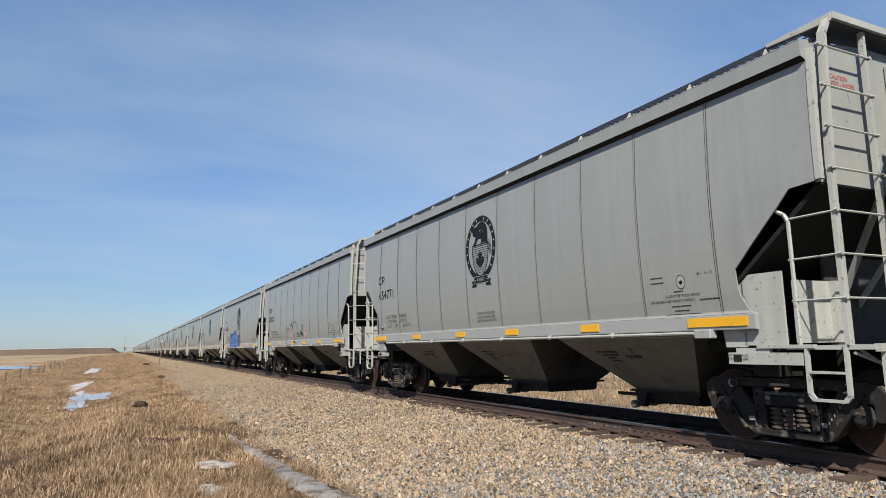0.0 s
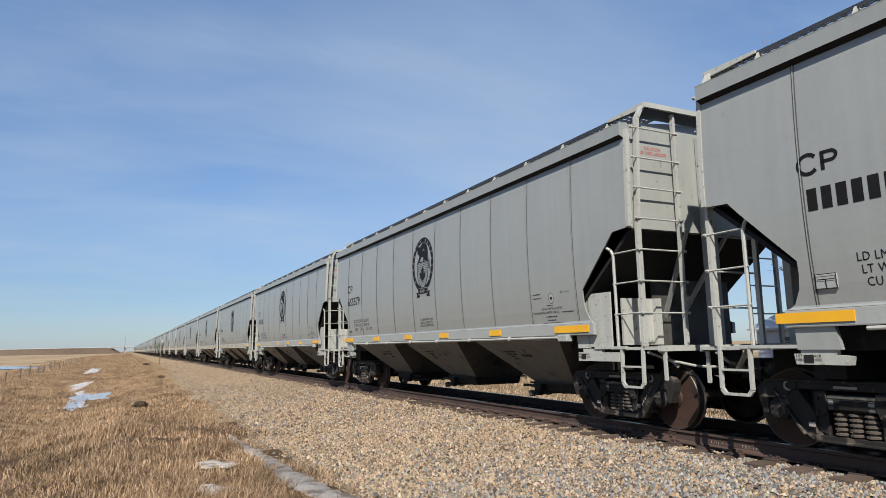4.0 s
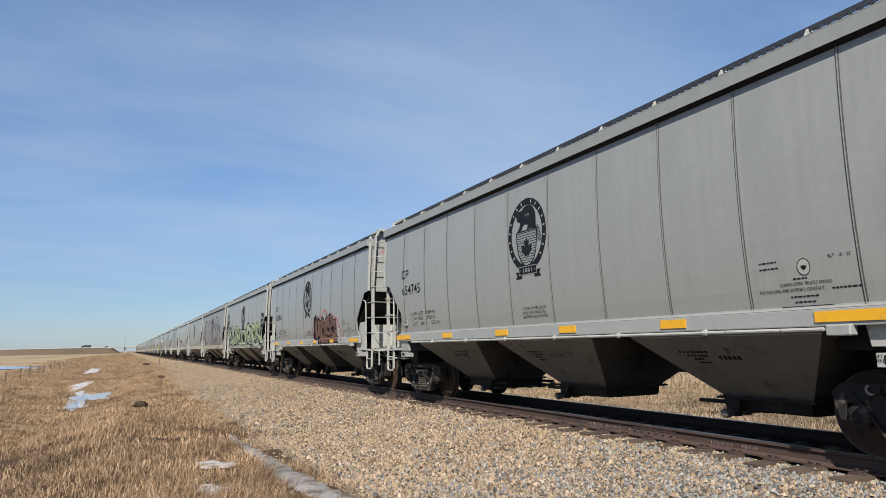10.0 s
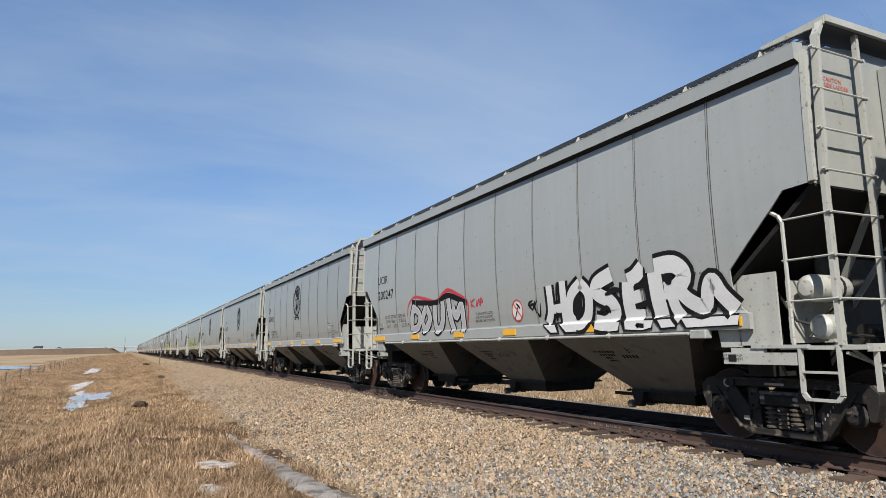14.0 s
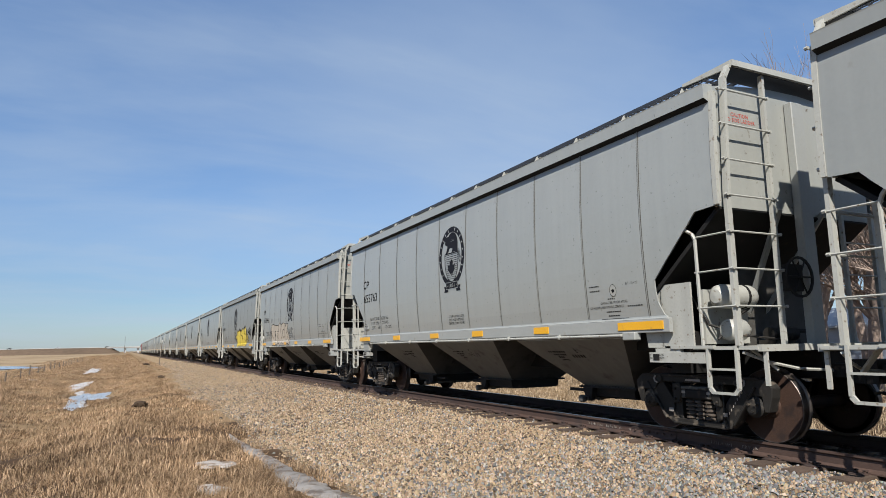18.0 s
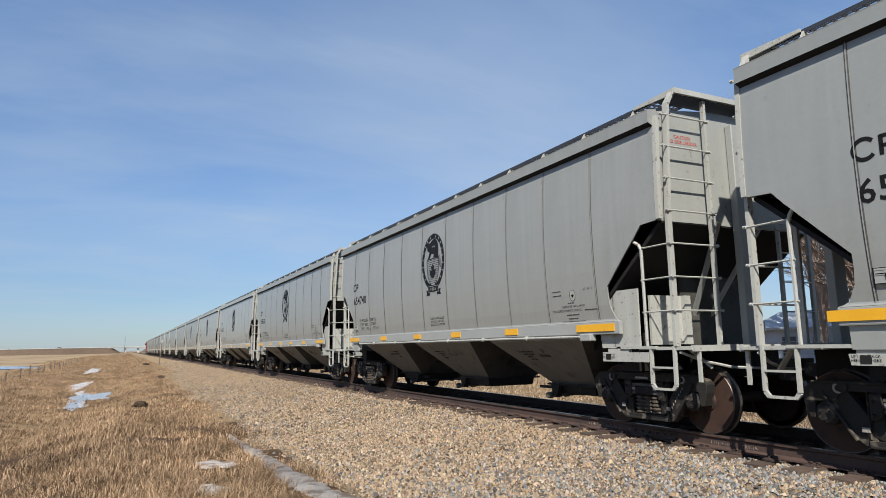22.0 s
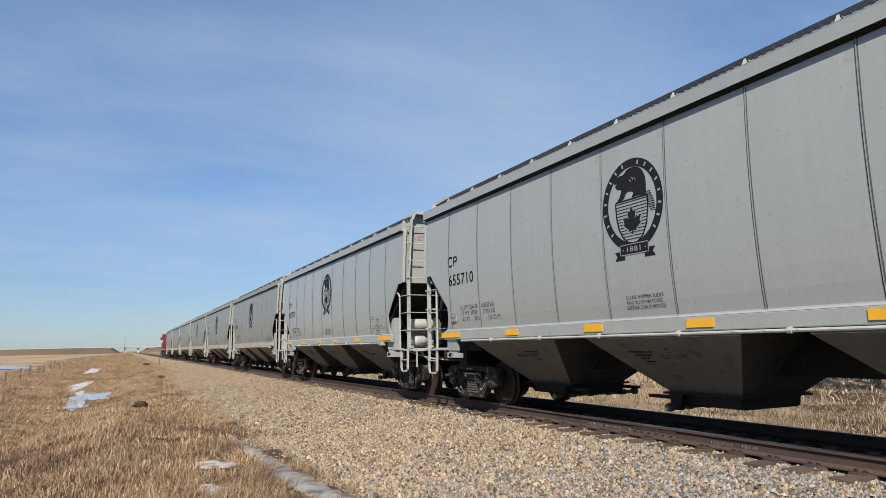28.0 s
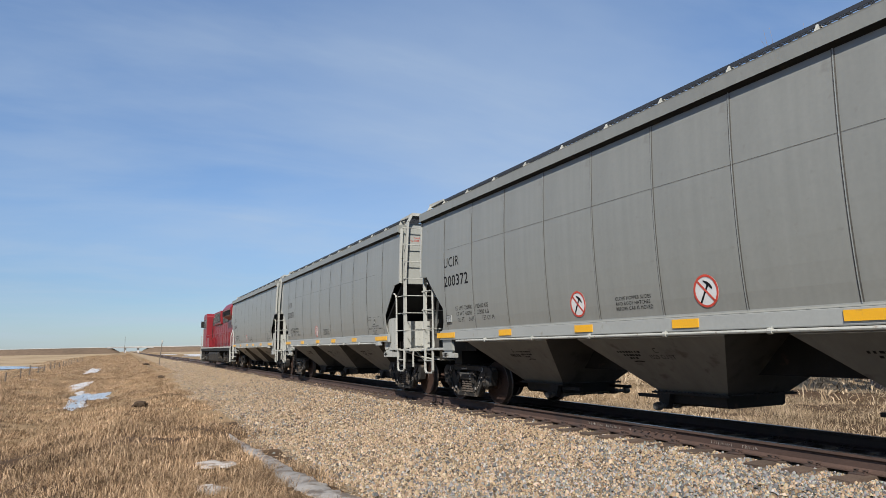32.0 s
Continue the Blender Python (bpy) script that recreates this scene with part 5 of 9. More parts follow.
    cu.body, cu.size, cu.align_x, cu.resolution_u = "CAUTION\nNO SIDE LADDER", .074, "CENTER", 2
    tmp = bpy.data.objects.new("tmp", cu)
    me = bpy.data.meshes.new_from_object(tmp)
    bpy.data.objects.remove(tmp)
    me.materials.append(REDINK)
    for e in (-1,):
        tagged(part("caution_stencil", me, None, car, "red stencilled caution", at=pose(-1.02, e * 7.265, 4.20, 90, 0, 0 if e < 0 else 180)), kind="stuff")
    cu = bpy.data.curves.new("lift", "FONT")
    cu.body, cu.size, cu.align_x, cu.resolution_u = "LIFT          JACK\nHERE         HERE", .042, "CENTER", 1
    tmp = bpy.data.objects.new("tmp", cu)
    me = bpy.data.meshes.new_from_object(tmp)
    bpy.data.objects.remove(tmp)
    me.materials.append(INK)
    for e in (-1, 1):
        tagged(part("lift_stencil", me, None, car, at=pose(-1.554, 6.15 if e > 0 else -6.03, 1.09, 90, 0, -90)), kind="stuff")
    bogie(car, -6.27)
    bogie(car, 6.03)
    return car


WHEELSET = wheelset_mesh(WHEEL_R)
# reporting number per car from the head of this stretch; None: could not be made out
NUMBERS = "654771 u200272 654653 655600 - 655579 655156 655716 655704 655343 655706 655581 654745 655826 654675 654662 654766 u200247 655412 655770 - u200209 655763 654546 654663 655713 655714 654740 655670 655512 655508 - u200388 u200460 655710 655707 654526 654656 654563 u200372 u200371 u200341".split()


def owner_mark(car):
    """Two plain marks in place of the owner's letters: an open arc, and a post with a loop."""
    bm = stroke(B(), ellipse(5.885, 3.15, .112, .105, 140, -140, 12), .042, False)
    stroke(bm, [(5.72, 3.05), (5.72, 3.255)], .042, False)
    stroke(bm, [(5.72, 3.238)] + ellipse(5.63, 3.19, .060, .048, 90, 270, 6) + [(5.72, 3.142)], .038, False)
    tagged(part("reporting_mark", on_flank(bm, .004), INK, car, "two dark marks where the owner's letters stand"), kind="stuff")


def draw_in_ribs(car):
    """The older cars carry their four outer ribs a little further in."""
    for ob in car.children:
        if ob.name.split(".")[0] == "rib" and abs(ob.location.y) > 4:
            ob.location.y *= .984


def mark_car(car, n):
    """The markings that set one car apart: number, load figures, emblem or handling signs."""
    code = NUMBERS[n] if n >= 0 else "-"
    lessor = code.startswith("u")
    digits = code.lstrip("u")
    if lessor:
        words("UCIR", 6.0, 3.05, .22, FADEDINK if n > 39 else INK, car, "reporting_mark")
    else:
        owner_mark(car)
    if digits != "-":
        words(digits, 6.0, 2.61, .24, FADEDINK if lessor and n > 39 else INK, car, "car_number", "black stencilled car number", fat=.012, widen=1.07)
    else:
        bars([(5.93 - .16 * i, 5.82 - .16 * i, 2.64, .24) for i in range(6)], INK, car, "car_number")
    figures = (("226300", "102600", "59700", "27100"), ("225700", "102350", "60300", "27350"), ("226100", "102550", "59900", "27150"), ("225800", "102400", "60200", "27300"))[{36: 3}.get(n, n % 4)]
    words("LD LMT %s    %s KG\n LT WT  %s       %s KG\n  CU FT      5431          153 CU M" % figures, 5.50, 2.05, .088, INK, car, "load_stencil", "small black load figures", widen=.86)
    if digits.startswith("654"):
        draw_in_ribs(car)
    worn = n in (15, 24, 36, 37, 38, 39, 40, 41)
    fresh = n in (11, 17, 22, 29, 30, 34, 35)
    if digits.startswith("654") or worn or fresh:
        for ob in car.children:
            if ob.name.split(".")[0] in ("side_panel", "top_chord", "roof"):
                ob.material_slots[0].link = "OBJECT"
                ob.material_slots[0].material = WORNGREY if worn else FRESHGREY if fresh else OLDGREY
    if n in (39, 40):
        bm = stroke(B(), [(5.9 - .6 * i, 3.46 - .004 * i) for i in range(20)], .005, False)
        part("weld_line", on_flank(bm, .004), SEAM, car, "faint lengthwise weld line")
    if lessor:
        for y in SIGNS.get(n, (2.6, -.75)):
            hump_sign(car, y, 1.91, .21)
    else:
        ob = LOGO
        logo = copy_thing(ob, Matrix())
        logo.parent = car


SIGNS = {1: (1.28, -1.32), 17: (-1.35,), 21: (-1.3,), 32: (-1.3,), 33: (1.2, -1.3), 39: (1.17, -1.42), 40: (1.2,), 41: (1.2,)}

# ---------------------------------------------------------------- graffiti
PURPLE = spray("purple_spray_paint", (0.074, 0.042, 0.062))
BLUE = spray("blue_spray_paint", (0.040, 0.118, 0.330))
BROWN = spray("brown_spray_paint", (0.095, 0.040, 0.024))
LIME = spray("lime_spray_paint", (0.305, 0.365, 0.105))
MINT = spray("mint_spray_paint", (0.222, 0.275, 0.205))
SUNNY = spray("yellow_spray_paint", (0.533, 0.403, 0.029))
TAN = spray("tan_spray_paint", (0.345, 0.300, 0.240))
SILVER = spray("silver_spray_paint", (0.302, 0.302, 0.310))
CRIMSON = spray("crimson_spray_paint", (0.374, 0.022, 0.036))
MAROON = spray("dark_red_spray_paint", (0.028, 0.009, 0.007))
DOT = spray("greyish_spray_paint", (0.200, 0.235, 0.175))
FADED = spray("faded_marker", (0.10, 0.10, 0.105))


def letters(car, text, y0, y1, z0, z1, layers, seed=0, tilt=6, name="graffiti"):
    """Fat painted letters in a row of cells; layers of (material, fatness, name), lowest first."""
    rng = random.Random(seed)
    cells = []
    step_ = (y0 - y1) / len(text)
    for i, ch in enumerate(text):
        cells.append((ch, y0 - step_ * (i + .5), step_ * 1.12, rng.uniform(-tilt, tilt), rng.uniform(-.04, .04), rng.uniform(.92, 1.06)))
    spans = {}
    for k, (mat, fat, nm) in enumerate(layers):
        bm = B()
        for ch, yc, w, rot, dz, sc in cells:
            cu = bpy.data.curves.new("letter", "FONT")
            cu.body, cu.resolution_u, cu.offset = ch, 3, fat
            tmp = bpy.data.objects.new("tmp", cu)
            me = bpy.data.meshes.new_from_object(tmp)
            bpy.data.objects.remove(tmp)
            if ch not in spans:
                us = [v.co.x for v in me.vertices]
                spans[ch] = (min(us) + fat, max(us) - fat)
            lo_, hi_ = spans[ch]
            base_w = hi_ - lo_
            ca, sa = math.cos(radians(rot)), math.sin(radians(rot))
            n0 = len(bm.verts)
            bm.from_mesh(me)
            bpy.data.meshes.remove(me)
            bm.verts.ensure_lookup_table()
            vs = bm.verts[n0:]
            mid = (lo_ + hi_) / 2
            for v in vs:
                u, q = (v.co.x - mid) / base_w * w * .86, (v.co.y - .345) / .69 * (z1 - z0) * .84 * sc
                u, q = u * ca - q * sa * .6, u * sa * .6 + q * ca
                v.co = (0, yc - u, (z0 + z1) / 2 + dz + q)
        on_flank(bm, .007 + .002 * k)
        part(nm, bm, mat, car, "", False) if k else part(nm, bm, mat, car, "spray-painted letters on the side")


def paint(car, mat, shapes, strokes=(), off=.005, name="graffiti", label="", sharp=False, blunt=False):
    """One coat of paint on the side: closed shapes and strokes, each a hair over the one before."""
    bm = B()
    coats = [(face if sharp else blob)(B(), p) for p in shapes] + [stroke(B(), pts, w, not blunt) for pts, w in strokes]
    for i, coat in enumerate(coats):
        on_flank(coat, off + .0002 * i)
        tmp = bpy.data.meshes.new("tmp")
        coat.to_mesh(tmp)
        coat.free()
        bm.from_mesh(tmp)
        bpy.data.meshes.remove(tmp)
    ob = part(name, bm, mat, car, label)
    return tagged(ob, kind="stuff") if name == "graffiti_linework" else ob


def green_piece(c):
    """Lime and mint wild letters over the whole length of a car."""
    paint(c, MINT, [[(6.36, 1.43), (6.46, 1.67), (2.77, 1.52), (-1.16, 1.57), (-3.07, 1.55), (-4.7, 1.68), (-5.68, 1.58), (-6.4, 1.62), (-6.43, 1.43), (-2.88, 1.43), (0.88, 1.43)]], [], 0.01, "graffiti_base", "pale green band along the sill", sharp=True)
    paint(c, INK, [[(0.75, 1.7), (0.84, 2.08), (0.59, 2.23), (0.79, 2.57), (0.27, 2.48), (-0.01, 2.56), (-0.42, 2.48), (-0.95, 2.55), (-0.96, 2.21), (-1.13, 1.96), (-1.07, 1.71), (-0.8, 1.53), (-0.22, 1.5), (0.31, 1.55)]], [], 0.012, "graffiti_outline", "black shadow of the green letters")
    paint(c, MINT, [[(0.64, 1.73), (0.72, 2.06), (0.46, 2.21), (0.65, 2.5), (0.25, 2.42), (-0.03, 2.5), (-0.43, 2.42), (-0.87, 2.49), (-0.87, 2.2), (-1.04, 1.95), (-0.99, 1.74), (-0.76, 1.58), (-0.22, 1.55), (0.35, 1.6)]], [], 0.014, "graffiti_fill")
    paint(c, INK, [[(-1.55, 1.52), (-1.15, 1.72), (-1.1, 2.04), (-1.27, 2.42), (-1.58, 2.72), (-2.02, 2.88), (-2.38, 2.71), (-2.62, 2.59), (-2.91, 2.64), (-2.91, 2.22), (-2.76, 2.01), (-2.81, 1.85), (-3.04, 1.54), (-2.45, 1.5), (-2.04, 1.57)]], [], 0.0124, "graffiti_outline")
    paint(c, MINT, [[(-1.53, 1.62), (-1.29, 1.76), (-1.25, 2.03), (-1.4, 2.38), (-1.69, 2.65), (-2.03, 2.78), (-2.31, 2.65), (-2.61, 2.51), (-2.81, 2.55), (-2.8, 2.24), (-2.64, 2.02), (-2.69, 1.83), (-2.83, 1.6), (-2.46, 1.58), (-1.99, 1.65)]], [], 0.0144, "graffiti_fill")
    paint(c, INK, [[(-2.95, 1.53), (-2.83, 1.85), (-2.88, 2.3), (-3.09, 2.6), (-3.28, 2.78), (-3.75, 2.76), (-4.14, 2.64), (-4.38, 2.37), (-4.49, 2.12), (-4.56, 1.88), (-4.78, 1.63), (-4.35, 1.58), (-3.86, 1.64), (-3.68, 1.58), (-3.27, 1.47)]], [], 0.0128, "graffiti_outline")
    paint(c, MINT, [[(-3.04, 1.59), (-2.94, 1.86), (-2.99, 2.28), (-3.18, 2.56), (-3.34, 2.71), (-3.74, 2.69), (-4.08, 2.59), (-4.31, 2.34), (-4.41, 2.1), (-4.48, 1.86), (-4.67, 1.67), (-4.32, 1.65), (-3.86, 1.71), (-3.6, 1.65), (-3.26, 1.55)]], [], 0.0148, "graffiti_fill")
    paint(c, INK, [[(-4.71, 1.86), (-4.49, 2.05), (-4.43, 2.38), (-4.58, 2.67), (-4.88, 2.77), (-5.17, 2.75), (-5.44, 2.57), (-5.67, 2.33), (-5.84, 2.19), (-5.94, 2.11), (-5.97, 2.15), (-5.89, 2.28), (-5.8, 2.46), (-5.99, 2.53), (-6.15, 2.33), (-6.25, 2.17), (-6.26, 1.98), (-6.18, 1.78), (-6.08, 1.7), (-6.36, 1.59), (-5.88, 1.54), (-5.26, 1.63)]], [], 0.0132, "graffiti_outline")
    paint(c, MINT, [[(-4.76, 1.91), (-4.57, 2.08), (-4.51, 2.37), (-4.64, 2.62), (-4.9, 2.71), (-5.15, 2.69), (-5.4, 2.52), (-5.62, 2.3), (-5.8, 2.15), (-5.96, 2.02), (-6.03, 2.15), (-5.94, 2.3), (-5.88, 2.43), (-5.97, 2.47), (-6.1, 2.3), (-6.2, 2.15), (-6.2, 1.98), (-6.13, 1.81), (-5.99, 1.68), (-6.24, 1.61), (-5.88, 1.59), (-5.29, 1.69)]], [], 0.0152, "graffiti_fill")
    paint(c, INK, [[(6.64, 2.55), (6.39, 2.68), (6.14, 2.57), (6.02, 2.37), (6.12, 2.09), (6.38, 2.26), (6.49, 2.41)], [(6.12, 1.91), (6.01, 2.18), (5.84, 2.47), (5.6, 2.53), (5.21, 2.49), (4.91, 2.34), (4.71, 2.2), (4.51, 2.11), (4.59, 1.83), (4.69, 1.59), (5.36, 1.57), (6.27, 1.62), (6.09, 1.8), (5.67, 1.8), (5.6, 1.85), (5.73, 1.95)], [(4.89, 2.48), (4.73, 2.78), (4.43, 2.84), (4.15, 2.76), (3.89, 2.63), (3.55, 2.63), (3.55, 2.45), (3.62, 2.31), (3.54, 2.13), (3.32, 1.91), (3.09, 1.74), (2.92, 1.65), (3.22, 1.6), (3.97, 1.56), (4.71, 1.59), (4.76, 1.93), (4.68, 2.22), (4.7, 2.48)]], [], 0.012, "graffiti_outline")
    paint(c, INK, [[(1.7, 2.68), (1.42, 2.61), (1.2, 2.51), (1, 2.33), (0.87, 2.11), (0.93, 1.67), (1.15, 1.72), (1.24, 1.88), (1.25, 2.31), (1.43, 2.53)], [(3.61, 2.63), (3.45, 2.53), (3.28, 2.38), (3.29, 2.16), (3.16, 1.93), (2.91, 1.73), (2.99, 1.66), (3.2, 1.75), (3.52, 2.07), (3.68, 2.34)], [(3.33, 2.38), (3.28, 2.55), (3.13, 2.74), (2.88, 2.83), (2.69, 2.84), (2.68, 2.76), (2.38, 2.77), (2, 2.75), (1.7, 2.68), (1.45, 2.54), (1.29, 2.36), (1.2, 2.14), (1.2, 1.89), (0.92, 1.72), (0.92, 1.52), (1.62, 1.56), (2.3, 1.6), (2.7, 1.69), (2.95, 1.7), (3.13, 1.79), (3.28, 1.99), (3.34, 2.19)]], [], 0.0124, "graffiti_outline")
    paint(c, MINT, [[(6.52, 2.54), (6.37, 2.61), (6.22, 2.54), (6.11, 2.37), (6.15, 2.17), (6.3, 2.29), (6.41, 2.43)], [(6.02, 1.97), (5.93, 2.16), (5.78, 2.43), (5.58, 2.48), (5.23, 2.45), (4.95, 2.3), (4.75, 2.17), (4.58, 2.09), (4.65, 1.84), (4.79, 1.64), (5.41, 1.62), (6.15, 1.65), (6.05, 1.74), (5.63, 1.75), (5.5, 1.85), (5.69, 2)], [(4.81, 2.53), (4.67, 2.74), (4.42, 2.79), (4.17, 2.72), (3.91, 2.59), (3.6, 2.59), (3.61, 2.46), (3.68, 2.31), (3.58, 2.11), (3.36, 1.89), (3.12, 1.71), (2.99, 1.66), (3.22, 1.64), (4.02, 1.61), (4.7, 1.64), (4.7, 1.93), (4.62, 2.22), (4.63, 2.53)]], [], 0.0145, "graffiti_fill")
    paint(c, MINT, [[(3.29, 2.38), (3.24, 2.54), (3.1, 2.71), (2.86, 2.8), (2.73, 2.8), (2.72, 2.73), (2.38, 2.74), (2, 2.72), (1.7, 2.65), (1.47, 2.52), (1.31, 2.34), (1.23, 2.14), (1.22, 1.88), (0.94, 1.71), (0.94, 1.55), (1.61, 1.59), (2.32, 1.63), (2.69, 1.72), (2.94, 1.73), (3.09, 1.81), (3.24, 2.01), (3.3, 2.19)]], [], 0.015, "graffiti_fill")
    paint(c, LIME, [[(2.21, 2.3), (2.06, 2.33), (2.06, 2.22), (1.88, 2.14), (1.69, 2.06), (1.58, 1.97), (1.49, 1.89), (1.91, 1.94), (2.09, 2.08)]], [([(2.68, 1.74), (2.79, 2), (2.8, 2.21), (2.62, 2.41), (2.29, 2.47), (1.82, 2.43)], 0.1), ([(3.06, 2.67), (2.82, 2.76), (2.75, 2.76)], 0.1), ([(1.58, 2.39), (1.41, 2.46), (1.26, 2.26), (1.22, 2.11)], 0.08), ([(6.39, 2.56), (6.21, 2.46), (6.17, 2.3)], 0.09), ([(5.77, 2.33), (5.62, 2.45), (5.2, 2.41), (4.89, 2.26)], 0.08), ([(5.59, 1.74), (5.43, 1.85), (5.65, 1.98), (5.76, 2.02)], 0.06), ([(4.56, 1.92), (4.55, 1.75), (4.23, 1.62), (4.01, 1.88), (4.07, 2.2)], 0.12), ([(3.81, 2.14), (3.54, 1.96), (3.2, 1.73)], 0.07), ([(4.6, 2.59), (4.45, 2.74), (4.17, 2.7)], 0.07), ([(1.72, 1.9), (1.44, 1.88)], 0.08)], 0.0175, "graffiti_highlight")
    paint(c, INK, [[(4.95, 2.41), (4.61, 2.57), (4.63, 2.13), (4.81, 2.12), (4.96, 2.25)], [(4.47, 2.03), (4.4, 2.19), (4.23, 2.23), (4.05, 2.15), (4.06, 1.94), (4.27, 1.97)], [(4.73, 1.64), (4.73, 1.76), (4.56, 1.69), (4.23, 1.62), (4.23, 1.46), (4.43, 1.45), (4.66, 1.51)], [(5.74, 2.17), (5.46, 2.11), (4.99, 2.08), (4.83, 1.89), (4.95, 1.86), (5.21, 1.97), (5.41, 1.97), (5.65, 2.04)], [(6.07, 2.02), (5.74, 1.96), (5.64, 1.82), (5.87, 1.73), (6.1, 1.83)], [(2.43, 2.33), (2.23, 2.4), (2.05, 2.4), (1.74, 2.39), (1.58, 2.32), (1.55, 2.12), (1.56, 1.96), (1.64, 2.03), (1.62, 2.22), (1.75, 2.31), (2.05, 2.35), (2.27, 2.32), (2.37, 2.16), (2.37, 1.99), (2.24, 1.81), (2.49, 1.94), (2.55, 2.14)], [(2.16, 1.94), (1.86, 1.84), (1.54, 1.8), (1.31, 1.77), (1.44, 1.7), (1.81, 1.75), (2.03, 1.81)]], [], 0.018, "graffiti_shadow")
    paint(c, MAROON, [[(2.08, 2.31), (1.85, 2.34), (1.63, 2.26), (1.63, 2.13), (1.79, 2.14), (1.94, 2.17), (2.05, 2.23)], [(1.73, 1.82), (1.34, 1.76), (1.47, 1.72), (1.77, 1.77)], [(1.18, 2.07), (1.03, 2.12), (0.92, 1.85), (0.93, 1.7), (1.12, 1.75), (1.2, 1.87)]], [], 0.0188, "graffiti_tint", "dark red inside the letters")
    paint(c, INK, [], [([(2.77, 1.78), (2.87, 2.04), (2.88, 2.25), (2.73, 2.46), (2.48, 2.54), (2.14, 2.52), (1.81, 2.46)], 0.09), ([(2.64, 1.75), (2.74, 1.99), (2.73, 2.17), (2.59, 2.34), (2.42, 2.38)], 0.05), ([(2.3, 2.13), (2.21, 2), (1.92, 1.88), (1.57, 1.83), (1.14, 1.81)], 0.05), ([(3.09, 1.81), (3.12, 2.14), (3, 2.38), (2.81, 2.53)], 0.035), ([(2.64, 1.76), (2.34, 1.72), (1.86, 1.67)], 0.05), ([(2.53, 1.74), (2.32, 1.64), (1.84, 1.61), (0.94, 1.52)], 0.05), ([(1.33, 2), (1.29, 1.91), (1.21, 1.85)], 0.04), ([(4.42, 2.59), (4.28, 2.39), (4.28, 2.18), (4.42, 2.04)], 0.06), ([(4.07, 2.16), (3.97, 1.92), (4.06, 1.69)], 0.05), ([(3.82, 2.08), (3.55, 1.88), (3.16, 1.7)], 0.05), ([(5.13, 2.6), (5.09, 2.46), (4.93, 2.43)], 0.05), ([(5.44, 1.8), (5.26, 1.95), (5.01, 1.93)], 0.05), ([(5.39, 1.71), (5.16, 1.83), (4.9, 1.86)], 0.03), ([(3.44, 1.43), (3.19, 1.55), (2.59, 1.59)], 0.09), ([(2.52, 1.57), (2.41, 1.53), (2.34, 1.43)], 0.09), ([(6.38, 1.67), (4.76, 1.64)], 0.02)], 0.0195, "graffiti_linework")
    paint(c, LIME, [], [([(0.52, 1.75), (0.61, 2.05), (0.32, 2.29)], 0.1), ([(-0.44, 2.35), (-0.83, 2.4), (-0.97, 1.94), (-0.65, 1.7)], 0.1), ([(-1.4, 1.74), (-1.37, 2.06), (-1.54, 2.4), (-1.83, 2.64), (-2.08, 2.69)], 0.17), ([(-2.23, 2.62), (-2.63, 2.48), (-2.81, 2.51)], 0.12), ([(-2.63, 2.26), (-2.4, 1.95), (-2.5, 1.81)], 0.12), ([(-3.4, 2.69), (-3.8, 2.65), (-4.16, 2.51), (-4.35, 2.2), (-4.46, 1.82)], 0.17), ([(-3.52, 2.17), (-3.32, 1.89), (-3.32, 1.68)], 0.14), ([(-4.95, 2.68), (-5.18, 2.65), (-5.42, 2.47), (-5.62, 2.26)], 0.15), ([(-4.65, 2.27), (-4.68, 2.47), (-4.78, 2.59)], 0.12), ([(-5.2, 2.05), (-5.5, 1.96), (-5.75, 1.86), (-5.97, 1.73), (-6.19, 1.63)], 0.16)], 0.0175, "graffiti_highlight")
    paint(c, INK, [[(0.3, 2.03), (0.09, 2.17), (-0.4, 2.24), (-0.61, 2.03), (-0.54, 1.79), (-0.23, 1.7), (0.13, 1.78)], [(-1.9, 2.31), (-2.11, 2.35), (-2.37, 2.27), (-2.25, 2.16), (-2, 2.1), (-1.78, 1.98)], [(-2.4, 1.94), (-2.55, 1.77), (-2.7, 1.59), (-2.41, 1.62)], [(-1.55, 1.66), (-1.79, 1.92), (-1.87, 1.85), (-1.71, 1.65)], [(-3.62, 2.21), (-3.83, 2.31), (-4.06, 2.26), (-4.18, 2.05), (-4.18, 1.82), (-4.07, 1.94), (-3.9, 2.1), (-3.72, 2.11)], [(-4.99, 2.4), (-5.17, 2.41), (-5.38, 2.24), (-5.62, 2.09), (-5.71, 1.95), (-5.49, 1.98), (-5.22, 2.07), (-5.06, 2.19)], [(-5.89, 2.42), (-5.96, 2.2), (-6.02, 2.01), (-5.95, 2), (-5.77, 2.13), (-5.86, 2.22)]], [], 0.018, "graffiti_shadow", "dark hollows of the letters")
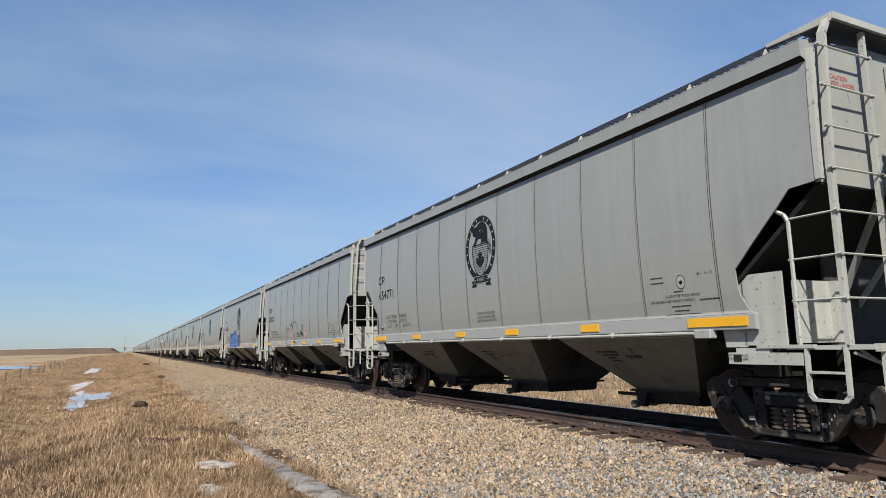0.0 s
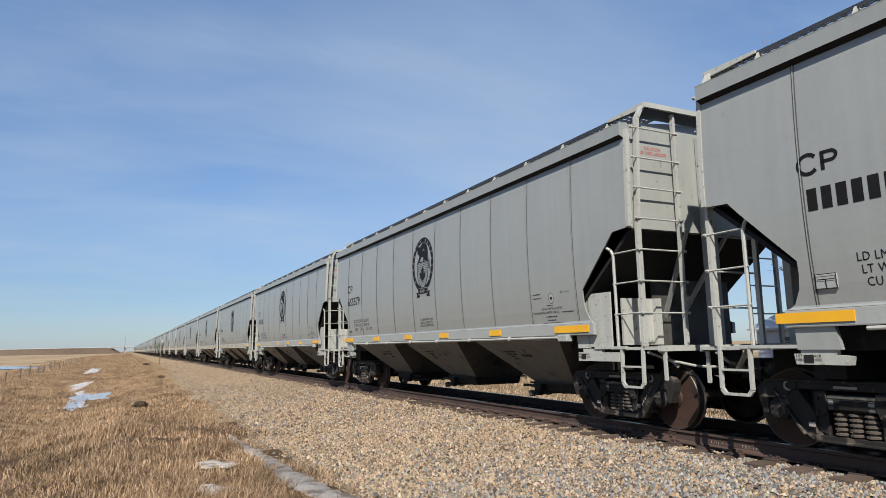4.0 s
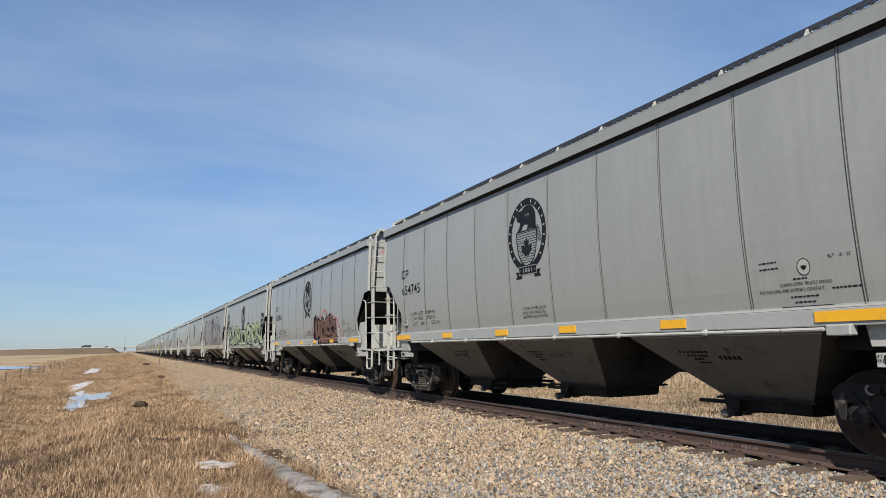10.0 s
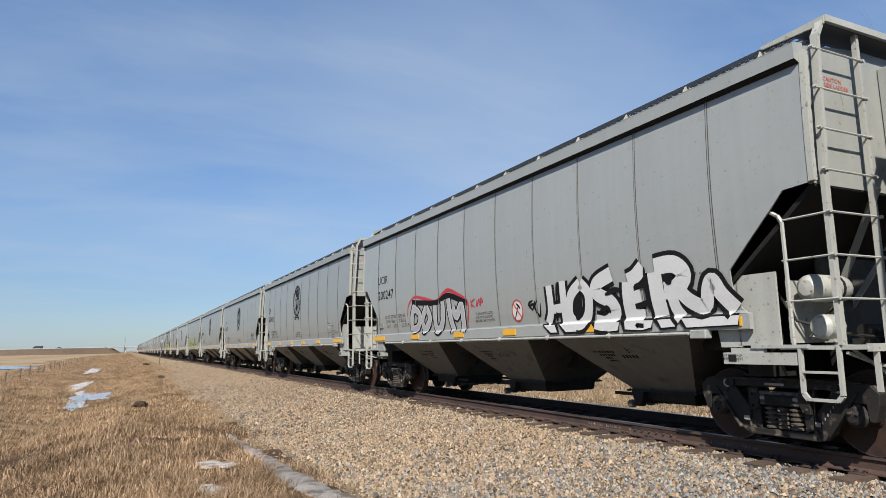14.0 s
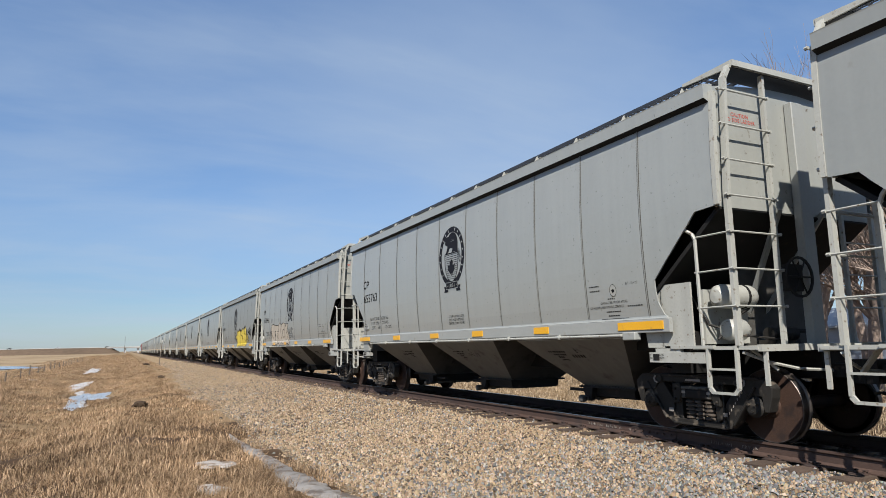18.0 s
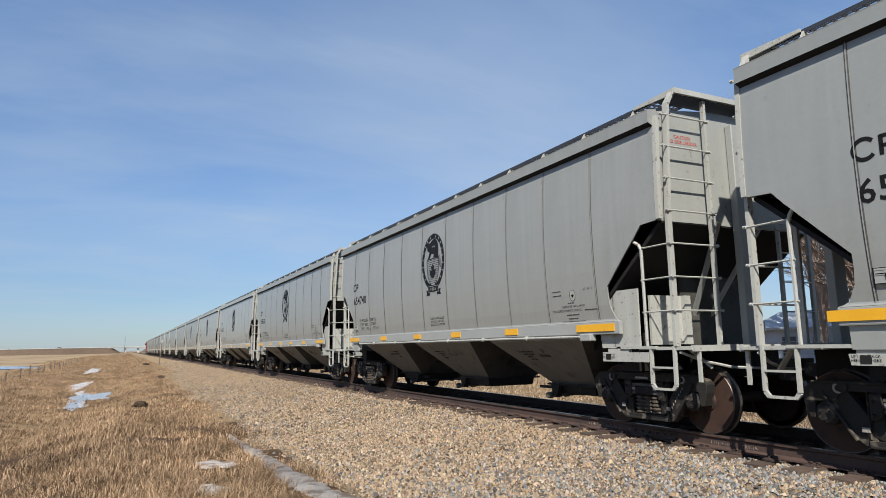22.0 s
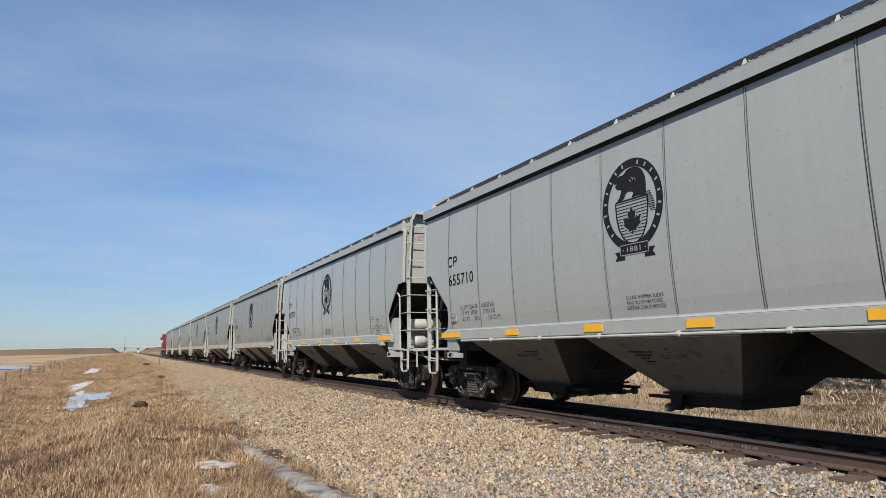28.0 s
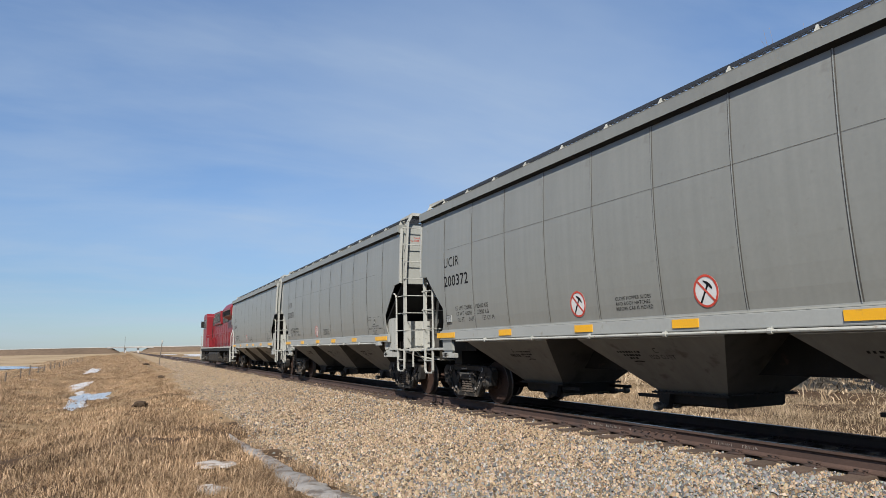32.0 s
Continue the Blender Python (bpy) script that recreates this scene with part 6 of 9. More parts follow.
    paint(c, INK, [], [([(-1.51, 1.8), (-1.72, 2.14), (-2.05, 2.28), (-2.43, 2.31)], 0.045), ([(-1.24, 1.67), (-1.58, 1.58), (-1.84, 1.72)], 0.04), ([(-2.37, 2.25), (-2.21, 2.03), (-2.33, 1.76), (-2.61, 1.58)], 0.05), ([(-3.21, 1.65), (-3.16, 1.93), (-3.32, 2.25), (-3.56, 2.43), (-3.85, 2.45), (-4.11, 2.34), (-4.31, 1.98), (-4.31, 1.76)], 0.05), ([(-3.4, 1.91), (-3.64, 2.07), (-3.9, 1.79), (-4.13, 1.8)], 0.05), ([(-3.74, 1.75), (-4.05, 1.75), (-4.48, 1.74), (-4.68, 1.68)], 0.04), ([(-4.81, 2.09), (-4.79, 2.31), (-4.91, 2.46), (-5.11, 2.49), (-5.37, 2.37), (-5.64, 2.15), (-5.78, 2.04), (-5.97, 1.97)], 0.04), ([(-4.85, 1.98), (-5.2, 1.85), (-5.55, 1.63)], 0.06), ([(-5.18, 1.96), (-5.53, 1.82), (-5.86, 1.66)], 0.035), ([(0.38, 1.9), (0.48, 2.07), (0.17, 2.24)], 0.03), ([(0.1, 2.17), (-0.02, 2.26), (-0.35, 2.33)], 0.035), ([(-0.69, 2.15), (-0.89, 1.91), (-0.59, 1.66)], 0.035), ([(0.38, 1.56), (0.16, 1.43), (0.04, 1.52)], 0.05), ([(-3.25, 1.52), (-3.58, 1.43), (-3.89, 1.43)], 0.05), ([(-2.5, 1.52), (-2.88, 1.43), (-3.24, 1.43)], 0.05)], 0.0195, "graffiti_linework")
    paint(c, INK, [], [([(-5.87, 3.2), (-6.38, 3.13)], 0.07), ([(-6.17, 3.17), (-6.05, 2.96)], 0.07), ([(-6.31, 3.22), (-6.24, 2.97)], 0.07), ([(-6.25, 3.08), (-6.43, 3.08)], 0.06), ([(-6.45, 3.21), (-6.38, 2.98)], 0.07), ([(-6.54, 3.17), (-6.46, 3.09), (-6.5, 2.97), (-6.58, 3.04), (-6.55, 3.16)], 0.06), ([(-6.73, 3.17), (-6.64, 3.13), (-6.71, 3.04), (-6.61, 2.96)], 0.06), ([(-6.77, 3.14), (-6.74, 2.97), (-6.9, 2.94)], 0.07), ([(-6.75, 3.07), (-6.84, 3.06)], 0.05), ([(-6.77, 3.15), (-6.89, 3.16)], 0.05), ([(-5.92, 3), (-5.98, 2.93)], 0.06), ([(-6.07, 2.91), (-6.1, 2.72), (-6.19, 2.88), (-6.23, 2.7), (-6.32, 2.9)], 0.07), ([(-6.36, 2.94), (-6.37, 2.72)], 0.06), ([(-6.35, 2.82), (-6.48, 2.84)], 0.05), ([(-6.49, 2.92), (-6.47, 2.73)], 0.06), ([(-6.61, 2.92), (-6.53, 2.83), (-6.57, 2.73), (-6.66, 2.81), (-6.62, 2.91)], 0.06), ([(-5.97, 2.42), (-6.08, 2.7), (-6.11, 2.43)], 0.07), ([(-6.02, 2.53), (-6.12, 2.54)], 0.05), ([(-6.2, 2.63), (-6.19, 2.43), (-6.28, 2.56), (-6.21, 2.61)], 0.06), ([(-6.36, 2.62), (-6.3, 2.52), (-6.34, 2.42), (-6.41, 2.52), (-6.36, 2.61)], 0.06), ([(-6.52, 2.64), (-6.44, 2.58), (-6.51, 2.51), (-6.43, 2.43)], 0.06), ([(-6.57, 2.62), (-6.54, 2.44), (-6.64, 2.47)], 0.06), ([(-6.56, 2.53), (-6.63, 2.54)], 0.05), ([(-6.62, 2.66), (-6.63, 2.59)], 0.05), ([(-6.69, 2.67), (-6.69, 2.61)], 0.05), ([(-6.17, 2.31), (-6.27, 2.34), (-6.37, 2.31)], 0.05), ([(-6.19, 2.23), (-6.25, 2.27), (-6.32, 2.25)], 0.05)], 0.006, "black_tag", "black hand-styled words beside the end")


def white_piece(c):
    """Black-edged white letters with a swoosh from the last one."""
    paint(c, INK, [[(-2.13, 1.63), (-2.59, 1.64), (-2.65, 1.44), (-2.38, 1.44)], [(-2.58, 1.64), (-3.14, 1.65), (-3.16, 1.44), (-2.79, 1.43)], [(-3.47, 1.61), (-4.14, 1.61), (-4.12, 1.43), (-3.88, 1.43), (-3.59, 1.46)], [(-4.15, 1.62), (-4.82, 1.61), (-4.8, 1.46), (-4.59, 1.43), (-4.21, 1.44)], [(-4.8, 1.61), (-5.27, 1.61), (-5.24, 1.45), (-4.95, 1.44)], [(-5.24, 1.6), (-6.23, 1.61), (-6.22, 1.45), (-5.38, 1.44)]], [([(-2.41, 2.28), (-2.42, 1.86), (-2.31, 1.63)], 0.3), ([(-2.8, 2.32), (-2.8, 1.95), (-2.8, 1.59)], 0.3), ([(-2.4, 1.86), (-2.8, 1.88)], 0.28), ([(-3.27, 2.24), (-3, 2.05), (-2.94, 1.72), (-3.19, 1.58), (-3.4, 1.73), (-3.45, 2.05), (-3.27, 2.24)], 0.32), ([(-4.03, 2.31), (-3.69, 2.2), (-3.65, 2.05), (-3.95, 1.9), (-4.05, 1.73), (-3.84, 1.58), (-3.58, 1.61)], 0.36), ([(-4.37, 2.15), (-4.35, 1.88), (-4.38, 1.58)], 0.37), ([(-4.37, 2.17), (-4.53, 2.22), (-4.7, 2.34)], 0.35), ([(-4.39, 1.91), (-4.61, 1.94)], 0.31), ([(-4.39, 1.58), (-4.47, 1.65), (-4.65, 1.64)], 0.33), ([(-4.91, 2.24), (-4.93, 1.9), (-4.97, 1.62)], 0.39), ([(-4.92, 2.31), (-5.27, 2.31), (-5.44, 2.14), (-5.26, 1.98), (-5.06, 1.97)], 0.37), ([(-5.18, 1.96), (-5.23, 1.73), (-5.34, 1.58)], 0.31), ([(-5.33, 1.95), (-5.49, 1.8), (-5.72, 1.72), (-5.8, 1.95), (-5.88, 2.03), (-5.99, 1.85), (-6.18, 1.65)], 0.33)], 0.0112, "graffiti_outline", "black edge of the white letters", sharp=True, blunt=True)
    paint(c, WHITEINK, [[(-2.21, 1.6), (-2.52, 1.6), (-2.59, 1.47), (-2.41, 1.47)], [(-2.65, 1.61), (-3.08, 1.61), (-3.11, 1.47), (-2.83, 1.47)], [(-3.59, 1.58), (-4.14, 1.58), (-4.09, 1.46), (-3.88, 1.45), (-3.62, 1.49)], [(-4.24, 1.59), (-4.82, 1.58), (-4.77, 1.48), (-4.59, 1.45), (-4.25, 1.47)], [(-4.9, 1.58), (-5.26, 1.59), (-5.22, 1.48), (-4.97, 1.47)], [(-5.33, 1.58), (-6.23, 1.58), (-6.2, 1.47), (-5.41, 1.46)]], [([(-2.41, 2.28), (-2.42, 1.86), (-2.31, 1.63)], 0.17), ([(-2.8, 2.32), (-2.8, 1.95), (-2.8, 1.59)], 0.17), ([(-2.4, 1.86), (-2.8, 1.88)], 0.15), ([(-3.27, 2.24), (-3, 2.05), (-2.94, 1.72), (-3.19, 1.58), (-3.4, 1.73), (-3.45, 2.05), (-3.27, 2.24)], 0.19), ([(-4.03, 2.31), (-3.69, 2.2), (-3.65, 2.05), (-3.95, 1.9), (-4.05, 1.73), (-3.84, 1.58), (-3.58, 1.61)], 0.23), ([(-4.37, 2.15), (-4.35, 1.88), (-4.38, 1.58)], 0.24), ([(-4.37, 2.17), (-4.53, 2.22), (-4.7, 2.34)], 0.22), ([(-4.39, 1.91), (-4.61, 1.94)], 0.18), ([(-4.39, 1.58), (-4.47, 1.65), (-4.65, 1.64)], 0.2), ([(-4.91, 2.24), (-4.93, 1.9), (-4.97, 1.62)], 0.26), ([(-4.92, 2.31), (-5.27, 2.31), (-5.44, 2.14), (-5.26, 1.98), (-5.06, 1.97)], 0.24), ([(-5.18, 1.96), (-5.23, 1.73), (-5.34, 1.58)], 0.18), ([(-5.33, 1.95), (-5.49, 1.8), (-5.72, 1.72), (-5.8, 1.95), (-5.88, 2.03), (-5.99, 1.85), (-6.18, 1.65)], 0.2)], 0.0132, "graffiti_fill", "white sprayed letters", sharp=True, blunt=True)
    paint(c, INK, [[(-3.18, 2.06), (-3.29, 2.01), (-3.26, 1.74), (-3.14, 1.65), (-3.08, 1.71), (-3.11, 1.97)], [(-5.09, 2.15), (-5.21, 2.11), (-5.2, 2.05), (-5.12, 2.05)]], [([(-3.86, 2.01), (-4.05, 2.06), (-4.2, 2.06)], 0.09), ([(-3.68, 1.75), (-3.86, 1.81), (-3.94, 1.73)], 0.08), ([(-4.51, 2.09), (-4.78, 2.08)], 0.09), ([(-4.51, 1.77), (-4.78, 1.85)], 0.09), ([(-4.73, 2.33), (-4.73, 2.04), (-4.75, 1.73)], 0.07), ([(-2.65, 2.3), (-2.62, 1.96)], 0.06), ([(-2.59, 1.81), (-2.58, 1.66)], 0.07)], 0.0205, "graffiti_shadow")
    paint(c, CRIMSON, [], [([(3.9, 2.05), (3.8, 2.33), (3.4, 2.51), (2.85, 2.44), (2.16, 2.32), (1.72, 2.48), (1.46, 2.53), (1.05, 2.41), (0.61, 2.22), (0.58, 1.98), (0.67, 1.7)], 0.09)], 0.0045, "red_halo", "faint red halo round the grey letters")
    paint(c, INK, [], [([(3.46, 2.25), (3.62, 1.98), (3.65, 1.67)], 0.29), ([(3.52, 2.26), (3.13, 2.07), (3.25, 1.77), (3.61, 1.69)], 0.27), ([(2.7, 2.21), (2.96, 1.95), (2.88, 1.67), (2.52, 1.93), (2.7, 2.21)], 0.28), ([(2.21, 2.23), (2.24, 1.76), (2.05, 1.65), (1.82, 1.9), (1.79, 2.3)], 0.28), ([(1.49, 2.34), (1.44, 1.93), (1.3, 1.58)], 0.28), ([(1.29, 2.12), (1.14, 1.92), (0.86, 2.15), (0.83, 1.56)], 0.28), ([(3.55, 2.39), (2.87, 2.33), (2.11, 2.29), (1.5, 2.41), (0.62, 2.18)], 0.13)], 0.0055, "graffiti_outline", blunt=True)
    paint(c, WHITEINK, [], [([(3.46, 2.25), (3.62, 1.98), (3.65, 1.67)], 0.2), ([(3.52, 2.26), (3.13, 2.07), (3.25, 1.77), (3.61, 1.69)], 0.18), ([(2.7, 2.21), (2.96, 1.95), (2.88, 1.67), (2.52, 1.93), (2.7, 2.21)], 0.19), ([(2.21, 2.23), (2.24, 1.76), (2.05, 1.65), (1.82, 1.9), (1.79, 2.3)], 0.19), ([(1.49, 2.34), (1.44, 1.93), (1.3, 1.58)], 0.19), ([(1.29, 2.12), (1.14, 1.92), (0.86, 2.15), (0.83, 1.56)], 0.19)], 0.0085, "white_edge", blunt=True)
    paint(c, SILVER, [], [([(3.46, 2.25), (3.62, 1.98), (3.65, 1.67)], 0.155), ([(3.52, 2.26), (3.13, 2.07), (3.25, 1.77), (3.61, 1.69)], 0.135), ([(2.7, 2.21), (2.96, 1.95), (2.88, 1.67), (2.52, 1.93), (2.7, 2.21)], 0.145), ([(2.21, 2.23), (2.24, 1.76), (2.05, 1.65), (1.82, 1.9), (1.79, 2.3)], 0.145), ([(1.49, 2.34), (1.44, 1.93), (1.3, 1.58)], 0.145), ([(1.29, 2.12), (1.14, 1.92), (0.86, 2.15), (0.83, 1.56)], 0.145)], 0.0115, "graffiti_fill", "grey letters with white edges", blunt=True)
    paint(c, CRIMSON, [], [([(0.43, 2.25), (0.43, 2.06)], 0.04), ([(0.26, 2.25), (0.43, 2.16), (0.27, 2.07)], 0.04), ([(0.18, 2.22), (0.19, 2.08), (0.07, 2.23), (0.07, 2.09)], 0.04), ([(-0.01, 2.26), (0.04, 2.08)], 0.04), ([(-0.01, 2.26), (-0.07, 2.17), (0.02, 2.16)], 0.04)], 0.006, "red_tag", "red scrawled tag")
    paint(c, INK, [], [([(-1.88, 2.06), (-1.74, 2), (-1.86, 1.88)], 0.05), ([(-1.76, 1.97), (-1.91, 2)], 0.05), ([(-1.96, 2.05), (-1.85, 1.88)], 0.05), ([(-2.02, 2.05), (-1.93, 1.93), (-2.07, 1.77), (-2.11, 2)], 0.05)], 0.006, "black_tag", "black scrawled tag")


def brown_piece(c):
    """Brown angular letters with a red cloud line."""
    paint(c, INK, [[(-0.78, 1.63), (-0.78, 1.83), (-0.94, 1.94), (-0.93, 2.26), (-1.01, 2.42), (-1.33, 2.57), (-1.41, 2.39), (-1.63, 2.44), (-1.95, 2.29), (-2.13, 2.46), (-2.42, 2.34), (-2.45, 2.21), (-2.66, 2.39), (-3.1, 2.48), (-3.18, 2.53), (-3.54, 2.37), (-3.56, 2.27), (-3.83, 2.29), (-3.85, 2.07), (-3.92, 1.92), (-3.86, 1.81), (-4.12, 1.47), (-4.06, 1.43), (-3.68, 1.45), (-3.08, 1.44), (-2.47, 1.43), (-1.99, 1.43), (-1.51, 1.44), (-1.36, 1.44), (-1.32, 1.58)]], [], 0.004, "graffiti_outline", "black edge of the brown letters", sharp=True)
    paint(c, BROWN, [[(-1.15, 2.23), (-1.32, 2.49), (-1.37, 2.35), (-1.62, 2.36), (-1.91, 2.24), (-2, 2.25), (-2.15, 2.4), (-2.37, 2.3), (-2.42, 2.15), (-2.69, 2.35), (-3.07, 2.44), (-3.18, 2.47), (-3.49, 2.34), (-3.52, 2.24), (-3.79, 2.25), (-3.81, 2.05), (-3.87, 1.9), (-3.81, 1.81), (-4.06, 1.48), (-3.68, 1.48), (-2.47, 1.46), (-2, 1.47), (-1.72, 1.48), (-1.53, 1.68), (-1.13, 1.62), (-1.11, 1.78)]], [], 0.0065, "graffiti_fill", "brown sprayed letters", sharp=True)
    paint(c, INK, [[(-1.41, 2.35), (-1.56, 2.38), (-1.51, 2.2), (-1.5, 1.93), (-1.39, 1.94)], [(-1.43, 1.72), (-1.66, 1.71), (-1.7, 1.43), (-1.51, 1.44)], [(-2.12, 2.03), (-2.27, 2.01), (-2.33, 1.87), (-2.25, 1.72), (-2.14, 1.78), (-2.1, 1.92)], [(-2.77, 2.04), (-3.03, 1.98), (-3.08, 1.85), (-2.82, 1.88)], [(-3.19, 1.98), (-3.37, 2.01), (-3.37, 2.2), (-3.49, 2.03), (-3.75, 2), (-3.63, 1.91), (-3.65, 1.77), (-3.46, 1.86), (-3.33, 1.72), (-3.34, 1.91)], [(-3.17, 2.49), (-3.29, 2.16), (-3.13, 2.21)], [(-3.54, 2.37), (-3.57, 2.23), (-3.6, 2.13), (-3.54, 2.25)], [(-1.96, 1.58), (-2.04, 1.43), (-1.85, 1.45)], [(-2.48, 1.57), (-2.59, 1.57), (-2.53, 1.44)], [(-2.9, 1.57), (-3.02, 1.56), (-3.01, 1.45), (-2.9, 1.45)]], [([(-2, 2.26), (-2.04, 2.14), (-1.82, 2), (-1.89, 1.66)], 0.05), ([(-2.25, 2.22), (-2.41, 2.14), (-2.43, 1.9)], 0.05), ([(-2.49, 2.09), (-2.54, 1.96), (-2.49, 1.76), (-2.61, 1.71), (-3.22, 1.7), (-3.26, 1.8), (-3.11, 2.06), (-3.16, 2.34)], 0.05), ([(-1.18, 2.23), (-1.3, 2.45)], 0.025), ([(-1.27, 2.43), (-1.28, 2.22)], 0.025), ([(-1.2, 2.3), (-1.34, 2.33)], 0.025), ([(-3.75, 1.93), (-3.91, 1.93)], 0.05)], 0.008, "graffiti_shadow", sharp=True)
    paint(c, WHITEINK, [[(-3.33, 1.98), (-3.39, 1.96), (-3.45, 1.99), (-3.42, 1.93), (-3.47, 1.88), (-3.4, 1.9), (-3.36, 1.85), (-3.36, 1.91)], [(-1.39, 1.57), (-1.51, 1.58), (-1.51, 1.44), (-1.4, 1.44)]], [], 0.0085, "white_star", "small white star", sharp=True)
    paint(c, CRIMSON, [], [([(-0.42, 1.61), (-0.53, 1.77), (-0.63, 1.85), (-0.71, 1.96), (-0.84, 2.07), (-0.9, 2.25)], 0.045), ([(-1.72, 2.39), (-1.84, 2.47), (-1.99, 2.49), (-2.12, 2.43)], 0.045), ([(-2.2, 2.47), (-2.34, 2.59), (-2.57, 2.65), (-2.71, 2.55), (-2.88, 2.53)], 0.05), ([(-1.44, 2.48), (-1.51, 2.48), (-1.56, 2.41)], 0.04), ([(-3.4, 2.46), (-3.52, 2.5), (-3.63, 2.42), (-3.67, 2.38), (-3.85, 2.27), (-3.99, 2.26), (-4.1, 2.13), (-4.12, 2.01), (-4.23, 1.99), (-4.34, 1.89), (-4.41, 1.76), (-4.4, 1.63)], 0.05), ([(-4.33, 1.63), (-4.46, 1.59)], 0.05), ([(-4.43, 1.58), (-4.48, 1.43)], 0.03), ([(-0.39, 1.57), (-0.42, 1.43)], 0.03)], 0.005, "red_cloud_line", "red cloud line round the letters")
    paint(c, INK, [], [([(-0.89, 2.38), (-1.02, 2.47)], 0.02), ([(-2.57, 2.45), (-2.82, 2.52)], 0.02), ([(-2.55, 2.4), (-2.85, 2.5)], 0.02), ([(-3.76, 2.34), (-3.85, 2.33), (-3.86, 2.28)], 0.02), ([(-3.92, 2.31), (-3.91, 2.05), (-3.99, 2.04)], 0.02), ([(-3.88, 2.33), (-3.86, 2.01), (-3.94, 1.99), (-3.96, 1.87)], 0.02)], 0.0055, "graffiti_linework")
    paint(c, WHITEINK, [], [([(-4.05, 1.98), (-4.05, 1.84)], 0.035), ([(-4.11, 1.98), (-4.1, 1.85)], 0.035), ([(-4.04, 1.91), (-4.11, 1.92)], 0.035), ([(-4.12, 1.84), (-4.15, 1.96), (-4.16, 1.9), (-4.2, 1.97), (-4.19, 1.85)], 0.035), ([(-4.24, 1.91), (-4.24, 1.83)], 0.035), ([(-4.2, 1.86), (-4.28, 1.88)], 0.035), ([(-4.05, 1.78), (-4.05, 1.65)], 0.035), ([(-4.09, 1.65), (-4.11, 1.79), (-4.15, 1.76), (-4.1, 1.71)], 0.035), ([(-4.23, 1.78), (-4.17, 1.74), (-4.17, 1.66), (-4.22, 1.68)], 0.035)], 0.006, "white_tag", "small white lettered tag")


def yellow_piece(c):
    """Yellow bubble letters with black edges and short swing lines."""
    paint(c, INK, [[(-0.64, 1.52), (-0.63, 1.94), (-0.72, 2.29), (-0.86, 2.46), (-1.14, 2.5), (-1.38, 2.41), (-1.39, 2.3), (-1.39, 2.4), (-1.57, 2.51), (-1.85, 2.5), (-2, 2.33), (-1.99, 2.03), (-2.06, 1.5), (-1.5, 1.49)]], [], 0.005, "graffiti_outline", "black edge of the yellow letters")
    paint(c, SUNNY, [[(-0.73, 1.57), (-0.72, 1.93), (-0.81, 2.27), (-0.93, 2.42), (-1.13, 2.44), (-1.32, 2.37), (-1.4, 2.22), (-1.46, 2.37), (-1.6, 2.45), (-1.81, 2.45), (-1.92, 2.32), (-1.92, 2.03), (-1.99, 1.55), (-1.5, 1.54)]], [], 0.0056, "graffiti_fill", "yellow sprayed letters")
    paint(c, INK, [[(-1.89, 1.5), (-1.84, 1.86), (-1.91, 2.17), (-2.02, 2.4), (-2.32, 2.5), (-2.58, 2.4), (-2.67, 2.23), (-2.67, 2.12), (-2.94, 2.02), (-3.06, 1.75), (-3.06, 1.52), (-2.64, 1.51)]], [], 0.0062, "graffiti_outline")
    paint(c, SUNNY, [[(-1.96, 1.55), (-1.91, 1.86), (-1.98, 2.16), (-2.08, 2.36), (-2.33, 2.45), (-2.53, 2.37), (-2.61, 2.23), (-2.61, 2.09), (-2.89, 1.99), (-3, 1.75), (-3.01, 1.56), (-2.64, 1.55)]], [], 0.0068, "graffiti_fill")
    paint(c, INK, [[(-2.57, 2.09), (-2.61, 2.4), (-2.75, 2.55), (-2.95, 2.59), (-3.05, 2.49), (-3.08, 2.52), (-3.26, 2.57), (-3.42, 2.45), (-3.5, 2.22), (-3.53, 1.95), (-3.58, 1.57), (-3.28, 1.53), (-2.98, 1.54), (-2.91, 1.77)]], [], 0.0074, "graffiti_outline")
    paint(c, SUNNY, [[(-2.63, 2.1), (-2.67, 2.38), (-2.79, 2.51), (-2.93, 2.54), (-3.05, 2.42), (-3.12, 2.48), (-3.25, 2.52), (-3.38, 2.43), (-3.45, 2.22), (-3.48, 1.94), (-3.48, 1.6), (-3.28, 1.57), (-3.03, 1.58), (-2.96, 1.79)]], [], 0.008, "graffiti_fill")
    paint(c, INK, [[(-3.49, 2.17), (-3.44, 2.37), (-3.56, 2.53), (-3.82, 2.64), (-4.07, 2.62), (-4.26, 2.47), (-4.34, 2.26), (-4.32, 2.03), (-4.21, 1.95)]], [], 0.0086, "graffiti_outline")
    paint(c, SUNNY, [[(-3.54, 2.2), (-3.5, 2.36), (-3.6, 2.5), (-3.83, 2.6), (-4.05, 2.58), (-4.23, 2.44), (-4.3, 2.26), (-4.27, 2.05), (-4.2, 1.99)]], [], 0.0092, "graffiti_fill")
    paint(c, INK, [[(-3.51, 1.56), (-3.43, 1.83), (-3.45, 2.12), (-3.63, 2.23), (-3.87, 2.22), (-4.11, 2.11), (-4.24, 1.93), (-4.29, 1.75), (-4.33, 1.57), (-4.14, 1.53)]], [], 0.0098, "graffiti_outline")
    paint(c, SUNNY, [[(-3.51, 1.6), (-3.48, 1.83), (-3.5, 2.09), (-3.65, 2.18), (-3.86, 2.18), (-4.08, 2.09), (-4.2, 1.92), (-4.24, 1.74), (-4.25, 1.6), (-4.14, 1.56)]], [], 0.0104, "graffiti_fill")
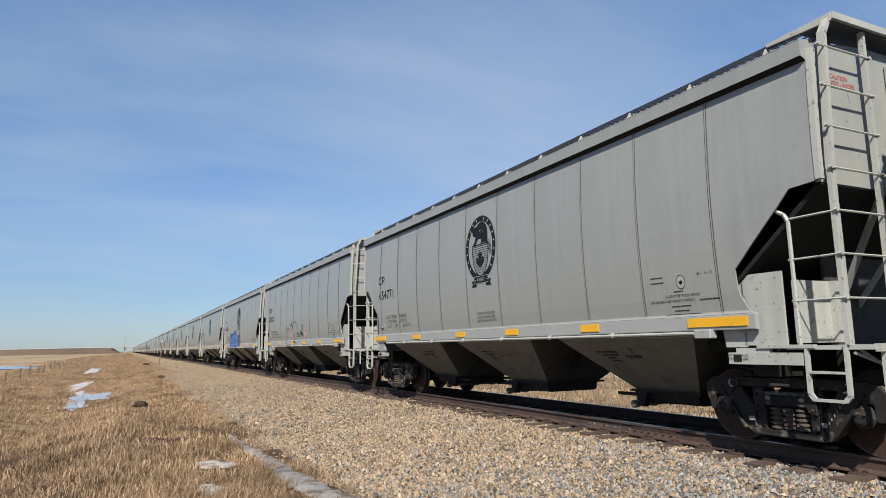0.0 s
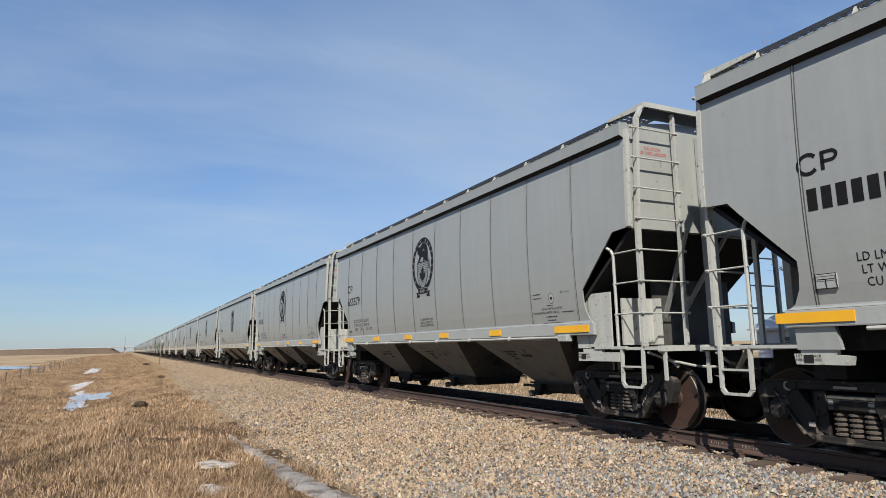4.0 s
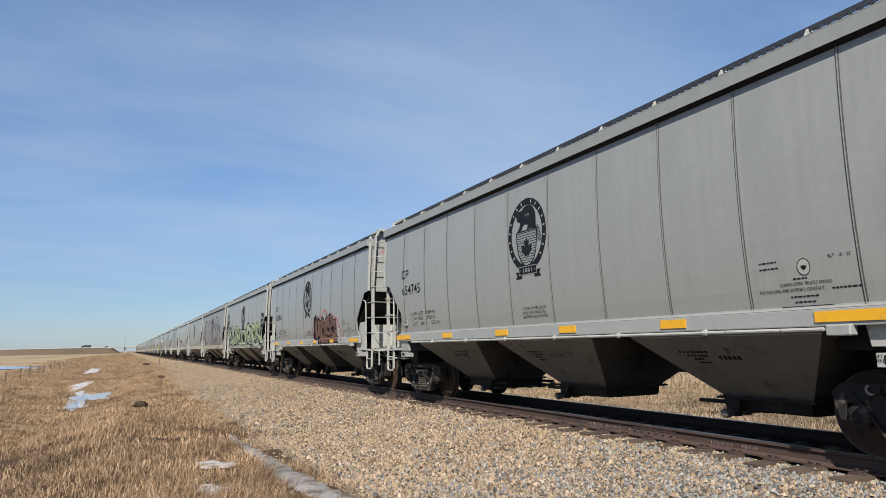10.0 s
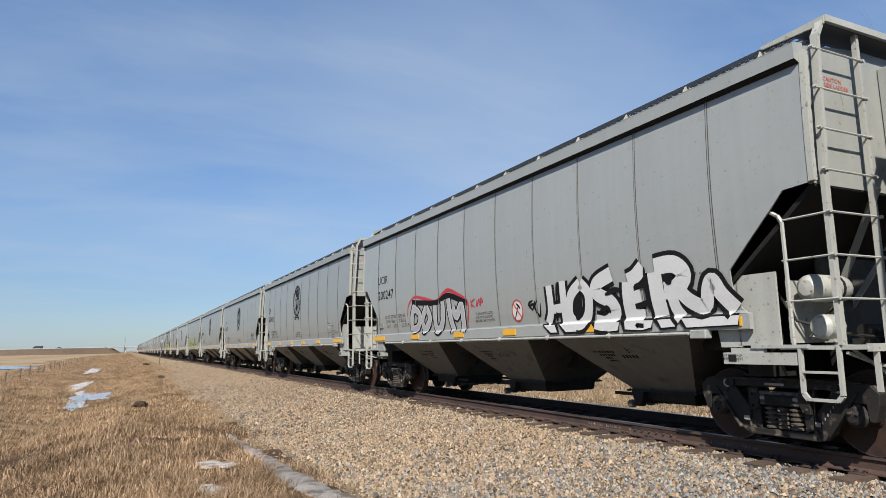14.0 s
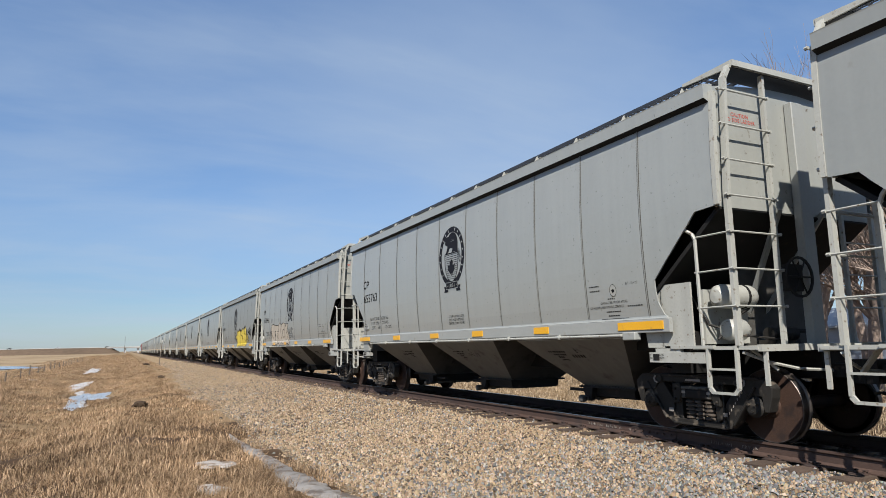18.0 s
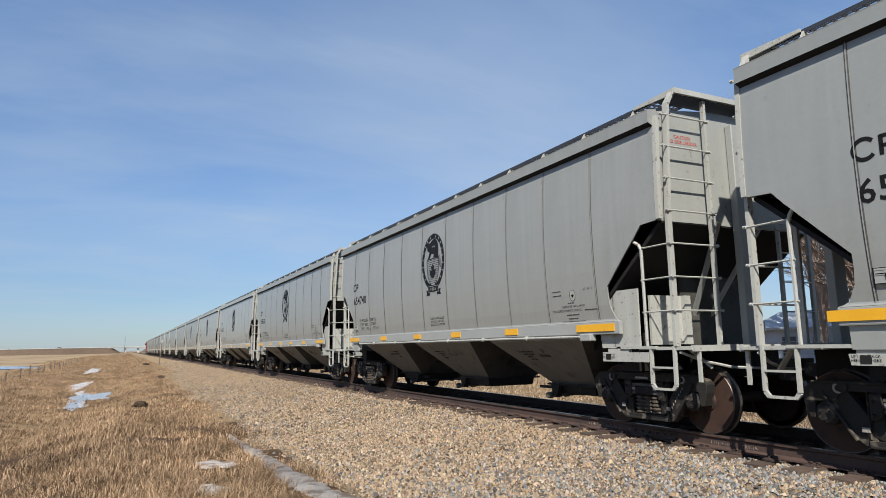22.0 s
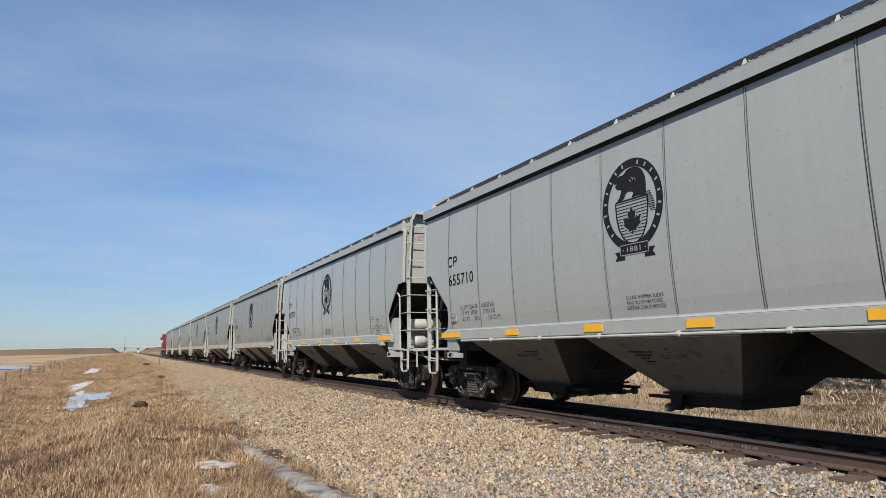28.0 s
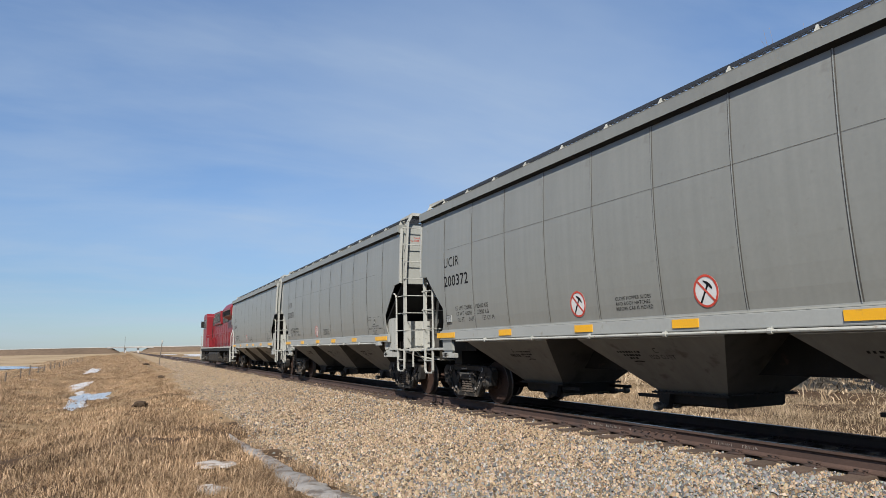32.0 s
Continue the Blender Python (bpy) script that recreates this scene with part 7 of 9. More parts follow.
    paint(c, INK, [], [([(-3.51, 2.36), (-3.63, 2.53), (-3.84, 2.65), (-4.06, 2.66)], 0.14), ([(-4.25, 2.47), (-4.34, 2.27), (-4.31, 2.05)], 0.14), ([(-2, 2.29), (-2.15, 2.46), (-2.39, 2.49)], 0.14)], 0.0118, "graffiti_outline")
    paint(c, SUNNY, [[(-0.76, 1.57), (-1.43, 1.57), (-1.35, 1.45), (-0.8, 1.45)], [(-1.49, 1.56), (-2.01, 1.56), (-1.9, 1.47), (-1.61, 1.47)], [(-2.04, 1.56), (-2.44, 1.56), (-2.34, 1.47), (-2.16, 1.47)], [(-2.48, 1.56), (-2.89, 1.56), (-2.81, 1.48), (-2.57, 1.47)], [(-2.94, 1.57), (-3.31, 1.57), (-3.22, 1.47), (-3, 1.47)], [(-3.34, 1.56), (-4.18, 1.57), (-4.08, 1.46), (-3.27, 1.46)]], [], 0.0125, "graffiti_foot", sharp=True)
    paint(c, INK, [[(-3.72, 2.39), (-3.9, 2.4), (-3.9, 2.21), (-3.74, 2.26)], [(-3.75, 1.94), (-3.88, 1.93), (-3.89, 1.73), (-3.74, 1.72)], [(-2.17, 2.28), (-2.3, 2.29), (-2.29, 2.15), (-2.16, 2.06)]], [([(-1.46, 2.27), (-1.47, 2.02)], 0.07), ([(-1.52, 2.25), (-1.52, 2.01)], 0.05), ([(-2.29, 2.14), (-2.69, 2.12), (-2.95, 2.03), (-3.12, 1.87)], 0.06), ([(-2.64, 1.95), (-2.87, 1.87), (-2.96, 1.63)], 0.05), ([(-3.07, 2.46), (-3.08, 2.26), (-3.07, 2.13)], 0.05), ([(-2.67, 2.35), (-2.63, 2.14)], 0.06)], 0.0135, "graffiti_shadow", "dark hollows of the letters", sharp=True)
    paint(c, INK, [], [([(-1.39, 2.52), (-1.65, 2.58), (-1.94, 2.5)], 0.045), ([(-1.48, 2.46), (-1.68, 2.52), (-1.85, 2.48)], 0.045), ([(-4.34, 2.53), (-4.4, 2.38), (-4.38, 2.11)], 0.045), ([(-4.37, 2.04), (-4.48, 2.23)], 0.045), ([(-4.97, 2.03), (-4.98, 1.94), (-4.87, 1.75)], 0.045), ([(-5.02, 1.83), (-4.93, 1.69)], 0.045), ([(-4.27, 1.95), (-4.29, 1.63)], 0.045), ([(-4.2, 1.58), (-4.13, 1.45)], 0.045), ([(-4.26, 1.6), (-4.25, 1.46)], 0.045), ([(-0.64, 1.56), (-0.72, 1.46)], 0.045), ([(-0.82, 2.42), (-0.95, 2.49)], 0.045)], 0.006, "swing_line", "short black swing lines")
    paint(c, INK, [[(-4.35, 1.91), (-4.53, 2.08), (-4.71, 2.17), (-4.87, 2.08), (-4.91, 1.9), (-4.86, 1.72), (-4.72, 1.69), (-4.56, 1.81)]], [], 0.0055, "graffiti_outline")
    paint(c, SUNNY, [[(-4.4, 1.92), (-4.55, 2.06), (-4.71, 2.14), (-4.84, 2.06), (-4.88, 1.89), (-4.83, 1.74), (-4.73, 1.72), (-4.58, 1.83)]], [], 0.0075, "graffiti_drop", "yellow drop shape beside the letters")
    paint(c, INK, [], [([(-4.56, 2.01), (-4.64, 2.06), (-4.67, 2.02), (-4.56, 1.9), (-4.67, 1.91)], 0.045), ([(-4.71, 2.05), (-4.78, 2.05), (-4.73, 1.98), (-4.82, 1.95), (-4.75, 1.89), (-4.7, 1.92)], 0.045), ([(-4.61, 1.85), (-4.79, 1.84)], 0.045)], 0.0095, "graffiti_numeral", "black numerals in the drop")
    paint(c, INK, [[(-0.31, 1.92), (-0.3, 2.09), (-0.49, 2.21), (-0.72, 2.12), (-0.75, 1.97), (-0.53, 1.9)]], [], 0.0055, "graffiti_outline")
    paint(c, SUNNY, [[(-0.36, 1.95), (-0.35, 2.08), (-0.5, 2.17), (-0.67, 2.11), (-0.7, 1.99), (-0.52, 1.93)]], [], 0.0075, "graffiti_drop")
    paint(c, INK, [], [([(-0.38, 1.99), (-0.67, 1.94)], 0.035), ([(-0.27, 2.23), (-0.41, 2.28), (-0.55, 2.28)], 0.035), ([(-0.17, 1.97), (-0.15, 2.13), (-0.25, 2.24)], 0.035), ([(-0.35, 1.89), (-0.57, 1.9)], 0.035), ([(-0.4, 1.8), (-0.63, 1.87)], 0.035)], 0.0095, "swing_line")
    paint(c, INK, [], [([(-4.85, 2.38), (-4.8, 2.34), (-4.88, 2.25), (-4.93, 2.35), (-4.85, 2.34)], 0.05), ([(-4.9, 2.11), (-4.96, 2.18)], 0.05), ([(-5.25, 2.51), (-5.09, 2.41), (-4.98, 2.27), (-5.11, 2.28), (-5.17, 2.22), (-4.96, 2.23)], 0.075), ([(-5.24, 2.35), (-5.21, 2.21), (-5.31, 2.22)], 0.065), ([(-5.23, 2.29), (-5.31, 2.3)], 0.06), ([(-5.25, 2.36), (-5.33, 2.37)], 0.06), ([(-5.34, 2.22), (-5.38, 2.39), (-5.45, 2.36), (-5.37, 2.3), (-5.47, 2.18)], 0.065), ([(-5.3, 2.13), (-5.46, 2.2), (-5.35, 2.14), (-5.44, 2.1)], 0.05), ([(-5.48, 2.37), (-5.52, 2.17), (-5.64, 2.41)], 0.07), ([(-5.33, 2.46), (-5.44, 2.54), (-5.51, 2.48), (-5.42, 2.45), (-5.34, 2.47)], 0.06), ([(-5.77, 2.45), (-5.65, 2.35), (-5.62, 2.17), (-5.68, 2.08), (-5.79, 2.15), (-5.85, 2.34), (-5.78, 2.45)], 0.085), ([(-5.69, 2.03), (-5.69, 2.01)], 0.07), ([(-5.74, 2), (-5.75, 1.99)], 0.07), ([(-5.71, 1.97), (-5.71, 1.96)], 0.07)], 0.006, "black_tag", "black hand-styled tag in broad strokes")


def dotted_piece(c):
    """Pale green dotted bubble letters in two groups."""
    paint(c, INK, [[(3.94, 1.63), (3.9, 2.07), (3.76, 2.45), (3.56, 2.5), (3.26, 2.54), (3.1, 2.43), (3.04, 2.27), (3.07, 2.02), (3.02, 1.71), (3.04, 1.54), (3.64, 1.55)]], [], 0.0046, "graffiti_outline", "thin black edge of the pale green letters")
    paint(c, LIME, [[(3.9, 1.64), (3.86, 2.07), (3.73, 2.43), (3.54, 2.48), (3.27, 2.51), (3.13, 2.43), (3.08, 2.27), (3.1, 2.02), (3.06, 1.71), (3.07, 1.56), (3.63, 1.57)]], [], 0.0052, "graffiti_fill", "pale green sprayed letters")
    paint(c, INK, [[(3.08, 2.27), (3.03, 2.45), (2.82, 2.48), (2.64, 2.55), (2.45, 2.46), (2.43, 2.21), (2.54, 1.93), (2.66, 1.63), (2.91, 1.54), (3.11, 1.71)]], [], 0.0057, "graffiti_outline")
    paint(c, LIME, [[(3.04, 2.27), (3, 2.43), (2.8, 2.46), (2.64, 2.53), (2.48, 2.45), (2.46, 2.22), (2.58, 1.93), (2.69, 1.65), (2.89, 1.57), (3.08, 1.71)]], [], 0.0063, "graffiti_fill")
    paint(c, INK, [[(2.55, 1.62), (2.41, 2.21), (2.36, 2.51), (1.89, 2.46), (1.92, 2.17), (2, 1.85), (2.05, 1.55)]], [], 0.0068, "graffiti_outline")
    paint(c, LIME, [[(2.51, 1.63), (2.38, 2.21), (2.33, 2.48), (1.92, 2.45), (1.95, 2.17), (2.03, 1.85), (2.08, 1.58)]], [], 0.0074, "graffiti_fill")
    paint(c, INK, [[(2.05, 1.56), (1.97, 1.94), (1.84, 2.45), (1.49, 2.46), (1.43, 2.13), (1.48, 1.58)]], [], 0.0079, "graffiti_outline")
    paint(c, LIME, [[(2.01, 1.57), (1.94, 1.94), (1.82, 2.43), (1.51, 2.44), (1.46, 2.13), (1.5, 1.59)]], [], 0.0085, "graffiti_fill")
    paint(c, INK, [[(1.59, 1.58), (1.49, 2.09), (1.37, 2.55), (1.07, 2.5), (1.11, 2.1), (1.25, 1.57)]], [], 0.009, "graffiti_outline")
    paint(c, LIME, [[(1.56, 1.59), (1.46, 2.09), (1.35, 2.53), (1.09, 2.49), (1.14, 2.1), (1.27, 1.59)]], [], 0.0096, "graffiti_fill")
    paint(c, INK, [[(1.31, 1.58), (1.23, 1.9), (1.07, 2.23), (1.09, 2.36), (0.91, 2.47), (0.7, 2.46), (0.62, 2.57), (0.42, 2.56), (0.28, 2.47), (0.28, 2.2), (0.11, 2.02), (0.1, 1.78), (0.13, 1.57), (0.72, 1.55)]], [], 0.0101, "graffiti_outline")
    paint(c, LIME, [[(1.27, 1.59), (1.2, 1.89), (1.04, 2.22), (1.06, 2.35), (0.9, 2.45), (0.68, 2.44), (0.6, 2.55), (0.43, 2.55), (0.3, 2.47), (0.3, 2.19), (0.13, 2.02), (0.12, 1.78), (0.14, 1.59), (0.72, 1.57)]], [], 0.0107, "graffiti_fill")
    paint(c, INK, [[(2.25, 2.34), (2.01, 2.35), (2.04, 2.04), (2.27, 2.03)], [(0.8, 2.07), (0.67, 2.1), (0.4, 1.96), (0.53, 1.85), (0.76, 1.9)]], [([(3.48, 2.25), (3.28, 2.29), (3.03, 2.21), (3.01, 2.01), (3.28, 1.93), (3.47, 2.04), (3.48, 2.25)], 0.05), ([(3.31, 2.44), (3.23, 2.26)], 0.05), ([(2.67, 2.18), (2.62, 1.89), (2.84, 1.75)], 0.05), ([(1.87, 2.17), (1.66, 2.1), (1.64, 1.83)], 0.05), ([(1.36, 2.25), (1.27, 2.03), (1.38, 1.81)], 0.05), ([(0.93, 2), (0.67, 2.12), (0.32, 2.11)], 0.05), ([(3.28, 1.93), (3.46, 1.73)], 0.05), ([(0.73, 1.78), (0.74, 1.61)], 0.05)], 0.0125, "graffiti_shadow")
    paint(c, LIME, [[(3.63, 1.56), (3.07, 1.56), (3.17, 1.47), (3.48, 1.47)], [(3, 1.58), (2.64, 1.59), (2.73, 1.48), (2.93, 1.49)], [(2.55, 1.58), (1.49, 1.59), (1.57, 1.46), (2.48, 1.47)], [(0.86, 1.57), (0.64, 1.57), (0.72, 1.48), (0.82, 1.49)], [(0.62, 1.57), (0.23, 1.58), (0.38, 1.46), (0.55, 1.45)]], [], 0.0105, "graffiti_foot", sharp=True)
    paint(c, INK, [[(0.24, 2.05), (0.24, 2.27), (0.12, 2.46), (-0, 2.58), (-0.12, 2.43), (-0.2, 2.22), (-0.18, 2.06), (0.01, 1.94)]], [], 0.005, "graffiti_outline")
    paint(c, LIME, [[(0.21, 2.06), (0.21, 2.26), (0.1, 2.45), (-0, 2.55), (-0.09, 2.42), (-0.18, 2.22), (-0.15, 2.07), (0.01, 1.97)]], [], 0.007, "graffiti_drop", "pale green drop with a drawn face")
    paint(c, INK, [], [([(0.08, 2.33), (0.04, 2.27), (-0.02, 2.32)], 0.03), ([(-0.04, 2.31), (-0.09, 2.35), (-0.12, 2.3)], 0.03), ([(0.11, 2.09), (0.03, 2.01), (-0.07, 2.09)], 0.03), ([(0.02, 2.3), (0.04, 2.17)], 0.03), ([(-0.04, 2.3), (-0.03, 2.17)], 0.03)], 0.009, "graffiti_linework")
    paint(c, INK, [], [([(-0.54, 1.88), (-0.58, 1.81), (-0.68, 1.89)], 0.05), ([(-0.59, 1.82), (-0.61, 1.75)], 0.05), ([(-0.69, 1.87), (-0.68, 1.75), (-0.78, 1.77)], 0.05), ([(-0.69, 1.82), (-0.77, 1.83)], 0.045), ([(-0.79, 1.75), (-0.82, 1.87), (-0.89, 1.85), (-0.82, 1.81), (-0.88, 1.77)], 0.045), ([(-0.97, 1.88), (-0.9, 1.83), (-0.95, 1.78)], 0.045), ([(-1.01, 1.91), (-0.98, 1.77), (-1.05, 1.79)], 0.045), ([(-1.07, 1.78), (-1.08, 1.77)], 0.06)], 0.006, "black_tag", "small black lettered tag")
    paint(c, INK, [[(-1.22, 1.52), (-1.23, 2), (-1.34, 2.38), (-1.58, 2.54), (-1.85, 2.54), (-2, 2.47), (-2.03, 2.41), (-2.12, 2.49), (-2.31, 2.5), (-2.37, 2.43), (-2.44, 2.5), (-2.6, 2.49), (-2.66, 2.43), (-2.7, 2.54), (-2.88, 2.57), (-3.02, 2.46), (-3.02, 2.27), (-2.98, 2.07), (-2.91, 1.89), (-3.09, 1.83), (-3.07, 1.52)]], [], 0.005, "graffiti_outline", "broad black edge of the large pale green letters")
    paint(c, LIME, [[(-1.28, 1.57), (-1.28, 2), (-1.39, 2.36), (-1.6, 2.5), (-1.84, 2.5), (-1.97, 2.44), (-2.03, 2.34), (-2.14, 2.45), (-2.29, 2.46), (-2.37, 2.37), (-2.45, 2.46), (-2.59, 2.45), (-2.67, 2.37), (-2.73, 2.51), (-2.87, 2.53), (-2.99, 2.44), (-2.99, 2.27), (-2.95, 2.08), (-2.86, 1.87), (-3.06, 1.81), (-3.04, 1.56)]], [], 0.008, "graffiti_fill", "large pale green sprayed letters")
    paint(c, LIME, [[(-1.28, 1.57), (-3.04, 1.56), (-3.03, 1.43), (-2.79, 1.44), (-1.4, 1.45)]], [], 0.0095, "graffiti_foot", sharp=True)
    paint(c, DOT, [[(-1.83, 2.28), (-1.79, 2.23), (-1.71, 2.24), (-1.69, 2.3), (-1.73, 2.35), (-1.8, 2.34)], [(-1.49, 2.09), (-1.45, 2.05), (-1.39, 2.06), (-1.37, 2.11), (-1.4, 2.15), (-1.46, 2.14)], [(-1.48, 1.98), (-1.43, 1.93), (-1.36, 1.94), (-1.34, 1.99), (-1.38, 2.04), (-1.45, 2.03)], [(-2.24, 2.25), (-2.2, 2.2), (-2.13, 2.21), (-2.1, 2.27), (-2.14, 2.33), (-2.21, 2.32)], [(-2.06, 1.84), (-2.01, 1.79), (-1.94, 1.8), (-1.91, 1.86), (-1.96, 1.91), (-2.03, 1.91)], [(-1.74, 1.95), (-1.71, 1.92), (-1.66, 1.92), (-1.64, 1.96), (-1.67, 2), (-1.72, 1.99)], [(-2.89, 2.32), (-2.84, 2.26), (-2.77, 2.27), (-2.75, 2.34), (-2.79, 2.4), (-2.86, 2.39)], [(-2.8, 2.07), (-2.77, 2.03), (-2.72, 2.04), (-2.7, 2.09), (-2.74, 2.13), (-2.78, 2.12)], [(-2.52, 1.99), (-2.48, 1.95), (-2.42, 1.95), (-2.4, 2.01), (-2.44, 2.05), (-2.5, 2.05)], [(-2.49, 2.32), (-2.46, 2.28), (-2.4, 2.29), (-2.38, 2.34), (-2.42, 2.38), (-2.47, 2.37)], [(-1.8, 1.5), (-1.75, 1.43), (-1.64, 1.43), (-1.6, 1.51), (-1.66, 1.59), (-1.76, 1.58)], [(-2.61, 1.5), (-2.56, 1.43), (-2.46, 1.43), (-2.42, 1.51), (-2.48, 1.59), (-2.57, 1.58)], [(-2.66, 1.78), (-2.63, 1.75), (-2.59, 1.75), (-2.58, 1.78), (-2.6, 1.82), (-2.64, 1.81)], [(-3.01, 1.76), (-2.97, 1.71), (-2.9, 1.71), (-2.88, 1.77), (-2.93, 1.83), (-2.99, 1.82)], [(-1.38, 1.69), (-1.34, 1.64), (-1.27, 1.65), (-1.25, 1.7), (-1.29, 1.74), (-1.35, 1.74)]], [], 0.0115, "graffiti_dotting", "faint grey dots in the letters")
    paint(c, DOT, [[(3.5, 2.3), (3.54, 2.28), (3.6, 2.28), (3.63, 2.32), (3.59, 2.34), (3.53, 2.34)], [(3.41, 1.83), (3.46, 1.79), (3.55, 1.8), (3.58, 1.84), (3.53, 1.88), (3.44, 1.87)], [(3.27, 1.67), (3.32, 1.64), (3.39, 1.64), (3.42, 1.68), (3.37, 1.71), (3.3, 1.71)], [(2.7, 2.09), (2.74, 2.06), (2.81, 2.06), (2.84, 2.1), (2.8, 2.13), (2.73, 2.13)], [(2.12, 1.86), (2.16, 1.83), (2.22, 1.83), (2.25, 1.87), (2.21, 1.9), (2.15, 1.89)], [(2.15, 1.63), (2.13, 1.59), (2.2, 1.59), (2.29, 1.63), (2.25, 1.67), (2.18, 1.66)], [(1.64, 2.28), (1.68, 2.25), (1.74, 2.26), (1.77, 2.29), (1.73, 2.33), (1.67, 2.32)], [(1.69, 1.88), (1.72, 1.85), (1.78, 1.85), (1.8, 1.89), (1.77, 1.91), (1.71, 1.91)], [(1.27, 1.81), (1.3, 1.78), (1.36, 1.78), (1.38, 1.81), (1.34, 1.84), (1.29, 1.84)], [(0.39, 2.44), (0.42, 2.42), (0.47, 2.43), (0.49, 2.46), (0.46, 2.48), (0.41, 2.48)], [(0.99, 1.92), (1.02, 1.89), (1.09, 1.89), (1.11, 1.93), (1.07, 1.96), (1.01, 1.96)], [(0.35, 1.84), (0.4, 1.8), (0.46, 1.8), (0.49, 1.84), (0.45, 1.88), (0.38, 1.88)], [(0.34, 1.63), (0.33, 1.59), (0.42, 1.6), (0.48, 1.64), (0.43, 1.68), (0.37, 1.68)], [(0.84, 2.25), (0.87, 2.22), (0.93, 2.22), (0.95, 2.26), (0.92, 2.29), (0.86, 2.28)]], [], 0.0122, "graffiti_dotting")
    paint(c, INK, [[(-1.57, 2.19), (-1.52, 2.01), (-1.58, 1.81), (-1.69, 1.65), (-1.84, 1.66), (-1.92, 1.8), (-1.8, 1.8), (-1.71, 1.82), (-1.62, 1.91), (-1.62, 2), (-1.77, 2.07), (-2.05, 2.1), (-2.02, 2.17), (-1.78, 2.11), (-1.67, 2.19)]], [([(-2, 2.4), (-2.06, 2.28), (-2.04, 2.16)], 0.09), ([(-2.05, 2.13), (-2.21, 2.05), (-2.28, 1.87), (-2.29, 1.61)], 0.08), ([(-2.36, 2.42), (-2.38, 2.19), (-2.39, 1.89), (-2.42, 1.66)], 0.11), ([(-2.69, 2.46), (-2.69, 2.32), (-2.61, 2.19), (-2.6, 1.96)], 0.08), ([(-2.68, 2.32), (-2.7, 2.17), (-2.6, 1.96), (-2.69, 1.83), (-2.78, 1.74), (-2.87, 1.59)], 0.07), ([(-1.24, 1.58), (-1.35, 1.45)], 0.09), ([(-2.22, 1.57), (-2.17, 1.44)], 0.06), ([(-2.99, 2.27), (-2.95, 2.06), (-2.86, 1.88), (-3.06, 1.82)], 0.09)], 0.013, "graffiti_linework", "black strokes inside the letters")
    paint(c, CRIMSON, [], [([(-1.24, 2.06), (-1.13, 1.98), (-1.13, 1.85), (-1.21, 1.76)], 0.03)], 0.0045, "red_ring_stroke")


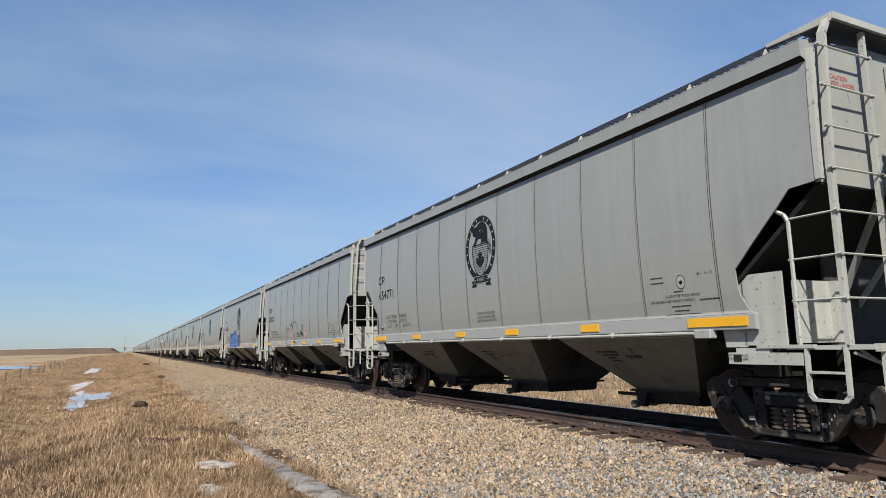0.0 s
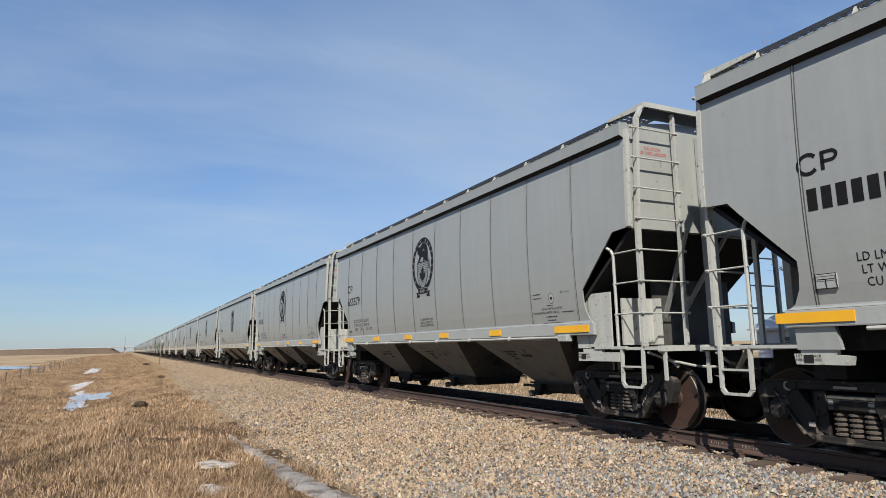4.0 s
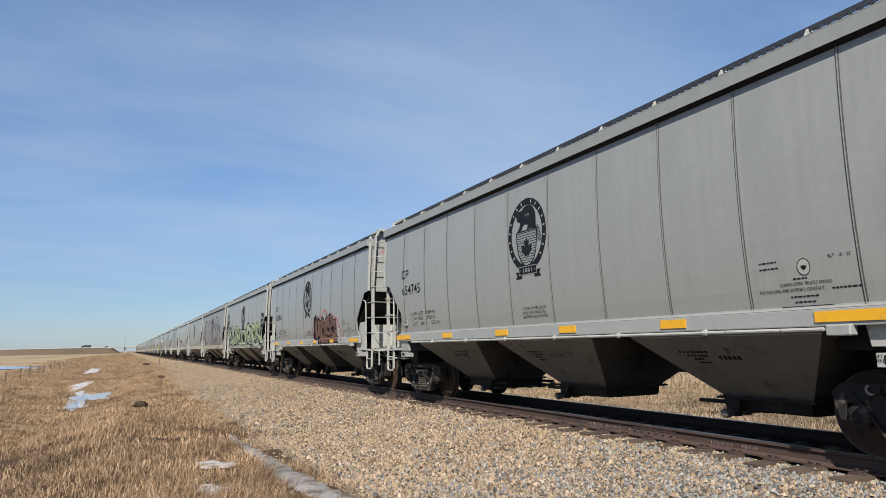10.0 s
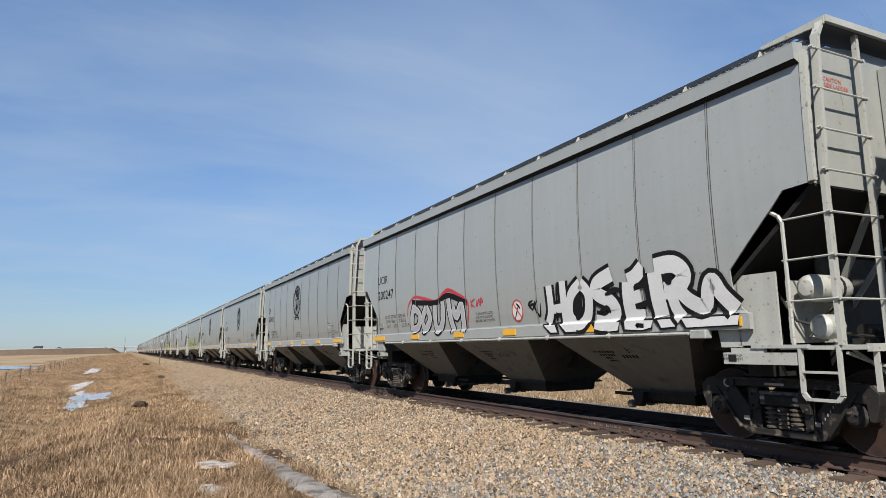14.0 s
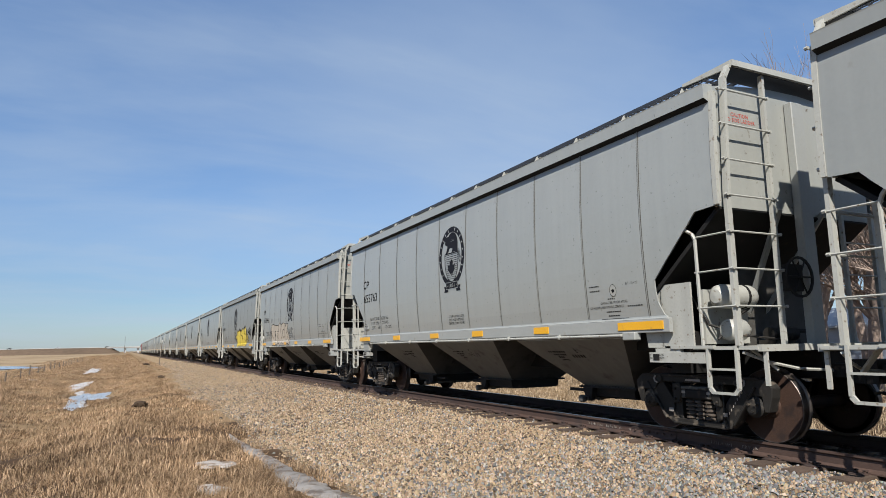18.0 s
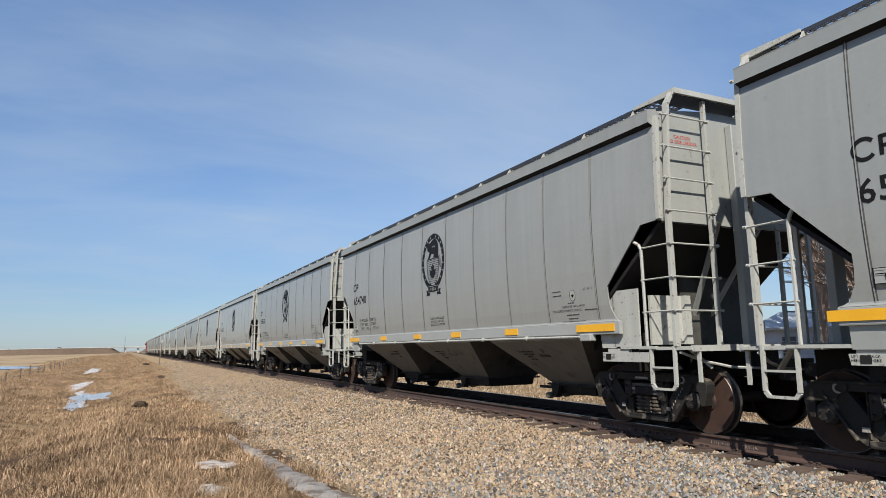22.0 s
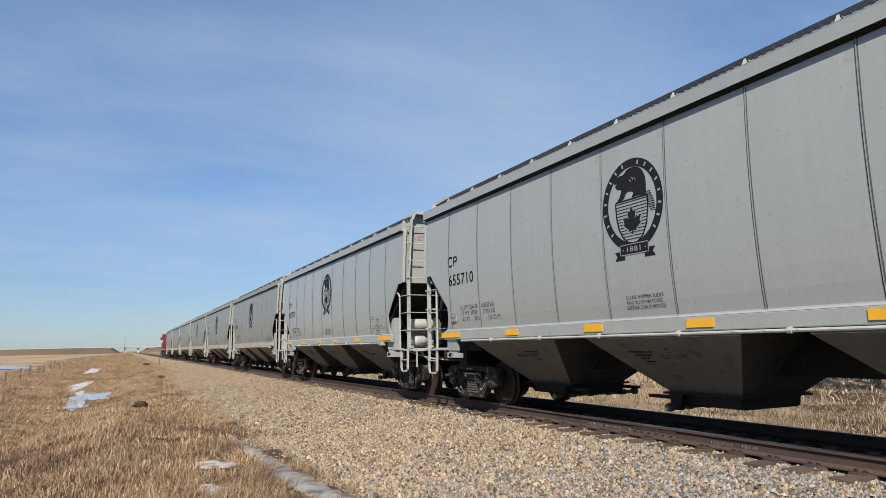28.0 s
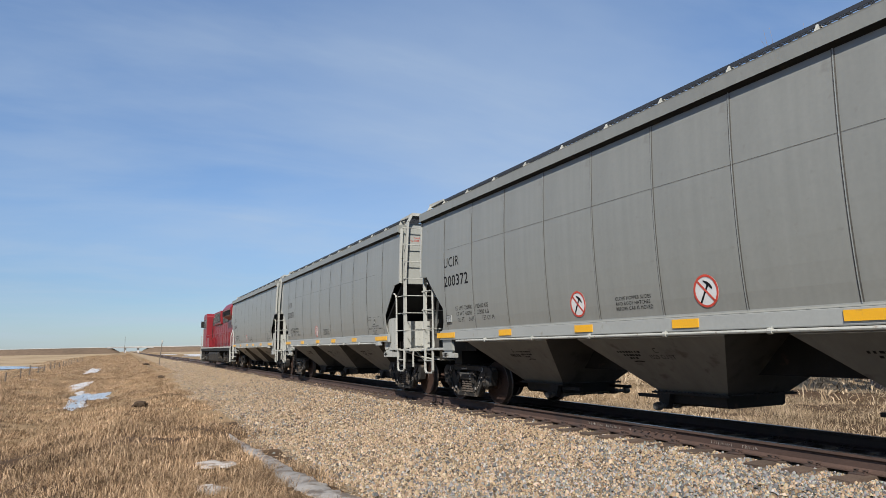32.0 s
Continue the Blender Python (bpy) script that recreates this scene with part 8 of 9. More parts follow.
def blue_piece(c):
    """Blue bubble letters and two black tags."""
    paint(c, INK, [[(3.92, 1.43), (3.91, 1.98), (3.66, 2.26), (3.24, 2.44), (3.22, 2.13), (3.11, 2.27), (2.76, 2.3), (2.61, 2.21), (2.44, 2.33), (2.2, 2.36), (2.06, 2.32), (1.97, 2.32), (1.78, 2.43), (1.53, 2.51), (1.17, 2.52), (0.88, 2.35), (0.65, 2.09), (0.56, 1.87), (0.55, 1.62), (0.6, 1.49), (0.63, 1.43), (2.06, 1.43)], [(2.1, 2.55), (2, 2.43), (1.79, 2.42), (1.9, 2.19), (2.02, 2.3)]], [], 0.009, "graffiti_outline", "dark edge of the blue piece")
    paint(c, BLUE, [[(3.86, 1.46), (3.85, 1.97), (3.61, 2.23), (3.28, 2.39), (3.25, 2.08), (3.08, 2.24), (2.78, 2.26), (2.61, 2.16), (2.42, 2.29), (2.2, 2.33), (2.06, 2.28), (1.95, 2.29), (1.76, 2.4), (1.51, 2.48), (1.18, 2.49), (0.9, 2.33), (0.68, 2.08), (0.59, 1.86), (0.58, 1.63), (0.63, 1.5), (0.66, 1.43), (2.05, 1.43)]], [], 0.0115, "graffiti_fill", "blue bubble graffiti")
    paint(c, INK, [], [([(3.28, 2.37), (3.27, 1.96), (3.17, 2.17)], 0.05), ([(2.6, 2.17), (2.48, 1.92), (2.41, 1.59)], 0.05), ([(3.18, 2.22), (2.99, 2.3), (2.7, 2.28)], 0.06), ([(2.53, 2.2), (2.35, 2.32), (2.11, 2.34)], 0.06), ([(1.99, 2.29), (1.89, 1.97), (1.7, 1.59)], 0.035), ([(2.32, 2), (2.28, 1.85)], 0.03), ([(1.92, 1.67), (1.93, 1.6)], 0.06), ([(1.91, 2.21), (1.86, 2.28), (1.75, 2.36)], 0.05), ([(3.86, 1.59), (2.43, 1.58)], 0.03), ([(2.5, 1.57), (2.54, 1.43)], 0.05), ([(1.96, 1.59), (2, 1.43)], 0.05), ([(1.77, 1.58), (1.65, 1.46)], 0.05), ([(1.28, 1.61), (1.23, 1.45), (1.05, 1.43)], 0.05), ([(0.62, 1.57), (0.7, 1.43)], 0.07), ([(1.55, 1.43), (1.25, 1.46), (1.04, 1.43)], 0.04)], 0.0135, "graffiti_linework")
    paint(c, INK, [], [([(0.49, 1.87), (0.25, 2), (0.17, 2.16), (0.36, 1.97), (0.09, 1.95)], 0.06), ([(0.13, 2.16), (0.1, 1.95), (-0.02, 2.14), (0.09, 2.16)], 0.06), ([(0.04, 2.22), (-0.11, 1.95), (-0.23, 2.3), (-0.01, 2.18)], 0.06), ([(-0.22, 2.22), (-0.29, 2.35), (-0.44, 2.35), (-0.53, 2.25), (-0.5, 2.1)], 0.07), ([(-0.25, 2.07), (-0.48, 2.21)], 0.055), ([(-0.29, 2.21), (-0.42, 1.94)], 0.055), ([(0.26, 1.51), (0.33, 1.79), (0, 1.47)], 0.06), ([(-0.19, 1.79), (0.02, 1.7), (-0.04, 1.53), (-0.21, 1.53), (-0.25, 1.65)], 0.06), ([(-0.12, 1.77), (-0.31, 1.86), (-0.47, 1.82), (-0.46, 1.62)], 0.06), ([(-0.18, 1.62), (-0.4, 1.74)], 0.05), ([(-0.29, 1.71), (-0.35, 1.46)], 0.055)], 0.006, "black_tag", "two black hand-styled tags")
def pale_piece(c):
    paint(c, TAN, [[(4.02, 1.45), (4.04, 1.60), (3.91, 1.90), (4.02, 2.12), (3.89, 2.33), (3.27, 2.41), (2.67, 2.38), (2.10, 2.43), (1.48, 2.39), (1.30, 2.44), (1.15, 2.33), (0.86, 2.27), (0.62, 2.16), (0.53, 2.00), (0.42, 1.94), (0.29, 1.73), (0.20, 1.61), (0.17, 1.48), (0.50, 1.44), (1.33, 1.44), (2.59, 1.45), (3.44, 1.43)]], [], name="graffiti", label="pale tan spray-painted letters with dark gaps")
    letters(c, "STACK", 4.06, .42, 1.52, 2.42, ((INK, .105, "graffiti_outline"), (TAN, .082, "graffiti_fill")), 12, 9)
    rim = [(4.02, 1.45), (4.04, 1.60), (3.91, 1.90), (4.02, 2.12), (3.89, 2.33), (3.27, 2.41), (2.67, 2.38), (2.10, 2.43), (1.48, 2.39), (1.30, 2.44), (1.15, 2.33), (0.86, 2.27), (0.62, 2.16), (0.53, 2.00), (0.42, 1.94), (0.29, 1.73), (0.20, 1.61), (0.17, 1.48), (0.50, 1.44), (1.33, 1.44), (2.59, 1.45), (3.44, 1.43)]
    paint(c, INK, [], [(rim + rim[:1], .03)], off=.0075, name="graffiti_rim", label="dark outline round the letters")


def graffiti(cars):
    # thin black outline tag on the second car
    c = cars[1]
    paint(c, INK, [], [([(1.44, 1.49), (1.88, 1.42), (2.27, 1.66), (2.29, 1.95), (1.99, 2.25), (1.96, 2.07), (1.62, 2.15), (1.41, 1.89)], .035),
                       ([(1.54, 2.02), (1.33, 2.26), (.98, 2.22), (.70, 1.62)], .035), ([(1.07, 2.13), (1.08, 2.47), (.89, 2.18), (.68, 2.39), (.32, 2.38), (.01, 2.10), (-.07, 1.74)], .035),
                       ([(-.10, 1.76), (-.46, 1.9), (-.48, 2.05), (-.57, 1.82), (-.69, 1.98), (-.77, 1.78), (-.95, 2.17), (-.85, 2.21), (-.94, 1.74)], .04),
                       ([(1.3, 1.45), (1.2, 1.6), (1.1, 1.46)], .04), ([(.95, 1.50), (.5, 1.56), (.3, 1.45)], .05)], label="loose black spray-can scrawl")
    paint(c, FADED, [], [([(3.9, 2.0), (3.8, 1.75), (3.7, 2.05), (3.6, 1.72), (3.5, 2.0), (3.4, 1.75), (3.34, 1.95)], .014)], name="faint_scrawl")
    blue_piece(cars[2])
    # light scrawl on one car
    paint(cars[11], FADED, [], [([(-2.9, 2.3), (-3.1, 2.7), (-3.2, 2.3), (-3.5, 2.6), (-3.45, 2.1), (-3.7, 1.9), (-3.4, 1.75), (-3.6, 1.65)], .016), ([(-2.8, 2.2), (-3.3, 2.15), (-3.6, 2.35)], .016)], name="faint_scrawl", label="thin grey drawn figure")
    brown_piece(cars[13])
    c = cars[14]
    green_piece(c)
    paint(c, INK, [], [([(6.95, 3.62), (6.82, 3.40), (6.90, 3.32), (6.62, 3.40), (6.66, 3.80)], .085), ([(6.66, 3.80), (6.56, 3.42), (6.46, 3.82), (6.38, 3.45)], .085), ([(6.36, 3.85), (6.30, 3.42), (6.16, 3.60), (6.28, 3.82)], .085), ([(6.88, 3.25), (6.80, 2.80), (6.60, 2.92), (6.78, 3.08), (6.62, 3.22), (6.84, 3.24)], .085), ([(6.60, 3.28), (6.52, 2.92), (6.42, 3.26), (6.34, 2.92)], .085), ([(6.30, 3.30), (6.22, 2.88), (6.06, 3.20), (6.18, 3.02), (6.04, 2.84)], .085), ([(6.00, 3.55), (5.98, 3.25)], .07), ([(6.62, 2.74), (6.40, 2.84), (6.10, 2.80), (6.30, 2.60), (6.24, 2.86)], .05)], name="black_tag", label="black hand-styled tag")
    purple_piece(cars[15])
    # plant in a pot, drawn in thin lines
    paint(cars[16], FADED, [], [([(-4.05, 1.5), (-4.2, 1.56), (-4.4, 1.5)], .03), ([(-4.2, 1.56), (-4.2, 1.72)], .03), ([(-3.95, 1.98), (-4.05, 1.75), (-4.35, 1.72), (-4.48, 1.95), (-4.2, 2.0), (-3.95, 1.98)], .03), ([(-4.0, 1.87), (-4.45, 1.84)], .025), ([(-4.1, 2.0), (-3.85, 2.2), (-3.82, 2.42), (-4.02, 2.3), (-4.12, 2.02)], .03), ([(-4.2, 2.0), (-4.15, 2.3), (-4.22, 2.5), (-4.3, 2.3), (-4.22, 2.02)], .03), ([(-4.3, 2.0), (-4.45, 2.2), (-4.6, 2.42), (-4.5, 2.1), (-4.35, 2.0)], .03), ([(-4.18, 2.25), (-4.24, 2.05)], .02)], name="plant_drawing", label="thin line drawing of a potted plant")
    white_piece(cars[17])
    words("RACO", -4.6, 2.0, .20, INK, cars[19], "black_tag", "black hand-styled tag", fat=.015, lean=.2)
    words("RKC", -4.55, 1.98, .14, WHITEINK, cars[18], "white_tag", "small white tag", fat=.015)
    dotted_piece(cars[21])
    # tan block letters
    c = cars[23]
    pale_piece(c)
    paint(c, INK, [], [([(.5, 2.2), (.35, 2.05), (.48, 1.95)], .03), ([(.25, 2.2), (.2, 1.95), (.05, 2.2), (.0, 1.95)], .03), ([(-.1, 2.15), (-.2, 1.95), (-.25, 2.2), (-.45, 2.05)], .03), ([(.3, 1.55), (.22, 1.9)], .02), ([(.1, 1.5), (.02, 1.8)], .02), ([(2.4, 2.55), (2.36, 2.7)], .04), ([(.9, 2.5), (.85, 2.7)], .02)], name="black_tag")
    paint(c, FADED, [], [([(4.6, 2.3), (4.5, 2.0), (4.4, 2.3), (4.3, 1.95), (4.2, 2.25)], .025), ([(4.3, 2.8), (4.1, 2.7), (4.2, 2.5), (3.9, 2.75), (3.8, 2.5)], .025), ([(4.5, 1.9), (4.2, 1.8), (4.4, 1.6)], .025)], name="faint_scrawl")
    c = cars[24]
    yellow_piece(c)
    words("FENTO\nRUES\nOWES", .45, 2.30, .13, INK, c, "black_tag", "black hand-lettered tag", fat=.02)


def purple_piece(c):
    s = lambda w, *p: (list(p), w)
    paint(c, PURPLE, [[(5.59, 3.27), (5.48, 3.43), (5.33, 3.56), (5.17, 3.64), (4.97, 3.61), (4.79, 3.48), (4.71, 3.25), (4.67, 3.01), (4.64, 2.77), (4.73, 2.84), (4.88, 2.98), (5.02, 3.12), (5.13, 3.26), (5.28, 3.31), (5.43, 3.31)]], off=.0055, name="graffiti_cap")
    paint(c, PURPLE, [[(5.94, 3.31), (6.26, 3.14), (6.43, 2.77), (6.41, 2.46), (6.25, 2.28), (5.93, 2.17), (5.73, 2.06), (5.65, 1.85), (5.68, 1.69), (5.53, 1.84), (5.45, 2.01), (5.52, 2.16), (5.74, 2.32), (6.07, 2.47), (6.23, 2.65), (6.25, 2.90), (6.17, 3.12)]], off=.0065, name="graffiti_curl")
    paint(c, PURPLE, [[(6.16, 1.62), (6.11, 1.72), (5.68, 1.71), (5.47, 1.87), (5.30, 2.01), (5.28, 2.27), (5.12, 2.34), (4.91, 2.35), (4.89, 2.28), (5.01, 2.10), (5.25, 1.82), (5.57, 1.61)]], off=.0055, name="graffiti_foot")
    paint(c, PURPLE, [
        [(1.89, 3.05), (1.50, 2.92), (1.31, 2.40), (1.68, 2.64)], [(1.86, 2.28), (1.11, 2.06), (.52, 1.60), (.60, 1.44), (1.13, 1.78)],
        [(-1.92, 3.65), (-1.48, 3.42), (-1.10, 3.05), (-1.03, 2.28), (-.50, 1.62), (-1.25, 1.83), (-1.93, 1.77), (-1.51, 2.17), (-1.42, 2.77), (-1.54, 3.21)],
        [(.52, 2.52), (.15, 2.63), (-.30, 3.05), (-.47, 2.69), (-.20, 2.15), (.13, 1.72), (.35, 2.12)],
        [(-1.91, 2.32), (-2.08, 2.98), (-2.44, 3.34), (-2.83, 3.36), (-2.79, 3.05), (-2.49, 3.01), (-2.15, 2.66)],
        [(-2.79, 2.36), (-2.95, 2.39), (-3.03, 2.19), (-2.84, 1.93), (-2.52, 1.71), (-2.49, 2.02), (-2.64, 2.12)], [(-1.93, 2.10), (-2.27, 2.35), (-2.48, 2.25), (-2.33, 2.09), (-2.10, 1.78)]],
        off=.005, label="large purple outlined letters")
    paint(c, PURPLE, [
        [(-4.06, 3.64), (-3.74, 3.36), (-3.44, 3.17), (-3.34, 2.89), (-3.55, 2.74), (-3.74, 3.04), (-3.89, 3.38)], [(-3.72, 2.01), (-3.94, 1.69), (-4.23, 1.45), (-3.17, 1.44), (-3.44, 1.62), (-3.61, 1.81)],
        [(-4.60, 3.18), (-4.93, 3.18), (-5.02, 2.66), (-5.10, 2.45), (-5.26, 2.28), (-5.08, 2.38), (-4.74, 2.56), (-4.53, 2.82)],
        [(-4.44, 2.41), (-4.57, 2.24), (-4.78, 2.04), (-4.88, 1.82), (-5.07, 1.61), (-4.86, 1.62), (-4.67, 1.87), (-4.50, 2.11)]], off=.005, name="graffiti_fill")
    paint(c, PURPLE, [], [
        s(.16, (5.55, 3.35), (5.24, 3.70), (4.96, 3.80), (4.49, 3.79), (4.0, 3.72), (3.62, 3.64)), s(.12, (3.75, 3.62), (3.19, 3.46), (3.30, 2.73), (3.55, 1.50)),
        s(.13, (5.87, 3.33), (5.99, 3.18), (5.99, 2.95), (5.60, 2.90), (5.28, 2.92), (4.96, 2.99)), s(.06, (5.64, 2.53), (5.49, 2.40), (5.28, 2.27)), s(.04, (5.66, 2.54), (5.45, 2.47), (5.28, 2.43)), s(.04, (4.98, 2.33), (4.75, 2.28), (4.52, 2.17)), s(.03, (4.65, 2.77), (4.57, 2.80)),
        s(.13, (3.16, 2.71), (3.04, 3.25), (2.55, 3.69), (2.02, 3.81), (1.46, 3.62), (1.03, 3.22), (.94, 2.48), (1.04, 2.02)), s(.09, (1.98, 1.55), (2.63, 2.12), (3.06, 2.79)),
        s(.07, (2.46, 2.02), (2.66, 2.66), (2.39, 3.25), (2.09, 3.43)), s(.14, (1.04, 3.14), (.72, 3.61), (.44, 3.71)), s(.14, (-.32, 3.67), (-.76, 3.50), (-1.15, 3.11))], .006, "graffiti_linework")
    paint(c, PURPLE, [], [
        s(.14, (-1.91, 3.62), (-2.21, 3.72), (-2.33, 3.94), (-2.81, 3.90), (-3.36, 3.70), (-3.44, 3.33), (-3.38, 2.90)), s(.08, (-3.34, 2.86), (-3.01, 2.61), (-2.79, 2.36)),
        s(.08, (-1.42, 1.68), (-2.04, 1.68), (-2.78, 1.71)), s(.05, (-2.78, 3.03), (-2.70, 2.63), (-2.49, 2.31)), s(.12, (-3.55, 2.80), (-3.68, 2.37), (-3.74, 1.98)),
        s(.12, (-3.96, 2.81), (-4.17, 3.12), (-4.52, 3.19), (-4.81, 3.21)), s(.07, (-4.17, 2.11), (-4.11, 2.61), (-4.22, 3.03)), s(.05, (-4.26, 2.22), (-4.35, 2.40), (-4.53, 2.32)), s(.08, (-4.78, 2.04), (-5.0, 2.10), (-5.5, 2.06))], .007, "graffiti_linework")



# ---------------------------------------------------------------- the train


def along(t):
    """Where the middle of the first car stands along the track at t seconds."""
    return 11.4857 - 19.20330 * t - 0.0175115 * t * t + 0.000129139 * t ** 3



# position shifts that fit the train to the camera's view, metres at whole seconds
VIEW_SHIFT = {1: .18, 2: -.22, 6: .08, 8: .05, 9: .05, 10: -.08, 11: .06, 15: -.07, 18: -.09, 19: .03, 20: .07, 21: .03, 22: -.11, 23: -.01, 24: .06, 27: .02, 28: .09, 29: -.05, 30: .06, 31: -.12, 32: -.05}


def place(t):
    return along(t) + VIEW_SHIFT.get(round(t), 0.0)


CARS = {}


def build_train():
    first = build_car()
    CARS[0] = first
    for n in range(-1, 42):
        if n:
            CARS[n] = copy_thing(first, Matrix())


build_train()
# cars that run with their brake end towards the head of the train
for n_ in (3, 8, 11, 17, 22, 24, 35, 38):
    brake_gear(CARS[n_])
LOGO = emblem(CARS[0])
for n_ in range(-1, 42):
    if n_ != 0:
        mark_car(CARS[n_], n_)


def mark_first():
    draw_in_ribs(CARS[0])
    for ob in CARS[0].children:
        if ob.name.split(".")[0] in ("side_panel", "top_chord", "roof"):
            ob.material_slots[0].link = "OBJECT"
            ob.material_slots[0].material = OLDGREY
    words("654771", 6.0, 2.61, .24, INK, CARS[0], "car_number", "black stencilled car number", fat=.012, widen=1.07)
    owner_mark(CARS[0])
    words("LD LMT 225700    102350 KG\n LT WT  60300       27350 KG\n  CU FT      5431          153 CU M", 5.50, 2.05, .088, INK, CARS[0], "load_stencil", "small black load figures", widen=.86)


mark_first()
graffiti(CARS)

# ---------------------------------------------------------------- locomotive at the tail


def build_loco():
    lo = thing("diesel_locomotive", "red diesel locomotive coupled at the tail of the train", "locomotive")
    bm = B()
    box(bm, -1.5, 1.5, -10.2, 10.0, 1.15, 1.50)
    box(bm, -.5, .5, -10.6, 10.5, .75, 1.2)
    part("underframe", bm, DARK, lo, "grimy dark underframe", bevel=.03)
    part("sill_stripe", box(B(), -1.512, -1.50, -10.0, 9.6, 1.40, 1.50), PALE, lo, "pale stripe along the walkway edge")
    bm = B()
    prism(bm, [(-.95, 1.5), (-.95, 4.2), (-.75, 4.45), (.75, 4.45), (.95, 4.2), (.95, 1.5)], "y", -9.4, 5.4)
    hood = part("long_hood", bm, LOCORED, lo, "red engine hood", bevel=.03)
    for i in range(11):
        bm = B()
        box(bm, -.975, -.95, -8.8 + 1.25 * i, -7.72 + 1.25 * i, 1.62, 3.35)
        d = part("hood_door", bm, LOCORED, hood, bevel=.01)
        part("latch", box(B(), -.99, -.974, -8.0 + 1.25 * i, -7.92 + 1.25 * i, 2.4, 2.55), LOCOGREY, d)
    bm = B()
    prism(bm, [(-1.45, 3.75), (-1.5, 4.3), (-1.2, 4.7), (1.2, 4.7), (1.5, 4.3), (1.45, 3.75), (.9, 3.5), (-.9, 3.5)], "y", -9.4, -5.2)
    rad = part("radiator_wing", bm, LOCORED, lo, "flared red radiator section", bevel=.03)
    # black slats put the shade below the wing's red top into colour
    for i in range(8):
        part("louvre", box(B(), -1.53, -1.44, -9.2, -5.4, 3.80 + .045 * i, 3.825 + .045 * i), DARK, rad)
    bm = B()
    prism(bm, [(-1.1, 3.4), (-1.15, 4.5), (1.15, 4.5), (1.1, 3.4)], "y", -1.2, 3.0)
    part("blower_housing", bm, LOCORED, lo, "red raised hood section", bevel=.04)
    bm = B()
    for y in (-3.4, -2.0, .2, 1.6):
        lathe(bm, [(.55, 4.44), (.55, 4.6), (.1, 4.62)], "z", (0, y, 0), 20)
    part("roof_fan", bm, LOCOGREY, lo, smooth=True)
    # dark grilles and boxes along the upper hood
    for y0, y1, z0, z1 in ((3.3, 5.2, 3.45, 4.15), (-4.9, -1.4, 3.45, 4.15), (-.9, 2.7, 3.62, 4.35)):
        x = -1.165 if y0 == -.9 else -.972
        g = part("hood_grille", box(B(), x, x + .03, y0, y1, z0, z1), DARK, hood, "dark air intake grille")
        for i in range(int((y1 - y0) / .3)):
            part("grille_bar", box(B(), x - .012, x, y0 + .1 + .3 * i, y0 + .16 + .3 * i, z0, z1), LOCOGREY, g)
    part("cab_door", box(B(), -1.0, -.4, 5.37, 5.40, 1.6, 3.9), DARK, lo, "dark rear cab door", bevel=.005)
    part("battery_box", box(B(), -1.48, -.95, 3.4, 5.3, 1.5, 2.35), LOCORED, lo, "red box beside the hood", bevel=.02)
    part("mirror", box(B(), -1.78, -1.52, 7.62, 7.66, 3.35, 3.95), DARK, lo, "dark mirror beside the cab window")
    part("nose_stripe", box(B(), -1.16, -1.15, 9.42, 9.60, 1.5, 2.95), PALE, lo, "white vertical edge stripe")
    part("cab_stripe", box(B(), -1.515, -1.50, 8.05, 8.25, 1.5, 3.3), PALE, lo, "white vertical edge stripe")
    # cab and nose
    bm = B()
    prism(bm, [(5.4, 1.5), (5.4, 4.35), (5.7, 4.60), (7.6, 4.60), (8.1, 4.3), (8.25, 3.35), (8.25, 1.5)], "x", -1.5, 1.5)
    cab = part("cab", bm, LOCORED, lo, "red cab with dark windows", bevel=.05)
    for y0, y1 in ((5.75, 6.6), (6.75, 7.6)):
        w = part("side_window", box(B(), -1.515, -1.49, y0, y1, 3.25, 4.05), GLASS, cab, "dark side window")
        bm = B()
        for a, b in (((-1.51, y0, 3.25), (-1.51, y1, 3.25)), ((-1.51, y1, 3.25), (-1.51, y1, 4.05)), ((-1.51, y1, 4.05), (-1.51, y0, 4.05)), ((-1.51, y0, 4.05), (-1.51, y0, 3.25))):
            bar(bm, a, b, .05, .05)
        part("window_frame", bm, LOCOGREY, w)
    bm = B()
    prism(bm, [(8.25, 1.5), (8.25, 3.3), (9.3, 3.15), (9.6, 2.9), (9.6, 1.5)], "x", -1.15, 1.15)
    part("nose", bm, LOCORED, lo, "red low nose", bevel=.06)
    for x in (-.8, .8):
        part("windshield", box(B(), x - .5, x + .5, 8.18, 8.26, 3.45, 4.15), GLASS, cab)
    bm = B()
    prism(bm, [(10.0, 1.3), (10.45, .15), (10.3, .15), (9.9, 1.3)], "x", -1.4, 1.4)
    part("snow_plough", bm, LOCOGREY, lo)
    for e, y in ((-1, -10.1), (1, 9.9)):
        bm = B()
        for z in (.45, .75, 1.05, 1.35):
            box(bm, -1.5, -1.1, min(y, y - e * .35), max(y, y - e * .35), z, z + .03)
        bar(bm, (-1.5, y, .4), (-1.5, y, 1.5), .04, .06)
        bar(bm, (-1.5, y - e * .35, .4), (-1.5, y - e * .35, 1.5), .04, .06)
        part("step_well", bm, PALE, lo, "pale corner steps")
    bm = B()
    for s in (-1, 1):
        pipe(bm, [(s * 1.47, -10.1, 1.5), (s * 1.47, -10.0, 2.55), (s * 1.47, 5.3, 2.55)], .022, 6)
    top = part("handrail", bm, LOCORED, lo, "long red handrail")
    for i in range(9):
        part("stanchion", tube(B(), (-1.47, -9.2 + 1.75 * i, 1.48), (-1.47, -9.2 + 1.75 * i, 2.56), .02, 6), LOCORED, top)
